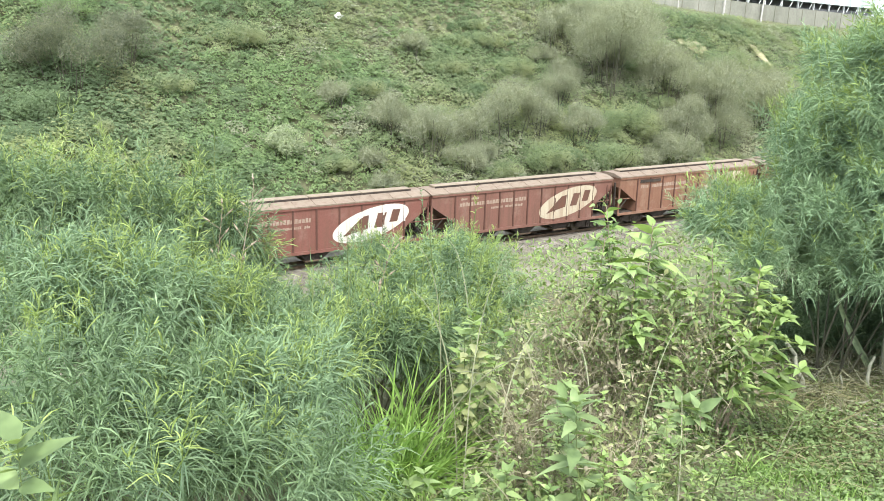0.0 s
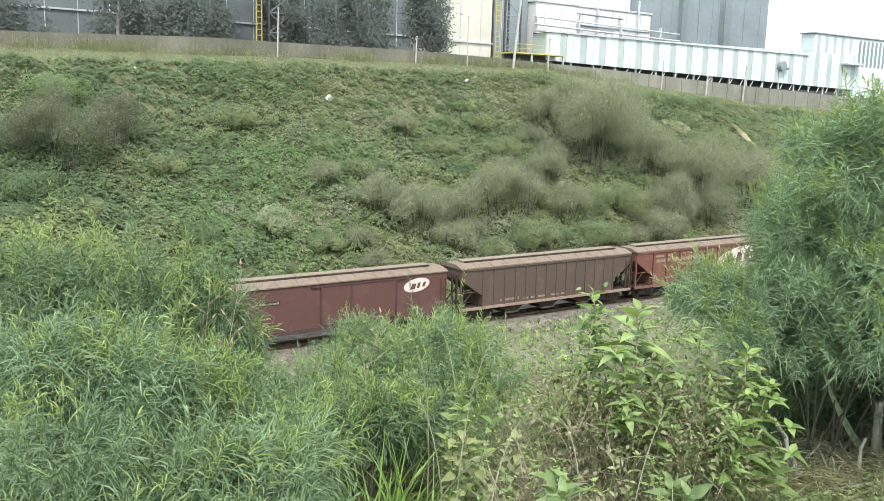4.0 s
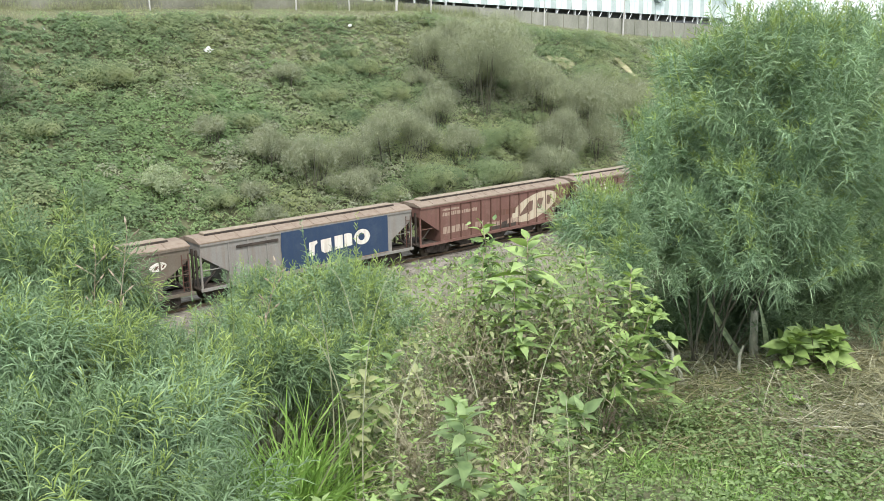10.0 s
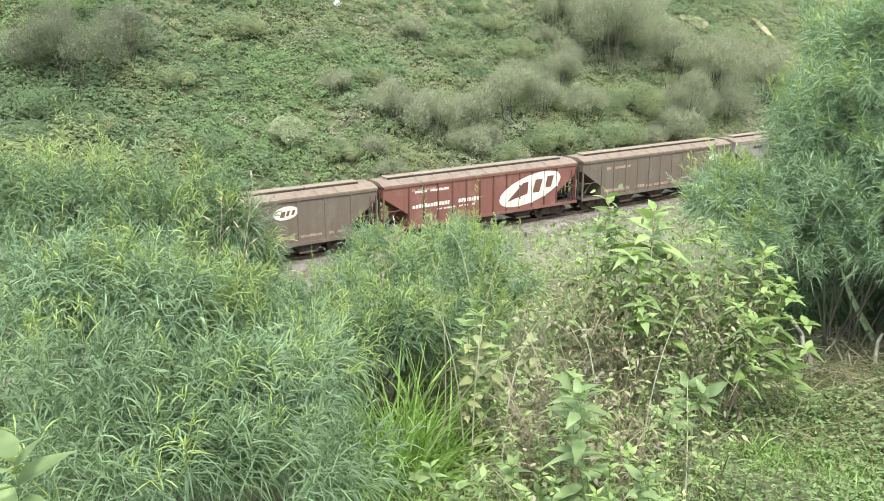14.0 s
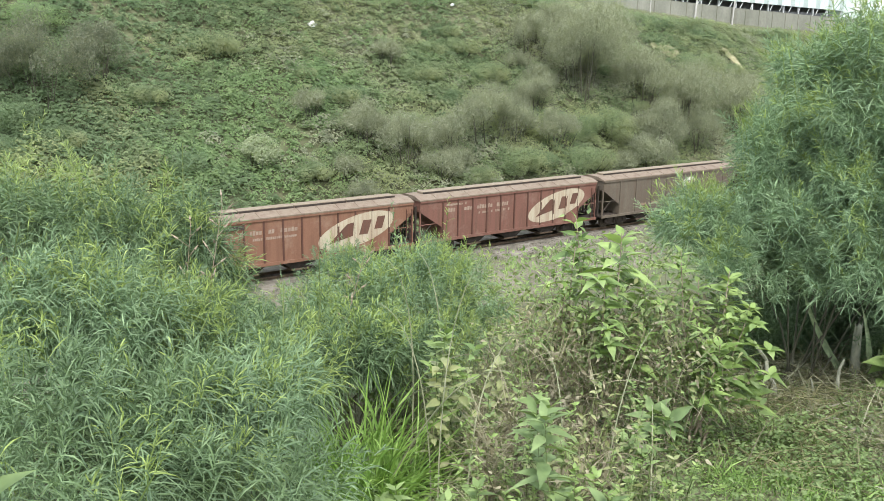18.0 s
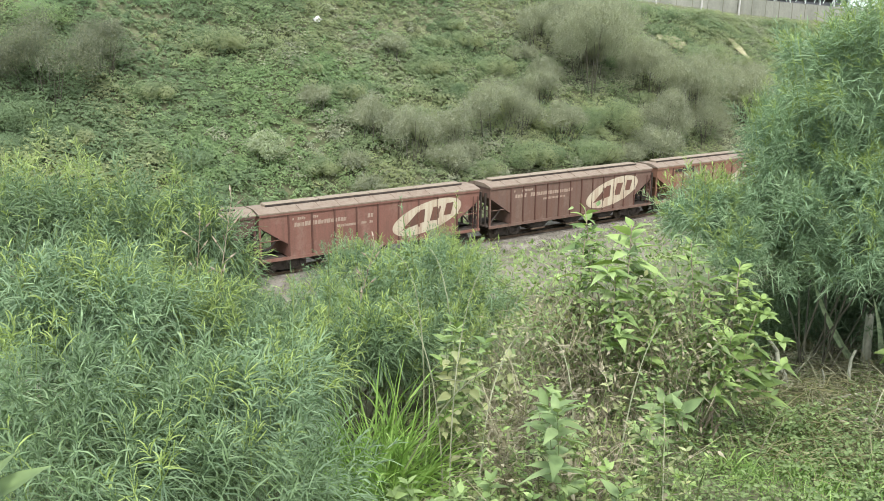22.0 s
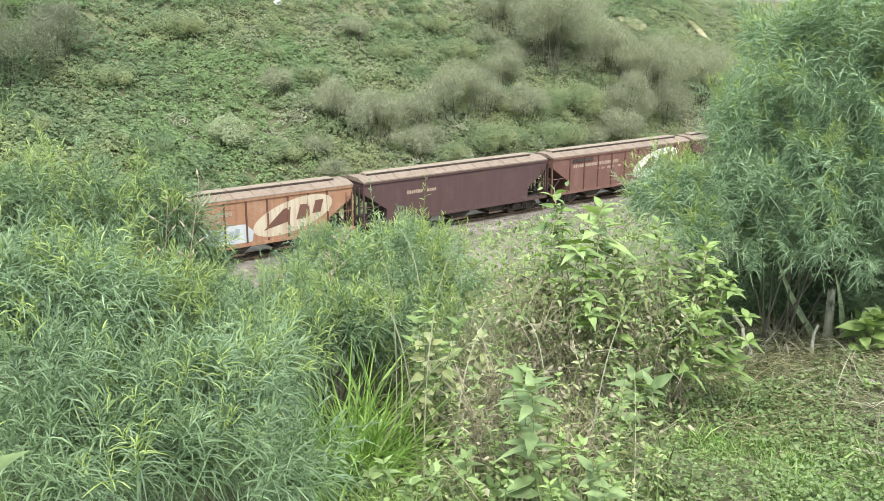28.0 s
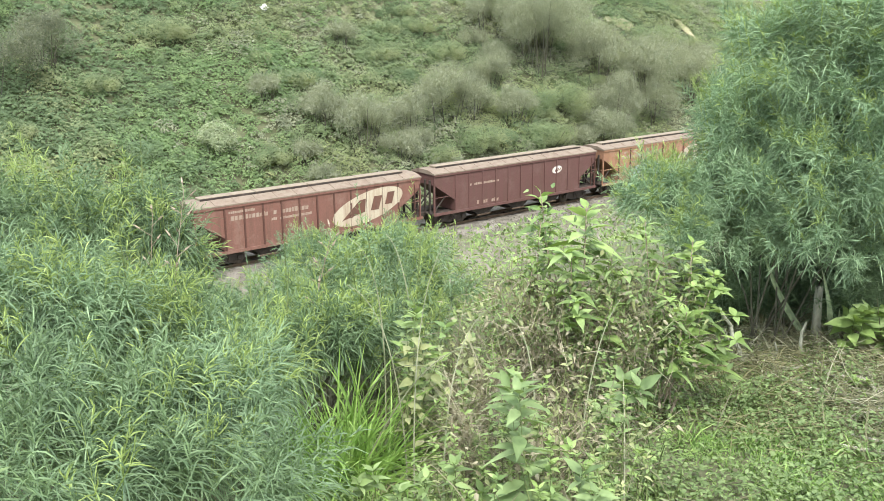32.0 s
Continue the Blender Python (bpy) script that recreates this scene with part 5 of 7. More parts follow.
scrub_bush("small dark green bush on the far bank", on_ground(49.8, 56.3), 1.48, 1.75, "bank_dark", 379)
scrub_bush("rounded green scrub bush on the far bank", on_ground(72.9, 58.6), 1.31, 1.44, "bank", 380)
scrub_bush("small grey twiggy bush on the far bank", on_ground(86.5, 63.6), 1.26, 1.20, "bank_grey", 381)
scrub_bush("rounded green scrub bush on the far bank", on_ground(39.1, 60.7), 1.89, 1.59, "bank", 382)
scrub_bush("small grey twiggy bush on the far bank", on_ground(55.6, 63.9), 1.95, 2.01, "bank_grey", 383)
scrub_bush("small dark green bush on the far bank", on_ground(55.7, 64.3), 1.29, 1.03, "bank_dark", 384)
scrub_bush("rounded green scrub bush on the far bank", on_ground(78.3, 61.2), 1.93, 1.61, "bank", 385)
scrub_bush("small grey twiggy bush on the far bank", on_ground(30.8, 62.0), 1.71, 2.05, "bank_grey", 386)
scrub_bush("rounded green scrub bush on the far bank", on_ground(67.0, 55.0), 1.56, 1.44, "bank", 387)
scrub_bush("small grey twiggy bush on the far bank", on_ground(40.7, 67.0), 1.71, 1.91, "bank_grey", 388)
scrub_bush("small dark green bush on the far bank", on_ground(65.4, 65.0), 1.69, 1.46, "bank_dark", 389)
scrub_bush("rounded green scrub bush on the far bank", on_ground(62.5, 67.9), 1.37, 1.13, "bank", 390)
scrub_bush("small grey twiggy bush on the far bank", on_ground(31.3, 54.8), 1.44, 1.09, "bank_grey", 391)
scrub_bush("rounded green scrub bush on the far bank", on_ground(69.4, 65.4), 1.93, 2.10, "bank", 392)
scrub_bush("small grey twiggy bush on the far bank", on_ground(54.7, 66.3), 1.76, 1.37, "bank_grey", 393)

# shrubs and weeds in front of the viewer
feather_bush("tall dense feathery shrub, blue-green and drooping", on_ground(4.2, 2.54), [(-0.13, 0.02, 1.36, 0.28, 0.24, 0.37), (-0.38, 0.16, 1.11, 0.18, 0.15, 0.27), (0.06, -0.29, 1.43, 0.46, 0.39, 0.49), (-0.66, 0.28, 0.82, 0.18, 0.15, 0.15), (-0.54, 0.09, 0.71, 0.27, 0.23, 0.13), (-0.34, 0.02, 0.84, 0.33, 0.28, 0.18), (-0.01, -0.3, 0.92, 0.46, 0.39, 0.25), (0.2, -0.69, 1.35, 0.56, 0.48, 0.56), (0.47, 0.33, 1.05, 0.46, 0.39, 0.39), (0.78, -0.03, 1.2, 0.55, 0.47, 0.45), (0.23, 0.41, 0.7, 0.35, 0.29, 0.21), (0.06, 0.19, 0.6, 0.4, 0.34, 0.18), (0.28, -0.16, 0.68, 0.43, 0.37, 0.2), (0.05, -0.3, 0.74, 0.5, 0.4, 0.26), (0.55, -0.1, 0.68, 0.5, 0.4, 0.28), (-0.3, 0.0, 0.66, 0.3, 0.26, 0.2), (0.3, -0.35, 1.15, 0.5, 0.4, 0.45), (-0.05, -0.2, 1.15, 0.35, 0.3, 0.3)], 5000, M["fennel"], 1, leaf=0.08, axis=0.18, droop=0.4, rise=0.8, width=0.0043, tips=0.36, segs=2, branches=12, splay=0.12, fan=0.2, per_shoot=28, thick=0.22, forks=0.9)
# added filler: its darker leaves stand in for shade in the hollow
feather_bush("dark filler shrub added behind the feathery one to shade its hollow", on_ground(4.99, 2.64), [(-0.05, 0.44, 0.18, 0.42, 0.36, 0.23), (0.18, 0.07, 0.24, 0.46, 0.39, 0.27), (0.37, -0.29, 0.3, 0.46, 0.39, 0.31), (-0.37, 0.28, 0.02, 0.4, 0.34, 0.16), (-0.16, -0.05, 0.08, 0.47, 0.4, 0.18), (0.04, -0.41, 0.15, 0.47, 0.4, 0.18), (0.1, 0.2, 0.72, 0.5, 0.4, 0.35), (0.3, -0.2, 0.7, 0.5, 0.4, 0.35), (-0.15, 0.3, 0.6, 0.4, 0.35, 0.3)], 2300, M["feather"], 12, leaf=0.12, width=0.005, tips=0.0, segs=2, branches=12, splay=0.4)
feather_bush("feathery green shrub with drooping shoots", on_ground(0.83, 4.46), [(-0.2, 0.08, 1.2, 0.39, 0.33, 0.2), (0.2, -0.09, 1.17, 0.31, 0.26, 0.18), (-0.55, 0.1, 1.25, 0.3, 0.26, 0.2)], 768, M["feather"], 2, leaders=9, leaf=0.122, width=0.0044, droop=0.85, segs=3, open_low=1.5, axis=0.21, fan=0.15, per_shoot=24, tips=0.28, rise=0.9)
feather_bush("feathery green shrub with drooping shoots", on_ground(1.25, 4.05), [(0.11, 0.11, 1.06, 0.13, 0.11, 0.2), (-0.2, -0.05, 0.93, 0.25, 0.21, 0.17), (0.08, -0.06, 0.76, 0.13, 0.11, 0.11), (0.2, -0.04, 0.98, 0.09, 0.09, 0.12), (0.27, -0.08, 0.82, 0.09, 0.09, 0.12)], 420, M["feather"], 3, leaders=6, leaf=0.122, width=0.0044, droop=0.85, segs=3, open_low=1.5, axis=0.21, fan=0.15, per_shoot=24, tips=0.28, rise=0.9)
feather_bush("pale feathery shrub beside the ledge", on_ground(0.63, 3.27), [(-0.16, 0.03, 0.84, 0.34, 0.29, 0.2), (0.17, -0.04, 0.8, 0.29, 0.25, 0.18)], 504, M["feather_blue"], 4, leaders=2, leaf=0.122, width=0.0044, droop=0.85, segs=3, open_low=1.5, axis=0.21, fan=0.15, per_shoot=24, tips=0.28, rise=0.9)
feather_bush("pale feathery shrub beside the ledge", on_ground(1.21, 3.19), [(-0.07, 0.1, 0.64, 0.18, 0.15, 0.14), (0.08, -0.1, 0.56, 0.15, 0.13, 0.12)], 360, M["feather"], 5, leaders=2, leaf=0.122, width=0.0044, droop=0.85, segs=3, open_low=1.5, axis=0.21, fan=0.15, per_shoot=24, tips=0.28, rise=0.9)
feather_bush("dense feathery shrub at the lip of the bank", on_ground(0.53, 2.54), [(-0.16, 0.0, 0.65, 0.3, 0.26, 0.16), (0.16, -0.0, 0.55, 0.28, 0.24, 0.15)], 230, M["feather"], 6, leaf=0.122, width=0.0044, droop=0.85, segs=3, open_low=1.5, axis=0.21, fan=0.15, per_shoot=24, tips=0.1, rise=0.9)
feather_bush("dense feathery shrub at the lip of the bank", on_ground(1.12, 2.66), [(-0.14, -0.12, 0.53, 0.23, 0.2, 0.15), (0.15, 0.11, 0.52, 0.1, 0.08, 0.11)], 240, M["feather_blue"], 7, leaf=0.122, width=0.0044, droop=0.85, segs=3, open_low=1.5, axis=0.21, fan=0.15, per_shoot=24, tips=0.28, rise=0.9)
feather_bush("low feathery shrub at the lip of the bank", on_ground(0.6, 2.13), [(-0.21, 0.0, 0.57, 0.31, 0.27, 0.11), (0.2, 0.0, 0.45, 0.25, 0.21, 0.12)], 160, M["feather"], 8, leaf=0.122, width=0.0044, droop=0.85, segs=3, open_low=1.5, axis=0.21, fan=0.15, per_shoot=24, tips=0.1, rise=0.9)
feather_bush("pale feathery shrub on the edge of the slope", on_ground(2.4, 3.68), [(-0.42, 0.05, 0.38, 0.2, 0.18, 0.14), (-0.18, 0.0, 0.47, 0.2, 0.2, 0.12), (0.1, 0.1, 0.5, 0.24, 0.22, 0.12), (0.36, -0.08, 0.44, 0.2, 0.18, 0.13), (0.0, -0.2, 0.3, 0.3, 0.2, 0.15)], 440, M["feather_blue"], 9, leaf=0.09, width=0.0046, axis=0.2, droop=0.55, tips=0.4, leaders=7, rise=1.3, thick=0.85)
feather_bush("feathery shrub on the edge of the slope", on_ground(1.76, 3.2), [(-0.2, 0.07, 0.42, 0.17, 0.15, 0.13), (0.1, -0.06, 0.5, 0.2, 0.17, 0.12), (0.3, 0.05, 0.4, 0.18, 0.15, 0.13)], 300, M["feather"], 10, leaf=0.09, width=0.0046, axis=0.2, droop=0.55, tips=0.4, leaders=5, rise=1.3, thick=0.85)
feather_bush("low fine-leaved grey-green shrub down the slope", on_ground(1.9, 4.15), [(-0.25, 0.1, 0.42, 0.32, 0.28, 0.2), (0.2, -0.05, 0.46, 0.34, 0.28, 0.2)], 520, M["feather_blue"], 13, leaf=0.05, width=0.004, axis=0.13, tips=0.25, segs=2, droop=0.4, rise=0.8)
feather_bush("low fine-leaved grey-green shrub down the slope", on_ground(1.55, 3.5), [(-0.1, 0.05, 0.4, 0.25, 0.22, 0.18), (0.15, 0.0, 0.45, 0.25, 0.22, 0.18)], 420, M["feather"], 14, leaf=0.05, width=0.004, axis=0.13, tips=0.35, segs=2, droop=0.4, rise=0.8)
feather_bush("low fine-leaved grey-green shrub down the slope", on_ground(2.9, 4.6), [(-0.3, 0.1, 0.4, 0.32, 0.28, 0.2), (0.25, -0.05, 0.42, 0.34, 0.28, 0.2)], 420, M["feather_blue"], 15, leaf=0.05, width=0.004, axis=0.13, tips=0.25, segs=2, droop=0.4, rise=0.8)


def along_edge(r, n, far=1.0):
    """Spots scattered over the strip of rank weeds along the bank's edge."""
    t, across = far * r.random(n), 0.02 + np.abs(r.normal(0, 0.33, n))
    return 1.28 + 1.2 * t + 0.76 * across, 1.68 + 1.5 * t - 0.65 * across


def edge_weeds():
    r = np.random.default_rng(120)
    x, y = along_edge(r, 44, 0.78)
    for k in range(44):
        pale = k % 3 == 0
        weed("small-leaved pale weed tangled with its neighbours" if pale else "tangled small-leaved green weed on the bank edge", on_ground(x[k], y[k]), r.uniform(0.38, 0.6), int(r.integers(3, 7)), r.uniform(0.026, 0.05), 200 + k,
             mat="pale_broad" if pale else "broad", spread=r.uniform(0.3, 0.6), pairs=int(r.integers(6, 10)), top="bright" if k % 2 else None, low=0.3)


def sprig_shrub(label, base, tips, seed):
    """A straggling broad-leaved shrub: bent woody branches that each end in a whorl of pointed leaves. tips: offsets from the base, leaf length."""
    r = np.random.default_rng(seed)
    plant = thing("broadleaf_shrub", label, "shrub", Matrix.Translation(base), group="broad-leaved shrubs on the bank")
    small = []
    for k, (x, y, z, size) in enumerate(tips):
        tip, root = Vector((x, y, z * 1.07)), Vector((r.uniform(-0.06, 0.06), r.uniform(-0.06, 0.06), -0.04))
        knee = root.lerp(tip, 0.45) + Vector((r.uniform(-0.1, 0.1), r.uniform(-0.1, 0.1), r.uniform(0.0, 0.1)))
        us = [i / 8 for i in range(9)]
        line = [root * (1 - u) ** 2 + knee * 2 * u * (1 - u) + tip * u * u for u in us]
        branch = part("branch", tube(line, [0.005 * (1 - 0.6 * u) for u in us], 5), M["dry_twig"], plant, "thin brown woody branch")
        ahead = (tip - knee).normalized() * 0.5 + Vector((0, 0, 0.8))
        rows = []
        for j in range(12):
            a = j * 2.4 + r.uniform(-0.3, 0.3)
            lift = -0.05 + 0.085 * j + r.uniform(-0.15, 0.15)
            rows.append((tip - ahead * 0.012 * (12 - j), Vector((math.cos(a), math.sin(a), lift)), size * r.uniform(1.35, 1.75) * (1.0 - 0.04 * j), "bright" if j > 3 or k % 2 else "broad"))
        for side in range(2):
            a, u = r.uniform(0, 6.28), r.uniform(0.6, 0.85)
            foot = root * (1 - u) ** 2 + knee * 2 * u * (1 - u) + tip * u * u
            end = foot + Vector((math.cos(a), math.sin(a), r.uniform(0.3, 1.0))) * r.uniform(0.08, 0.16)
            part("side_twig", stems_mesh([(foot, end, 0.0026, 0.0014)]), M["green_stem"], branch)
            for j in range(7):
                b = j * 2.4 + a
                rows.append((end, Vector((math.cos(b), math.sin(b), -0.1 + 0.13 * j)), size * r.uniform(0.65, 0.95), "bright" if j > 3 else "broad"))
        for j in range(6):
            u = r.uniform(0.5, 0.95)
            p = root * (1 - u) ** 2 + knee * 2 * u * (1 - u) + tip * u * u
            a = r.uniform(0, 6.28)
            rows.append((p, Vector((math.cos(a), math.sin(a), r.uniform(-0.3, 0.4))), size * r.uniform(0.5, 0.85), "weed_dark" if j % 2 else "broad"))
        for p, d, ln, mat in rows:
            v, f = leaves(np.array([p[:]]), np.array([d[:]]), np.array([[0.3 * r.normal(), 0.3 * r.normal(), 1.0]]), np.array([ln]), np.array([ln * 0.4]), 0.3)
            part("leaf", bulk("leaf", v, f, [M[mat]], smooth=True), None, branch)
        for j in range(44):
            u = r.uniform(0.3, 0.98)
            p = root * (1 - u) ** 2 + knee * 2 * u * (1 - u) + tip * u * u
            small.append((p + Vector(r.normal(0, 0.05, 3)), r.normal(0, 1, 3) + np.array([0, 0, 0.4]), r.uniform(0.025, 0.055)))
    b, d, ln = (np.array([np.array(q[k][:]) if k < 2 else q[k] for q in small]) for k in range(3))
    v, f = leaves(b, d, np.tile([0.0, 0, 1], (len(b), 1)) + 0.4 * r.standard_normal((len(b), 3)), ln, ln * 0.45)
    part("foliage", bulk("foliage", v, f, [M["weed_dark"]], smooth=True), None, plant, "small dull green leaves along the branches")


edge_weeds()
weed("upright pale weed with soft pointed leaves before the feathery shrub", on_ground(1.88, 2.62), 0.72, 4, 0.075, 260, mat="pale_broad", spread=0.22, pairs=7, top="broad", low=0.35, width=0.46)
weed("upright pale weed with soft pointed leaves before the feathery shrub", on_ground(2.05, 2.72), 0.7, 5, 0.07, 261, mat="broad", spread=0.25, pairs=7, top="bright", low=0.35, width=0.46)
weed("upright pale weed with soft pointed leaves before the feathery shrub", on_ground(2.0, 2.45), 0.6, 4, 0.07, 262, mat="pale_broad", spread=0.25, pairs=6, top=None, low=0.35, width=0.46)
# a tall one at the lip and a lower, spreading one beside it
sprig_shrub("straggling broad-leaved shrub with bright young leaf tips", on_ground(2.66, 2.58), [(0.0, 0.17, 0.97, 0.085), (0.06, -0.05, 0.93, 0.13), (-0.07, -0.1, 0.76, 0.1), (-0.02, 0.14, 0.85, 0.09), (0.11, -0.16, 0.74, 0.11), (0.06, 0.22, 0.78, 0.08), (-0.1, 0.1, 0.7, 0.085), (0.0, -0.27, 0.6, 0.09), (0.18, 0.02, 0.66, 0.08), (-0.05, 0.02, 0.6, 0.09)], 500)
sprig_shrub("low spreading broad-leaved shrub with pale star-shaped leaf tips", on_ground(2.98, 2.3), [(0.04, 0.16, 0.82, 0.085), (0.23, 0.04, 0.73, 0.095), (0.0, -0.12, 0.5, 0.13), (0.14, -0.2, 0.37, 0.11), (0.16, -0.12, 0.57, 0.1), (-0.04, 0.0, 0.64, 0.08), (-0.11, -0.19, 0.43, 0.1), (0.18, 0.0, 0.63, 0.08), (0.1, 0.1, 0.7, 0.075), (0.26, -0.06, 0.6, 0.085)], 501)
weed("broad-leaved weed with large soft leaves", on_ground(2.35, 1.97), 0.47, 3, 0.13, 108, spread=0.2, pairs=3, single=True, low=0.7, top=None, mat='soft_leaf', width=0.36)
weed("pale upright weed with large soft leaves", on_ground(1.62, 1.68), 0.70, 2, 0.12, 109, spread=0.06, pairs=8, single=True, top=None, low=0.4, mat='soft_leaf', width=0.34)
weed("pale upright weed with large soft leaves", on_ground(1.88, 1.97), 0.62, 3, 0.1, 119, spread=0.15, pairs=6, single=True, top='broad', low=0.5, mat='soft_leaf', width=0.34)
weed("broad-leaved weed with spreading leaves", on_ground(1.60, 1.54), 0.50, 3, 0.09, 110, spread=0.3, pairs=4, single=True, top=None, mat='soft_leaf', width=0.36)
weed("broad-leaved weed with spreading leaves", on_ground(1.36, 1.74), 0.51, 4, 0.07, 111, spread=0.4, pairs=6, top=None)
weed("broad-leaved weed with spreading leaves", on_ground(1.36, 2.08), 0.40, 3, 0.07, 112, spread=0.3, pairs=5, top=None)
weed("large-leaved pale weed close to the viewer", on_ground(0.13, 1.37), 1.05, 2, 0.12, 113, spread=0.2, pairs=4, top=None, mat="soft_leaf")
weed("large-leaved pale weed close to the viewer", on_ground(0.17, 1.25), 0.97, 3, 0.12, 114, spread=0.3, pairs=3, top=None, mat="soft_leaf")
weed("bright green dock-like weed", on_ground(4.3, 2.12), 0.25, 4, 0.13, 115, spread=0.5, pairs=3, width=0.55, low=0.4, mat='bright', single=True)
weed("bright green dock-like weed", on_ground(4.42, 1.95), 0.27, 5, 0.13, 116, spread=0.5, pairs=3, width=0.55, low=0.4, mat='bright', single=True)
weed("bright green dock-like weed", on_ground(3.31, 2.20), 0.34, 2, 0.09, 117, spread=0.4, pairs=3)
tuft("lush tuft of long bright green strap leaves", on_ground(1.65, 2.74), 290, 0.78, 0.009, 51, lean=0.42)
tuft("lush tuft of long bright green strap leaves", on_ground(1.59, 2.86), 220, 0.68, 0.008, 52, lean=0.42)
tuft("thin pale wispy grass on the edge of the slope", on_ground(2.33, 3.29), 120, 0.73, 0.004, 60, "berm", 0.3)
tuft("thin pale wispy grass on the edge of the slope", on_ground(2.40, 3.12), 120, 0.73, 0.004, 61, "berm", 0.3)
tuft("thin pale wispy grass on the edge of the slope", on_ground(2.45, 2.95), 120, 0.74, 0.004, 62, "berm", 0.3)
tuft("thin pale wispy grass on the edge of the slope", on_ground(2.67, 3.03), 120, 0.70, 0.004, 63, "berm", 0.3)
tuft("thin pale wispy grass on the edge of the slope", on_ground(2.71, 3.39), 120, 0.64, 0.004, 64, "berm", 0.3)
tuft("dry yellowing grass tuft on the ledge", on_ground(3.2, 2.16), 150, 0.17, 0.006, 53, "straw", 0.8)
tuft("dry reddish grass tuft on the ledge", on_ground(3.25, 1.97), 130, 0.15, 0.005, 54, "straw", 0.9)


def ledge_tufts():
    """Low coarse tufts that break up the turf of the ledge."""
    r = np.random.default_rng(56)
    looks = [("grass", "low coarse green grass tuft on the ledge", 0.2), ("berm", "low pale yellowish grass tuft on the ledge", 0.17), ("lush", "small bright green grass tuft on the ledge", 0.16), ("straw_pale", "withered grey straw tuft on the ledge", 0.13)]
    for k in range(11):
        mat, label, tall = looks[k % 4]
        x, y = r.uniform(2.55, 4.0), r.uniform(1.25, 2.35)
        tuft(label, on_ground(x, y), int(r.integers(36, 56)), tall * r.uniform(0.8, 1.2), r.uniform(0.006, 0.01), 600 + k, mat, r.uniform(0.6, 1.0))
    for k in range(5):
        x, y = r.uniform(2.7, 4.0), r.uniform(1.2, 2.3)
        weed("small seedling weed on the ledge", on_ground(x, y), r.uniform(0.06, 0.13), 3, r.uniform(0.025, 0.045), 640 + k, mat="bright" if k % 2 else "soft_leaf", spread=0.5, pairs=3, top=None, low=0.2, width=0.5)


ledge_tufts()


def grass_cover():
    """Short grass, clover and straw on the level ledge."""
    r = np.random.default_rng(61)
    n = 90000
    x, y = r.uniform(1.4, 5.2, n), r.uniform(0.7, 3.4, n)
    # thinner grass all round the viewer's standing place
    x = np.concatenate([x, r.normal(0.6, 3.4, 60000)])
    y = np.concatenate([y, np.minimum(r.normal(-0.6, 2.6, 60000), 3.4)])
    n = len(x)
    patch = rough_noise(x / 0.45, y / 0.45, 71)
    bare = np.clip((x - 3.5) / 0.9, 0, 0.65)
    keep = patch + 0.75 - 1.5 * bare > r.uniform(-0.6, 0.6, n)
    x, y = x[keep], y[keep]
    n = len(x)
    b = np.stack([x, y, terrain(x, y) - 0.01], -1)
    d = np.concatenate([r.normal(0, 0.7, (n, 2)), np.ones((n, 1))], 1)
    tall = np.clip(0.55 + 0.6 * rough_noise(x / 0.22, y / 0.22, 73), 0.25, 1.5)
    v, f = ribbons(b, d, tall * r.uniform(0.05, 0.2, n), r.uniform(0.0035, 0.0085, n), r.uniform(0.2, 1.1, n), 2, r, 0.3)
    dry = (rough_noise(x / 0.35, y / 0.35, 79) + r.normal(0, 0.7, n) > 1.1).astype(int)
    tagged(new("ledge_grass", bulk("ledge_grass", v, f, [M["grass"], M["straw"]], np.repeat(dry, 2))), "short green grass and clover on the ledge", "grass", kind="stuff")
    n = 30000
    x, y = r.uniform(1.8, 6.0, n), r.uniform(0.5, 3.6, n)
    keep = rough_noise(x / 0.8, y / 0.8, 77) * 0.6 + np.clip((x - 3.3) / 0.9, -0.5, 0.8) > r.uniform(-0.2, 0.8, n)
    x, y = x[keep], y[keep]
    n = len(x)
    b = np.stack([x, y, terrain(x, y) + r.uniform(0.0, 0.06, n)], -1)
    d = np.stack([r.normal(0.2, 0.9, n), r.normal(-0.1, 0.8, n), r.normal(0.03, 0.18, n)], -1)
    v, f = ribbons(b, d, r.uniform(0.06, 0.3, n), r.uniform(0.0025, 0.006, n), r.uniform(-0.1, 0.25, n), 2, r, 0.2, True)
    n = 26000
    x, y = 3.45 + 2.2 * r.random(n) ** 1.1, r.uniform(0.6, 2.75, n)
    keep = rough_noise(x / 0.3, y / 0.3, 78) + np.clip((x - 3.75) / 0.6, -0.4, 0.5) > r.uniform(-0.4, 0.8, n)
    x, y = x[keep], y[keep]
    n = len(x)
    b = np.stack([x, y, terrain(x, y) + r.uniform(0.0, 0.05, n)], -1)
    d = np.stack([r.normal(0.2, 1.0, n), r.normal(-0.1, 0.9, n), r.normal(0.03, 0.2, n)], -1)
    pale = ribbons(b, d, r.uniform(0.05, 0.26, n), r.uniform(0.002, 0.006, n), r.uniform(-0.1, 0.25, n), 2, r, 0.25, True)
    first = len(f)
    v, f = join_arrays([(v, f), pale])
    kind = (np.arange(len(f)) >= first).astype(int)
    tagged(new("straw_litter", bulk("straw_litter", v, f, [M["straw"], M["straw_pale"]], kind)), "pale dry straw and dead stalks on the ground", "straw", kind="stuff")
    n = 36000
    x, y = r.uniform(1.4, 4.2, n), r.uniform(0.9, 3.0, n)
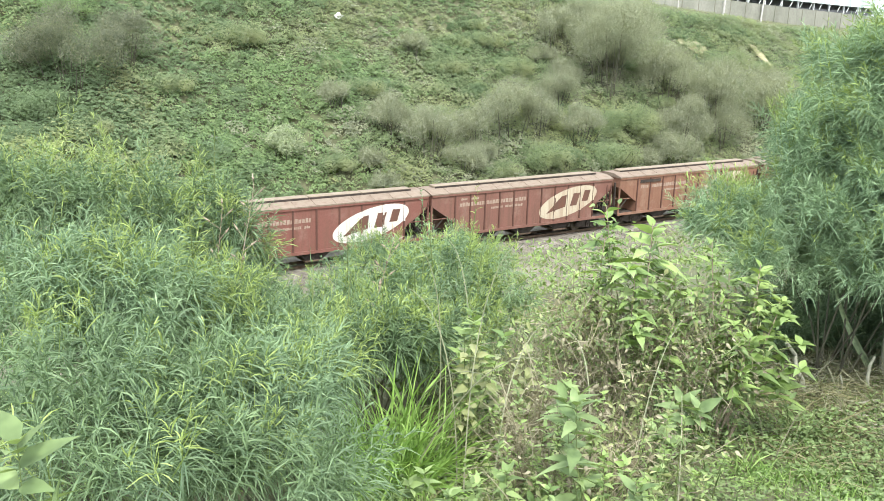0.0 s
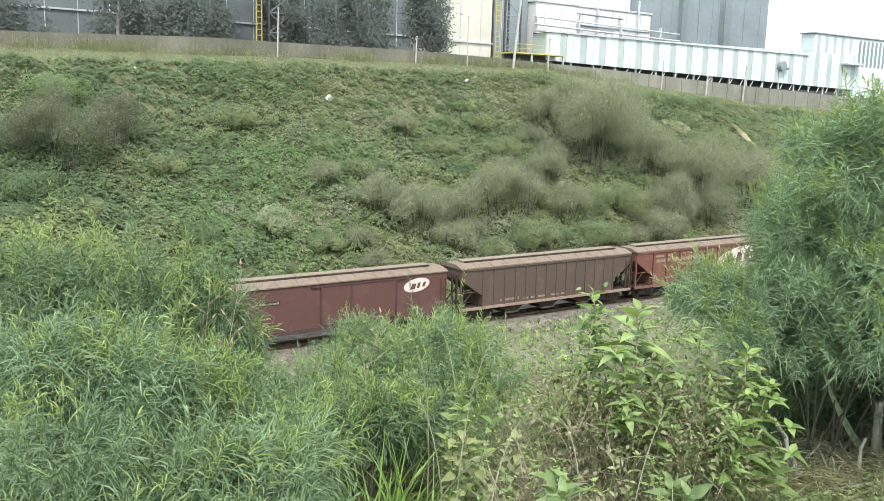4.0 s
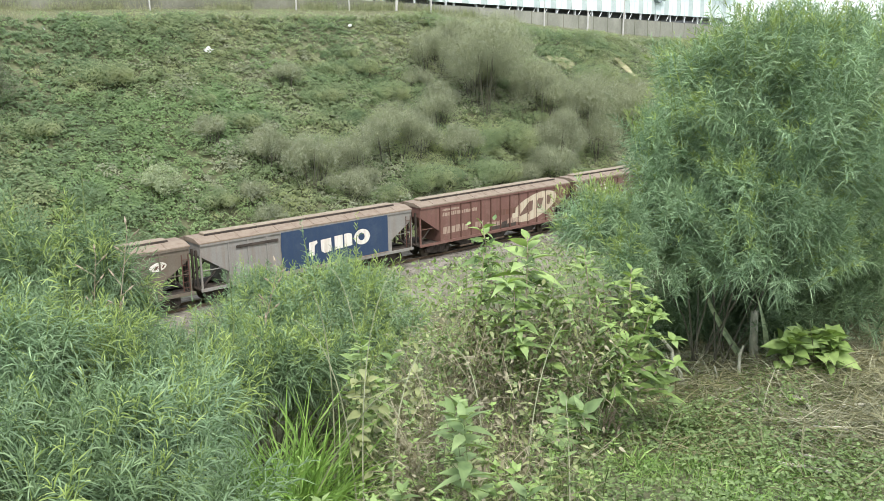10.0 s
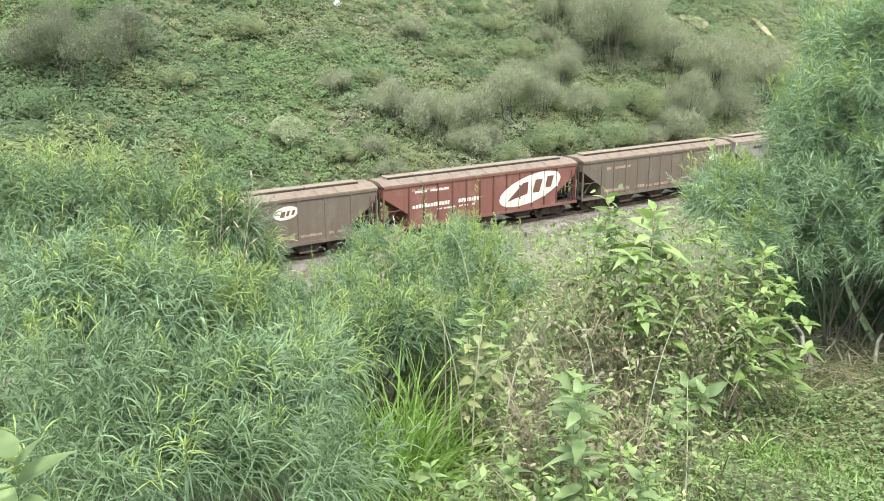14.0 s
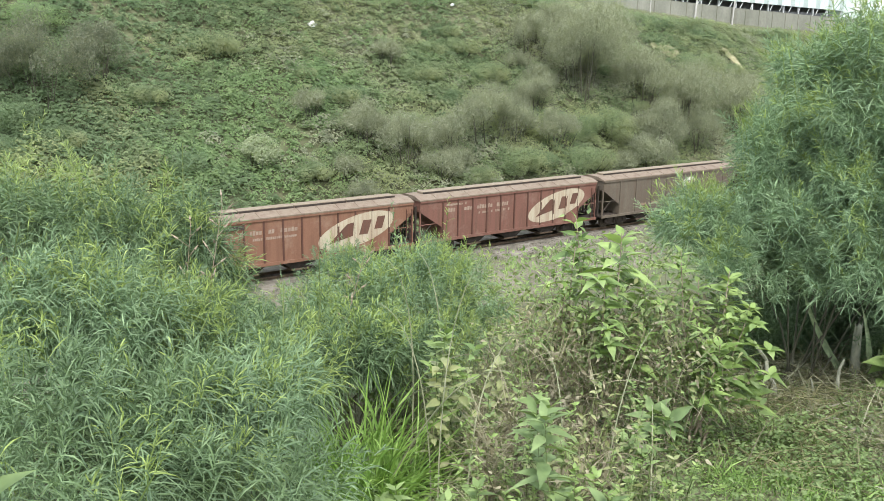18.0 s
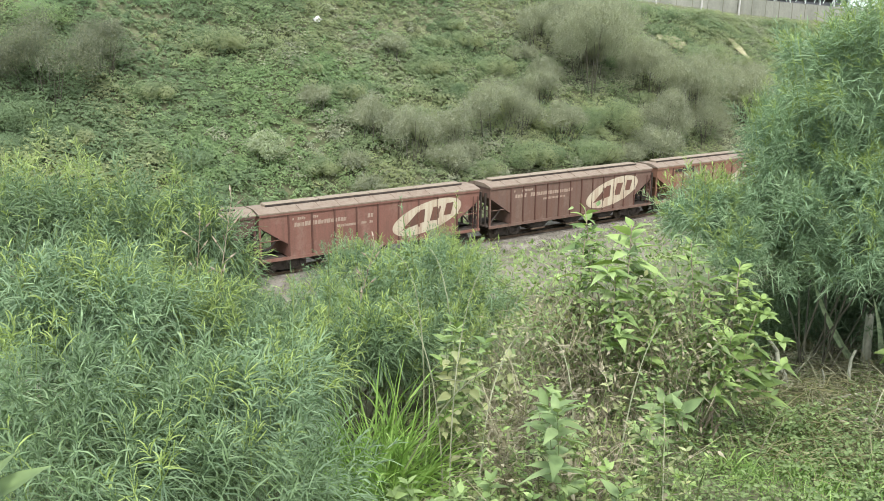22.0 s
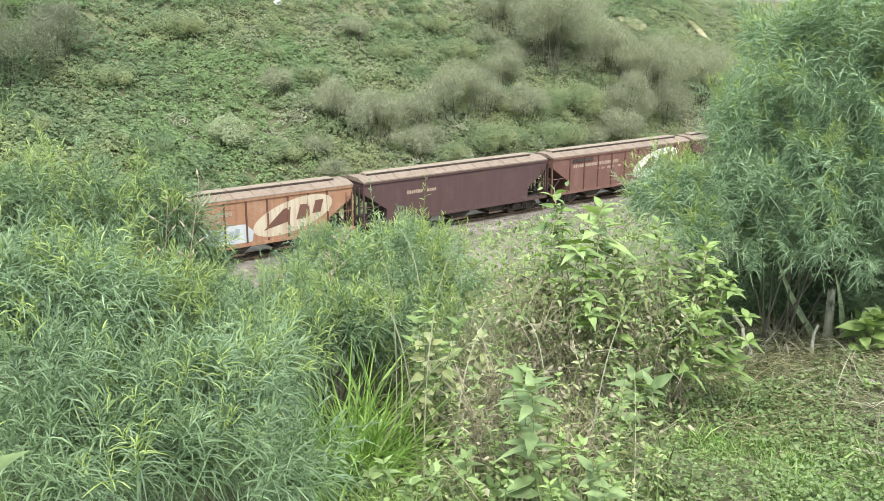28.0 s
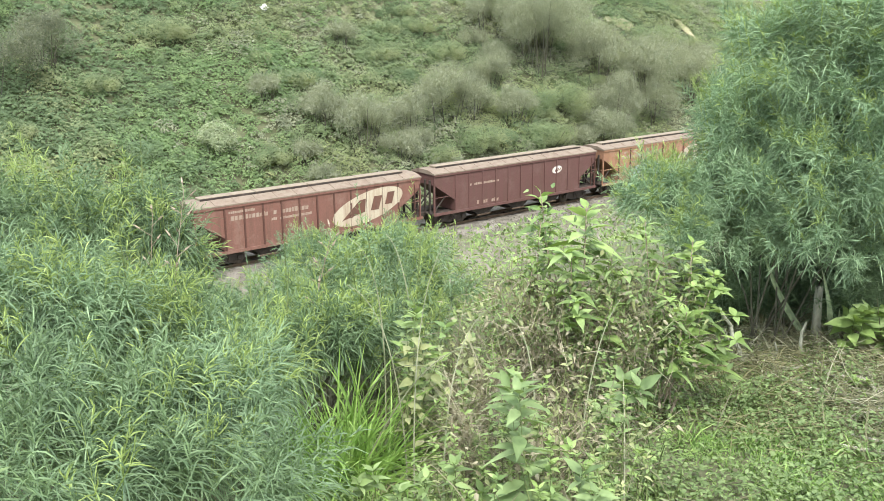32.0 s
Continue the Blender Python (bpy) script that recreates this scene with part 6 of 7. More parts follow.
    keep = rough_noise(x / 0.5, y / 0.5, 83) - np.clip((x - 3.5) / 0.5, 0, 0.6) > r.uniform(-0.5, 0.7, n)
    x, y = x[keep], y[keep]
    n = len(x)
    b = np.stack([x, y, terrain(x, y) + r.uniform(0.01, 0.09, n)], -1)
    d = np.stack([r.normal(0, 1, n), r.normal(0, 1, n), r.uniform(-0.1, 0.6, n)], -1)
    ln = r.uniform(0.012, 0.033, n)
    v, f = leaves(b, d, np.tile([0.0, 0, 1], (n, 1)) + 0.5 * r.standard_normal((n, 3)), ln, ln * 0.5)
    tagged(new("ground_leaves", bulk("ground_leaves", v, f, [M["soft_leaf"]])), "small green leaves close to the ground", "weeds", kind="stuff")


def dead_tangle():
    """Brown dead stems and curled leaves caught among the weeds."""
    r = np.random.default_rng(91)

    def places(n, low, high):
        x, y = along_edge(r, n * 2)
        keep = np.argsort(np.hypot(x - 2.15, y - 2.35) + r.normal(0, 0.25, 2 * n))[:n]
        x, y = x[keep], y[keep]
        return np.stack([x, y, terrain(x, y) + r.uniform(low, high, n) * (0.75 + 0.35 * rough_noise(x / 0.3, y / 0.3, 92))], -1)
    def heaps(n):
        at = np.array([(2.42, 2.66, 0.34), (2.75, 2.4, 0.4), (2.6, 2.55, 0.28), (2.72, 2.42, 0.14), (2.5, 2.6, 0.18), (2.86, 2.28, 0.26)])
        return at[r.integers(len(at), size=n)] + r.normal(0, 1, (n, 3)) * np.array([0.1, 0.1, 0.1])
    n = 5100
    v, f = ribbons(np.concatenate([places(n - 1300, 0.02, 0.5), heaps(1300)]), r.standard_normal((n, 3)) + np.array([0, 0, 0.45]), r.uniform(0.05, 0.26, n), r.uniform(0.0016, 0.0036, n), r.uniform(-0.4, 0.6, n), 3, r, 0.3, True)
    tagged(new("dead_stems", bulk("dead_stems", v, f, [M["dead"]])), "tangle of dry brown stems among the weeds", "dead stems", kind="stuff")
    n = 4700
    ln = r.uniform(0.012, 0.036, n)
    v, f = leaves(np.concatenate([places(n - 1300, 0.05, 0.52), heaps(1300)]), r.standard_normal((n, 3)), r.standard_normal((n, 3)), ln, ln * 0.5, 0.4)
    tagged(new("dead_leaves", bulk("dead_leaves", v, f, [M["dead"]])), "curled brown dead leaves among the weeds", "dead leaves", kind="stuff")
    n = 3000
    ln = r.uniform(0.015, 0.042, n)
    v, f = leaves(heaps(n), r.standard_normal((n, 3)) + np.array([0, 0, 0.3]), r.standard_normal((n, 3)) * 0.5 + np.array([0, 0, 1.0]), ln, ln * 0.45, 0.3)
    tagged(new("tangled_leaves", bulk("tangled_leaves", v, f, [M["pale_broad"], M["broad"], M["soft_leaf"]], np.repeat(r.integers(3, size=n), len(f) // n))), "small pale green leaves tangled among the dead stems", "weeds", kind="stuff")


def slope_cover():
    """Rough weeds down the near slope."""
    r = np.random.default_rng(95)
    n = 90000
    y = 3.2 + 32 * r.random(n) ** 1.5
    x = y * np.tan(np.radians(r.uniform(2, 62, n)))
    hills = np.clip(0.4 + 0.5 * rough_noise(x / 1.2, y / 1.2, 33), 0.05, 2)
    z = terrain(x, y) + hills * 0.55 * (1 - 0.8 * r.random(n) ** 2)
    nor = np.stack([r.normal(0, 0.7, n), r.normal(-0.3, 0.7, n), r.normal(0.8, 0.5, n)], -1)
    v, f = flakes(np.stack([x, y, z], -1), nor, r.uniform(0.012, 0.034, n) * np.interp(y, [3, 12, 36], [0.7, 1.5, 4.0]), r)
    kind = (rough_noise(x / 3, y / 3, 35) > 0.1).astype(int)
    tagged(new("slope_weeds", bulk("slope_weeds", v, f, [M["broad"], M["bank"]], kind)), "rough green weeds down the near slope", "weeds", kind="stuff")


def path_weeds():
    """Sparse grass and weeds creeping over the gravel track."""
    r = np.random.default_rng(97)
    n = 60000
    x, y = r.uniform(8, 60, n), 34 + 10.8 * r.random(n) ** 0.8
    keep = rough_noise(x / 1.6, y / 1.2, 39) + np.interp(y, [34, 42.5, 44.8], [1.5, 0.8, -0.8]) > r.uniform(-0.3, 0.5, n)
    x, y = x[keep], y[keep]
    n = len(x)
    b = np.stack([x, y, np.interp(y, [34, 36.5, 43.4, 44.4, 45.0], [BED - 0.4, BED, BED + 0.03, RAIL - 0.23, RAIL - 0.2])], -1)
    d = np.concatenate([r.normal(0, 0.7, (n, 2)), np.ones((n, 1))], 1)
    v, f = ribbons(b, d, r.uniform(0.12, 0.5, n), r.uniform(0.02, 0.05, n), r.uniform(0.1, 0.7, n), 1, r)
    tagged(new("path_weeds", bulk("path_weeds", v, f, [M["berm"], M["broad"]], r.integers(2, size=n))), "sparse weeds and dry grass on the gravel track", "weeds", kind="stuff")


path_weeds()
grass_cover()
dead_tangle()
slope_cover()


def strap_leaf(label, base, tip, width, bow, seed):
    """A long strap-like leaf, folded along its middle, that stands up stiffly and bows towards its tip."""
    r = np.random.default_rng(seed)
    base, tip = Vector(base), Vector(tip)
    along = tip - base
    side = along.cross(Vector((-0.86, -0.5, 0.1))).normalized()
    back = along.cross(side).normalized()
    bm = bmesh.new()
    rows = []
    for k in range(13):
        u = k / 12
        c = along * u + side * bow * 4 * u * (1 - u) + Vector((0, 0, -0.02 if k == 0 else 0))
        w = width * (0.85 + 0.25 * u) * (1 - u ** 1.5) * (1 + 0.06 * r.normal()) + 0.001
        rows.append([bm.verts.new(c - side * w - back * w * 0.35), bm.verts.new(c), bm.verts.new(c + side * w - back * w * 0.35)])
    for a, b in zip(rows[:-1], rows[1:]):
        for q in (0, 1):
            bm.faces.new((a[q], a[q + 1], b[q + 1], b[q]))
    ob = new("strap_leaf", mesh_of("strap_leaf", bm, M["strap"]))
    ob.matrix_basis = Matrix.Translation(base)
    tagged(ob, label, "leaf", "strap leaves under the shrub")


strap_leaf("long grey-green upright strap leaf under the shrub", on_ground(4.4, 2.42), (4.02, 2.5, 0.4), 0.02, -0.025, 1)
strap_leaf("grey-green upright strap leaf beside the stump", on_ground(4.44, 2.3), (4.30, 2.32, 0.28), 0.016, 0.015, 2)
strap_leaf("short dry strap leaf beside the stump", on_ground(4.4, 2.26), (4.38, 2.24, 0.06), 0.014, 0.01, 3)


def dead_stump(label, base, height, radius, seed):
    """The split remains of a thick dead stalk, torn off at the top."""
    bm = bmesh.new()
    rings = []
    for k in range(7):
        u = k / 6
        ring = []
        for q in range(12):
            a = q * math.pi / 6
            torn = 1 + (0.22 * noise.noise(Vector((math.cos(a) * 2, math.sin(a) * 2, seed))) if k == 6 else 0)
            w = radius * (1.1 - 0.35 * u) * (1 + 0.22 * noise.noise(Vector((math.cos(a) * 3, math.sin(a) * 3, u * 2 + seed))))
            ring.append(bm.verts.new((w * math.cos(a) - 0.03 * u, 0.6 * w * math.sin(a), -0.03 + (height + 0.03) * u * torn)))
        rings.append(ring)
    for a, b in zip(rings[:-1], rings[1:]):
        for q in range(12):
            bm.faces.new((a[q], a[(q + 1) % 12], b[(q + 1) % 12], b[q]))
    bm.faces.new(rings[-1])
    ob = new("dead_stump", mesh_of("dead_stump", bm, M["dry_grey"]))
    ob.matrix_basis = Matrix.Translation(base)
    tagged(ob, label, "stump")


dead_stump("split grey stump of a dead stalk under the shrub", on_ground(4.4, 2.36), 0.3, 0.036, 3)


def twisted_stem(label, pts, radius):
    """A pale dead stem that bends on its way up."""
    pts = [Vector((*p[:2], float(terrain(*p[:2])) + p[2])) for p in pts]
    tagged(new("dry_stalk", mesh_of("dry_stalk", tube(pts, [radius * (1 - 0.1 * k) for k in range(len(pts))], 7), M["dry_grey"])), label, "stalk", "dry stalks under the shrub")


twisted_stem("pale twisted dead stem beside the leafy shrub", [(3.88, 2.47, -0.03), (3.87, 2.49, 0.07), (3.82, 2.5, 0.14), (3.83, 2.52, 0.2), (3.76, 2.53, 0.28)], 0.014)
twisted_stem("short grey dead stem on the ledge", [(4.1, 2.27, -0.02), (4.1, 2.28, 0.07), (4.12, 2.29, 0.13), (4.17, 2.3, 0.16)], 0.01)
twisted_stem("thin pale dead stem on the ledge", [(4.0, 2.35, -0.02), (4.0, 2.35, 0.05), (3.99, 2.36, 0.1)], 0.006)


def arching_stem(label, pts, radius):
    """A long thin stalk that bends over among the shrubs."""
    pts = [Vector(p) for p in pts]
    pts[0].z = min(pts[0].z, float(terrain(pts[0].x, pts[0].y)) - 0.02)
    us = [k / 12 for k in range(13)]
    bm = tube([pts[0] * (1 - u) ** 2 + pts[1] * 2 * u * (1 - u) + pts[2] * u * u for u in us], [radius * (1 - 0.7 * u) for u in us], 5)
    tagged(new("weed_stalk", mesh_of("weed_stalk", bm, M["pale_stem"])), label, "stalk", "long stalks among the weeds")


arching_stem("long pale green stalk bent over among the weeds", [(1.85, 2.81, 0.27), (1.91, 2.81, 0.67), (1.78, 2.91, 0.73)], 0.0035)
arching_stem("long pale green stalk bent over among the weeds", [(1.71, 2.4, 0.31), (1.83, 2.59, 0.62), (2.05, 2.61, 0.76)], 0.0035)
arching_stem("long pale green stalk bent over among the weeds", [(1.76, 3.05, 0.41), (1.75, 2.69, 0.42), (1.7, 2.19, 0.41)], 0.0035)
arching_stem("long pale green stalk bent over among the weeds", [(1.64, 2.72, 0.34), (1.78, 2.44, 0.48), (1.89, 2.21, 0.46)], 0.0035)
arching_stem("long pale green stalk bent over among the weeds", [(1.77, 2.53, 0.38), (1.79, 2.58, 0.54), (1.69, 2.8, 0.59)], 0.0035)
arching_stem("long pale green stalk bent over among the weeds", [(1.55, 2.01, 0.38), (1.71, 2.27, 0.57), (1.96, 2.22, 0.61)], 0.0035)
arching_stem("long pale green stalk bent over among the weeds", [(2.0, 1.87, 0.32), (2.14, 1.98, 0.49), (2.41, 2.05, 0.58)], 0.0035)
arching_stem("thin reddish-brown stalk bent over among the weeds", [(1.98, 2.05, 0.33), (2.11, 2.14, 0.44), (2.11, 2.32, 0.49)], 0.004)
arching_stem("long pale green stalk bent over among the weeds", [(1.97, 2.7, 0.48), (2.04, 2.84, 0.64), (2.01, 3.0, 0.7)], 0.0035)
arching_stem("thin reddish-brown stalk bent over among the weeds", [(1.97, 1.62, 0.18), (2.09, 1.73, 0.27), (2.27, 1.91, 0.36)], 0.004)


def seed_stalk(label, base, tip, seed):
    """A leafless stalk with small dry seed heads along its upper half."""
    r = np.random.default_rng(seed)
    base, tip = Vector(base), Vector(tip)
    base.z = float(terrain(base.x, base.y)) - 0.02
    plant = thing("seed_stalk", label, "stalk", Matrix.Translation(base), group="dry seed stalks among the shrubs")
    us = [k / 9 for k in range(10)]
    line = [(tip - base) * u + Vector((0.03 * math.sin(u * 7), 0.02 * math.sin(u * 5), 0)) for u in us]
    part("stem", tube(line, [0.004 * (1 - 0.7 * u) for u in us], 5), M["dry_twig"], plant)
    for k in range(12):
        u = 0.62 + 0.38 * k / 11
        p = (tip - base) * u + Vector((0.03 * math.sin(u * 7), 0.02 * math.sin(u * 5), 0))
        a = k * 2.4
        end = p + Vector((math.cos(a), math.sin(a), 0.8)) * r.uniform(0.025, 0.055)
        head = stems_mesh([(p, end, 0.0012, 0.001), (end, end + (end - p) * 0.6, 0.005, 0.0015)])
        part("seed_head", head, M["dry_twig"], plant, "small buff seed head")


seed_stalk("thin dry stalk with buff seed heads beside the feathery shrub", (1.28, 3.55, 0.0), (1.34, 3.55, 0.88), 1)
seed_stalk("thin dry stalk with buff seed heads beside the feathery shrub", (1.25, 3.58, 0.0), (1.2, 3.55, 0.8), 2)
seed_stalk("thin dry stalk with buff seed heads beside the feathery shrub", (1.9, 3.5, 0.0), (1.98, 3.45, 0.62), 3)


def fallen_branch(label, pts, radius):
    bm = tube([Vector((*p, float(terrain(*p)) + 0.03)) for p in pts], [radius * (1 - 0.12 * k) for k in range(len(pts))], 7)
    tagged(new("fallen_branch", mesh_of("fallen_branch", bm, M["bleached"])), label, "branch", "fallen branches on the ledge")


fallen_branch("pale bent dead branch lying in the grass", [(3.78, 2.16), (3.82, 2.1), (3.76, 2.04), (3.84, 1.95), (3.8, 1.86)], 0.012)
fallen_branch("grey dead branch lying on the soil", [(3.95, 2.05), (4.0, 1.9), (3.9, 1.75)], 0.012)
fallen_branch("grey dead branch lying on the soil", [(3.6, 1.75), (3.75, 1.68), (3.8, 1.55)], 0.01)
fallen_branch("thin bleached twig lying in the straw", [(3.68, 2.06), (3.8, 1.98), (3.95, 1.93), (4.1, 1.86)], 0.006)
fallen_branch("thin bleached twig lying in the straw", [(3.9, 2.2), (4.05, 2.12), (4.22, 2.1)], 0.007)
fallen_branch("thin bleached twig lying in the straw", [(3.45, 1.66), (3.5, 1.5), (3.48, 1.4)], 0.007)
fallen_branch("short bleached stick lying in the grass", [(3.3, 1.62), (3.36, 1.5), (3.37, 1.42)], 0.009)
fallen_branch("short bleached stick lying in the grass", [(4.0, 1.72), (4.12, 1.6), (4.15, 1.5)], 0.009)



# ---- boundary wall and works yard on top of the far bank ----
def wall_top(x):
    return float(np.interp(x, [-40, 13, 27, 38, 48, 58, 75, 84, 95, 107, 118, 126, 230], [6.0, 6.4, 6.9, 6.9, 7.0, 6.8, 6.35, 6.0, 5.55, 5.1, 4.75, 4.5, 2.4]))


def boundary_wall():
    """Concrete panels slotted between posts, following the fall of the bank."""
    w = thing("wall_boundary", "stained precast concrete boundary wall", "wall", kind="structure")
    x = -40.0
    while x < 230:
        z = float(terrain(x + 1.5, WALL)) - 0.5
        bm = prism(bmesh.new(), [(x + 0.07, z), (x + 2.93, z), (x + 2.93, wall_top(x + 2.9)), (x + 0.07, wall_top(x))], "y", WALL - 0.06, WALL + 0.06)
        part("wall_panel", bm, M["concrete" if x < 63 else "wall_pale"], w)
        part("wall_post", boxes((x - 0.07, WALL - 0.085, z, x + 0.07, WALL + 0.085, wall_top(x) + 0.05), bevel=0.02), M["concrete"], w)
        x += 3.0


boundary_wall()


def utility_pole(label, x, y, height, lean=0.0, r=0.12):
    z = float(terrain(x, y))
    pale = M["pale_concrete"]
    p = thing("utility_pole", label, "pole", Matrix.Translation((x, y, z)) @ Euler((0, lean, 0)).to_matrix().to_4x4(), group="poles along the wall")
    part("shaft", rods(((0, 0, -0.5), (0, 0, height), r, r * 0.7), sides=10), pale, p)
    part("cap", boxes((-r, -r, height, r, r, height + 0.12), bevel=0.02), pale, p)


utility_pole("pale concrete utility pole before the wall", 61.0, 77.2, 8.5, 0.1, 0.16)
utility_pole("thin grey pole before the wall", 54.9, 77.3, 5.0, 0.0, 0.07)
utility_pole("short concrete pole before the wall", 66.0, 77.3, 3.6, 0.05, 0.12)
utility_pole("thin pale pole before the wall", 100.5, 77.3, 4.6, 0.06, 0.11)
utility_pole("thin pale pole before the wall", 84.6, 77.3, 3.4, 0.04, 0.08)
utility_pole("short white post before the wall", 93.0, 77.3, 2.5, 0.05, 0.14)
utility_pole("thin grey pole before the wall", 33.5, 77.3, 4.4, 0.02, 0.08)
utility_pole("short white post before the wall", 48.5, 77.3, 2.6, 0.03, 0.09)


def sheeted_shed():
    """A long raised shed clad in white and translucent grey sheets, on legs."""
    s = thing("sheeted_shed", "long raised shed clad in striped white and grey sheeting", "shed", Matrix.Translation((0, 86.0, 0)))
    x0, x1, n = 73.0, 140.0, 60
    low = lambda x: 7.45 - 0.022 * (x - x0)
    top = lambda x: 10.8 + 0.012 * (x - x0)
    step = (x1 - x0) / n
    for i in range(n):
        a, b = x0 + i * step, x0 + (i + 1) * step
        grey = i % 3 == 2
        bm = prism(bmesh.new(), [(a + 0.02, low(a)), (b - 0.02, low(b)), (b - 0.02, top(b)), (a + 0.02, top(a))], "y", -0.08 if grey else -0.12, 0.0)
        part("sheet", bm, M["tarp_grey" if grey else "tarp_white"], s, "translucent grey sheet" if grey else "white sheet")
    part("end_wall", boxes((x0 - 0.15, -0.1, 7.4, x0 - 0.03, 2.4, 10.75)), M["tarp_grey"], s)
    part("roof", prism(bmesh.new(), [(-0.3, 10.85), (-0.3, 11.0), (2.9, 11.2), (2.9, 11.05)], "x", x0 - 0.4, x0 + 54), M["steel_light"], s)
    # the taller end block with its louvres
    part("end_block", boxes((128.4, 0.02, 10.9, 140.6, 2.5, 14.4), (140.2, 0.0, 5.0, 149.2, 2.5, 14.4), bevel=0.04), M["tarp_white"], s, "white sheeted end block")
    part("end_roof", boxes((128.1, -0.2, 14.4, 149.5, 2.7, 14.6), bevel=0.03), M["tank"], s, "dark roof edge")
    for i in range(5):
        part("block_stripe", boxes((129.2 + i * 2.2, -0.03, 11.2, 129.9 + i * 2.2, 0.0, 14.2)), M["tarp_grey"], s, "translucent grey sheet")
    for i in range(7):
        part("louvre", boxes((140.8 + i * 1.2, -0.05, 9.8, 141.35 + i * 1.2, -0.02, 14.0)), M["tank"], s, "grey upright louvre")
    part("canopy", boxes((136.0, -1.2, 9.9, 141.0, -0.15, 10.25), bevel=0.03), M["steel_light"], s, "small grey canopy")
    part("doorway", boxes((143.0, -0.06, 5.8, 146.4, -0.02, 8.2)), M["wall_white"], s, "pale roller door")
    # brackets and dark beam under the floor
    part("floor_beam", boxes((x0 + 8, 0.2, 4.9, x1, 0.5, 5.5)), M["steel_dark"], s, "dark floor beam")
    for i in range(24):
        x = x0 + 9 + i * 2.4
        part("bracket", rods(((x, -0.1, low(x) - 0.9), (x + 0.9, 0.1, low(x)), 0.05)), M["steel_light"], s)
    for i in range(18):
        x = x0 + 0.5 + i * 3.9
        part("leg", boxes((x - 0.12, 0.1, 1.0, x + 0.12, 0.34, low(x) + 0.1)), M["steel_light"], s)
    # wall coloured dark to give the shade in the gap below the floor
    part("back_wall", boxes((x0, 2.4, 1.0, x1, 2.6, 10.9)), M["steel_dark"], s)
    for x, z in ((120.0, 8.9),):
        v = part("vent", rods(((x, -0.12, z), (x, -0.8, z), 0.75), sides=14), M["tank"], s, "round grey extractor vent")
        part("duct", rods(((x + 0.3, -0.6, z - 0.2), (x + 1.6, -0.5, z - 0.3), 0.2), sides=10), M["tank"], v)


def storage_tank(label, x, y, r, height, mat="tank"):
    t = thing("storage_tank", label, "tank", Matrix.Translation((x, y, 2.0)), group="tanks of the works")
    bm = bmesh.new()
    rod(bm, (0, 0, 0), (0, 0, height), r, sides=36)
    part("shell", bm, M[mat], t)
    part("roof", rods(((0, 0, height), (0, 0, height + r * 0.18), r * 1.02, 0.3), sides=36), M["steel_light"], t)
    for i in range(12):
        a = 2 * math.pi * i / 12
        part("stiffener", rods(((r * math.cos(a), r * math.sin(a), 0), (r * math.cos(a), r * math.sin(a), height), 0.07)), M[mat], t)
    part("ring", rods(((0, 0, height * 0.45), (0, 0, height * 0.45 + 0.12), r * 1.015), sides=36), M["steel_light"], t)


def works_building(label, x0, x1, y, depth, height, mat, bands=()):
    b = thing("works_building", label, "building", Matrix.Translation((x0, y, 2.0)), group="buildings of the works")
    w = x1 - x0
    part("wall", boxes((0, 0, 0, w, depth, height), bevel=0.05), M[mat], b)
    part("parapet", boxes((-0.15, -0.15, height, w + 0.15, depth + 0.15, height + 0.3), bevel=0.04), M["steel_light"], b)
    for z in bands:
        part("ledge", boxes((-0.1, -0.18, z, w + 0.1, -0.02, z + 0.16)), M["steel_light"], b)
    for i in range(int(w / 3)):
        part("cladding_joint", boxes((1.5 + i * 3, -0.05, 0.2, 1.58 + i * 3, -0.005, height - 0.2)), M["steel_light"], b)


def pipe_rack():
    p = thing("pipe_rack", "rack of pale steel pipes between the works buildings", "pipe rack")
    for z, y, r in ((9.6, 92.0, 0.14), (10.2, 92.3, 0.1), (12.4, 92.0, 0.12), (13.4, 92.2, 0.1)):
        part("pipe", rods(((76.0, y, z), (104.0, y, z - 0.5), r), sides=8), M["steel_light"], p)
    for x in (76.5, 84, 92, 100):
        part("frame_leg", boxes((x - 0.1, 92.1, 2.0, x + 0.1, 92.5, 13.6)), M["steel_light"], p)


def access_tower(label, x, y, w, height, mat="steel_dark"):
    """An open lattice tower with a caged ladder."""
    t = thing("lattice_tower", label, "tower", Matrix.Translation((x, y, 2.5)), group="towers of the works")
    for a in (0, w):
        for b in (0, w):
            part("leg", boxes((a - 0.1, b - 0.1, 0, a + 0.1, b + 0.1, height)), M[mat], t)
    for i in range(int(height / 2)):
        z = i * 2.0
        part("brace", rods(((0, 0, z), (w, 0, z + 2), 0.05), ((w, 0, z), (0, 0, z + 2), 0.05), ((0, 0, z), (w, 0, z), 0.06)), M["tank"], t)
    part("ladder", boxes((-0.9, -0.2, 0.5, -0.82, -0.12, height * 0.8), (-1.5, -0.2, 0.5, -1.42, -0.12, height * 0.8), *[(-1.5, -0.2, 0.8 + 0.6 * i, -0.82, -0.12, 0.88 + 0.6 * i) for i in range(int(height * 1.25))]), M["yellow"], t, "yellow painted ladder")


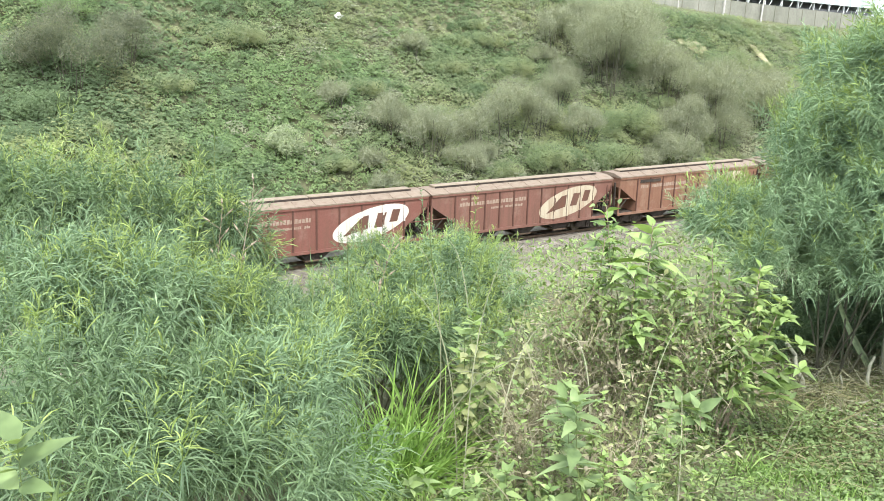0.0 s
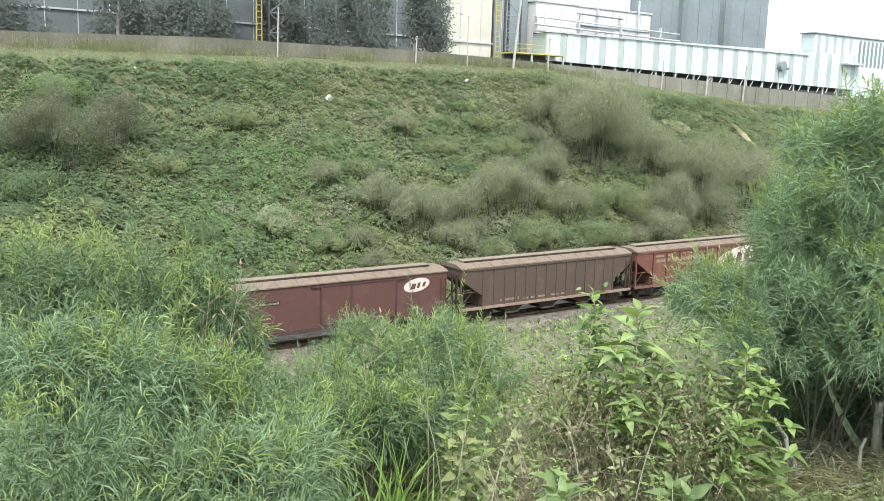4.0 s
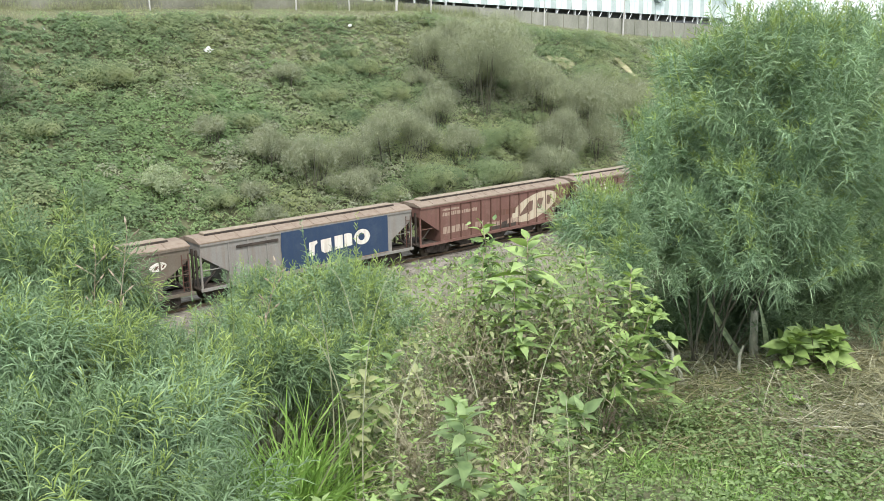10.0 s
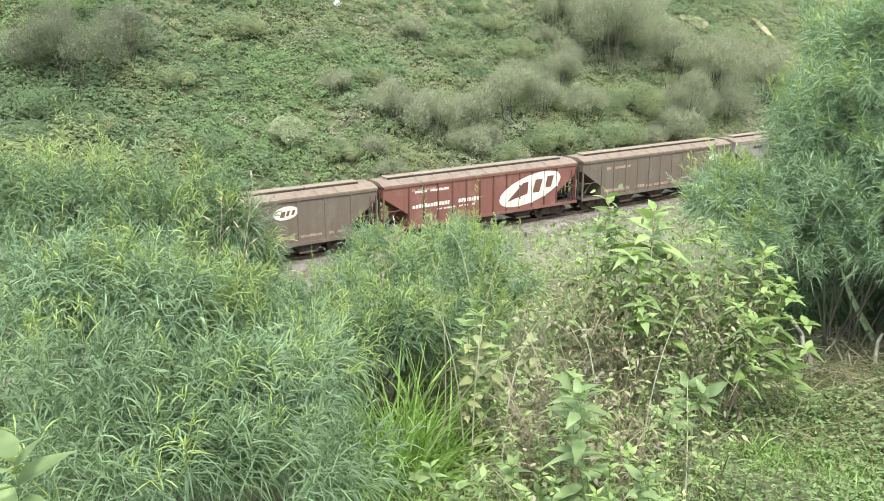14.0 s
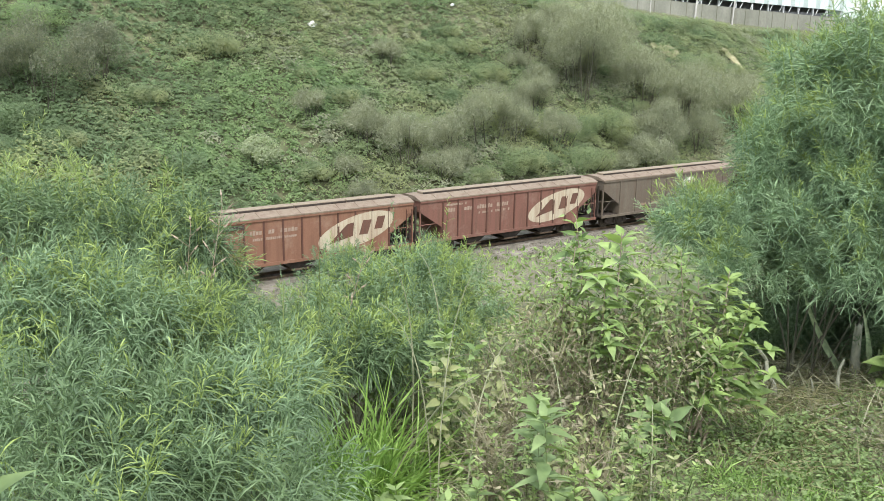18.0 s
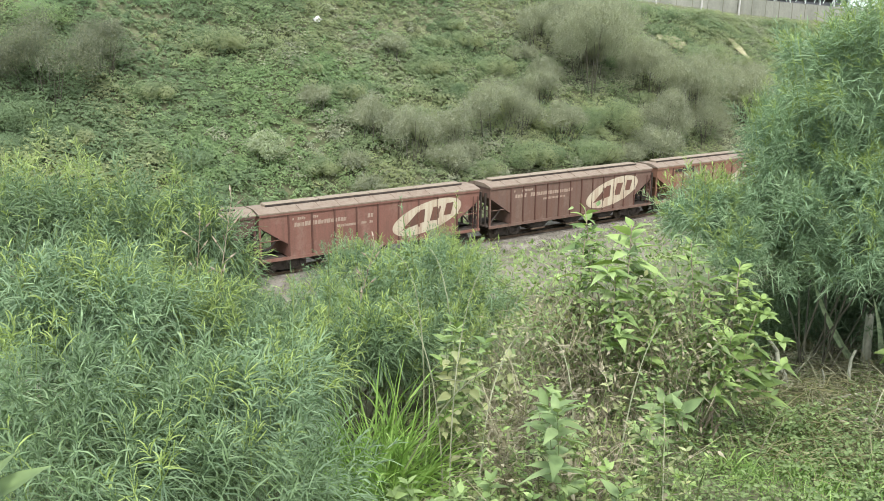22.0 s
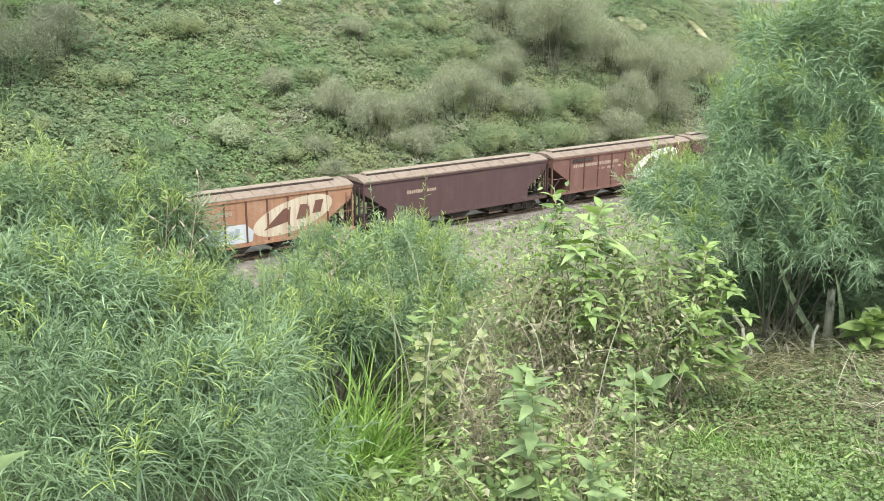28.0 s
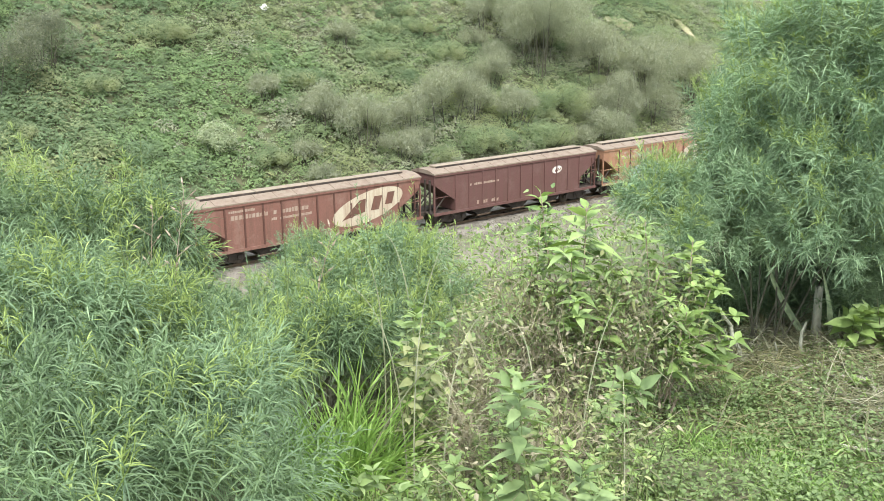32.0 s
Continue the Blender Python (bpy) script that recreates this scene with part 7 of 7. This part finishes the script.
def front_pipes():
    """Pipes, risers and a ladder on the front of the white buildings."""
    p = thing("process_pipes", "white and grey process pipes on the front of the works", "pipes")
    for x, z0, z1 in ((87.0, 2.0, 16.5), (89.5, 2.0, 15.0), (93.0, 2.0, 17.5), (97.5, 2.0, 15.5), (101.5, 2.0, 18.0)):
        part("riser", rods(((x, 98.2, z0), (x, 98.2, z1), 0.16), sides=8), M["steel_light"], p)
    for x0, x1, z in ((86.5, 104.0, 12.2), (88.0, 103.0, 13.6), (86.5, 98.0, 15.2)):
        part("pipe", rods(((x0, 98.0, z), (x1, 98.0, z - 0.2), 0.12), sides=8), M["tank"], p)
    for x, z in ((94.5, 11.0), (96.2, 11.4)):
        v = part("valve_body", rods(((x, 97.4, z), (x, 97.4, z + 1.6), 0.42), sides=12), M["tank_white"], p, "white upright vessel")
        part("flange", rods(((x, 97.4, z + 1.6), (x, 97.4, z + 1.72), 0.52), sides=12), M["steel_light"], v)


def works():
    front_pipes()
    sheeted_shed()
    works_building("pale windowless works building with a stained wall", 59.8, 66.0, 88.0, 12, 13.5, "cream_render", (7.0,))
    works_building("grey steel tower block of the works", 72.0, 78.0, 96.0, 6, 19, "tank")
    works_building("tall white works building", 78.2, 85.6, 94.5, 10, 13.6, "wall_white", (8.0,))
    works_building("tall white works building", 86.2, 105.0, 99.0, 10, 14.2, "wall_white", (9.0, 11.6))
    works_building("long blue-grey sheet-clad hall behind the trees", -30.0, 57.5, 93.0, 14, 16.0, "hall_grey", (7.6,))
    deck = thing("loading_deck", "yellow-edged steel deck on posts", "deck", Matrix.Translation((66.5, 84.0, 2.0)))
    part("deck_plate", boxes((0, 0, 5.9, 8, 4, 6.05)), M["yellow"], deck)
    for x in (0.2, 2.8, 5.4, 7.8):
        part("deck_post", boxes((x - 0.1, 0.1, 0, x + 0.1, 0.3, 5.9)), M["steel_light"], deck)
    for z in (6.5, 7.0):
        part("deck_rail", rods(((0, 0.05, z), (4.5, 0.05, z), 0.035)), M["yellow"], deck)
    part("dark_bay", boxes((0.1, 2.2, 0, 7.9, 2.4, 5.9)), M["steel_dark"], deck)
    storage_tank("tall grey steel tank", 110.9, 104.0, 3.9, 22, "tank")
    storage_tank("broad grey steel tank", 120.4, 105.0, 5.1, 18.6, "tank")
    storage_tank("broad grey steel tank with ribs", 132.6, 106.0, 6.2, 20.0, "tank")
    pipe_rack()
    access_tower("grey steel stair tower between the works buildings", 67.2, 87.0, 2.4, 14.5)
    access_tower("dark lattice tower of the works", 37.2, 88.0, 2.6, 16)
    access_tower("dark lattice tower of the works", 41.5, 90.0, 1.6, 16)


works()


def gum_tree(label, x, y, height, seed):
    """A tall slender tree: pale trunk, rising limbs, drooping masses of leaves."""
    r = np.random.default_rng(seed)
    t = thing("gum_tree", label, "tree", Matrix.Translation((x, y, 3.5)), group="trees beyond the wall")
    bend = Vector((r.uniform(-0.4, 0.4), r.uniform(-0.4, 0.4), 0))
    knots = [Vector((0, 0, -0.3)) + bend * (i / 5) ** 2 * 2 + Vector((0, 0, height * 0.85 * i / 5)) for i in range(6)]
    part("trunk", stems_mesh([(a, b, 0.2 * (1.1 - i / 6), 0.2 * (1.1 - (i + 1) / 6)) for i, (a, b) in enumerate(zip(knots[:-1], knots[1:]))], 8), M["gum_bark"], t)
    centres = []
    for i in range(16):
        u = r.uniform(0.25, 1.0)
        root = knots[0].lerp(knots[-1], u)
        a = r.uniform(0, 2 * math.pi)
        tip = root + Vector((math.cos(a), math.sin(a), 0.7)) * r.uniform(0.8, 2.0)
        part("limb", stems_mesh([(root, tip, 0.06, 0.02)], 5), M["bark"], t)
        centres.append(tip)
    centres = np.array([c[:] for c in centres])
    n = 4200
    c = centres[r.integers(len(centres), size=n)] + r.normal(0, 1, (n, 3)) * np.array([0.7, 0.7, 0.85])
    v, f = flakes(c, 0.2 * r.standard_normal((n, 3)) + np.array([0, -0.9, 0.45]), r.uniform(0.1, 0.24, n), r)
    part("crown", bulk("crown", v, f, [M["euca"]]), None, t)


for i in range(17):
    if i in (1, 3, 4, 6, 9, 10):
        continue
    gum_tree("dark slender tree beyond the wall", 6.0 + i * 3.1 + 0.9 * math.sin(i * 5.1), 82.5 + 3.0 * (i % 3) + math.sin(i * 2.3), 12.5 + 2.5 * math.sin(i * 1.7), 400 + i)
tree_belt = np.random.default_rng(44)
BELT = 9000
bx, by = tree_belt.uniform(-40, 57, BELT), tree_belt.uniform(86, 92.5, BELT)
wave = 4.0 + 4.0 * rough_noise(bx / 5, by / 9, 51)
bv, bf = flakes(np.stack([bx, by, 3 + tree_belt.random(BELT) ** 0.8 * np.clip(wave, 2, 14)], -1), 0.18 * tree_belt.standard_normal((BELT, 3)) + np.array([0, -0.9, 0.45]), tree_belt.uniform(0.15, 0.35, BELT), tree_belt)
tagged(new("far_trees", bulk("far_trees", bv, bf, [M["euca"]])), "dark undergrowth and young trees behind the wall", "trees", kind="stuff")


# ---- bare patches and litter on the far bank ----
def bare_patch(label, x, y, w, h, seed):
    """A scrape of bare pale earth that stands clear of the scrub."""
    bm = bmesh.new()
    bmesh.ops.create_icosphere(bm, subdivisions=3, radius=1.0)
    for v in bm.verts:
        k = 1 + 0.35 * noise.noise(v.co * 1.7 + Vector((seed, 0, 0)))
        k += 0.25 * noise.noise(v.co * 4.5 + Vector((0, seed, 0)))
        v.co = Vector((v.co.x * w * k, v.co.z * h * k * 0.9 + v.co.y * 0.1, v.co.z * h * k * 0.66 + v.co.y * 0.12 * h))
    ob = new("bare_earth", mesh_of("bare_earth", bm, M["rock"]))
    ob.matrix_basis = Matrix.Translation((x, y, float(terrain(x, y)) + 0.66))
    tagged(ob, label, "earth", "bare patches on the far bank")


bare_patch("pale bare earth scrape on the far bank", 87.8, 67.2, 0.6, 1.7, 2)
bare_patch("yellowish bare earth scrape on the far bank", 77.8, 67.8, 1.3, 0.9, 5)
bare_patch("yellowish bare earth scrape on the far bank", 76.0, 68.4, 0.5, 0.35, 6)


def rag(label, x, y, s, seed):
    bm = bmesh.new()
    bmesh.ops.create_icosphere(bm, subdivisions=2, radius=s)
    for v in bm.verts:
        v.co = Vector((v.co.x * 1.3, v.co.y * 0.7, v.co.z * 0.8)) * (1 + 0.7 * noise.noise(v.co * 9 + Vector((seed, 1, 2))))
    ob = new("plastic_litter", mesh_of("plastic_litter", bm, M["litter"]))
    ob.matrix_basis = Matrix.Translation((x, y, float(terrain(x, y)) + 0.45))
    tagged(ob, label, "litter", "litter on the far bank")


rag("crumpled white plastic bag caught in the scrub", 35.3, 70.4, 0.3, 1)
rag("scrap of white plastic caught in the scrub", 51.5, 72.5, 0.16, 2)
rag("scrap of white plastic caught in the scrub", 23.0, 73.0, 0.08, 3)
rag("scrap of white plastic caught in the scrub", 19.5, 73.2, 0.08, 4)


def motions():
    """The train rolls through at about nine metres a second."""
    run = [
        (0, -141.91), (1, -133.45), (2, -124.83), (3.25, -113.94), (4.5, -103.00), (5.5, -94.15), (6.5, -85.41), (7.5, -76.73),
        (8.5, -67.86), (9.5, -58.69), (10.5, -49.80), (11.5, -40.97), (12.5, -31.96), (13.5, -22.87), (14.5, -13.77), (15.5, -4.55),
        (16.5, 4.66), (17.5, 13.53), (18.5, 22.57), (19.5, 31.82), (20.5, 41.03), (21.5, 50.17), (22.5, 59.25), (23.5, 68.56),
        (24.5, 77.91), (25.5, 87.34), (26.5, 96.81), (27.5, 106.29), (28.5, 115.84), (29.5, 125.46), (30.5, 135.0), (31.25, 142.3),
        (32, 149.46),
    ]
    for k, w in TRAIN.items():
        walk(w, [(t, pose(START[k] + s, TRACK, RAIL)) for t, s in run])
    # wheels turn while their wagon rolls through the cutting in view
    times, way = np.array(run).T
    fine = np.arange(0.0, 32.01, 0.064)
    rolled = np.interp(fine, times, way)
    of = {w: k for k, w in TRAIN.items()}
    for wagon, wheel, place, turn in WHEELS:
        x = START[of[wagon]] + rolled
        seen = (x > -8) & (x < 95)
        spin = np.cumsum(np.concatenate([[0.0], np.diff(rolled) * seen[1:]])) / 0.43
        keep = [i for i in range(len(fine)) if seen[i] or i in (0, len(fine) - 1)]
        walk(wheel, [(float(fine[i]), place @ Matrix.Rotation(spin[i], 4, "Y") @ turn) for i in keep])


motions()
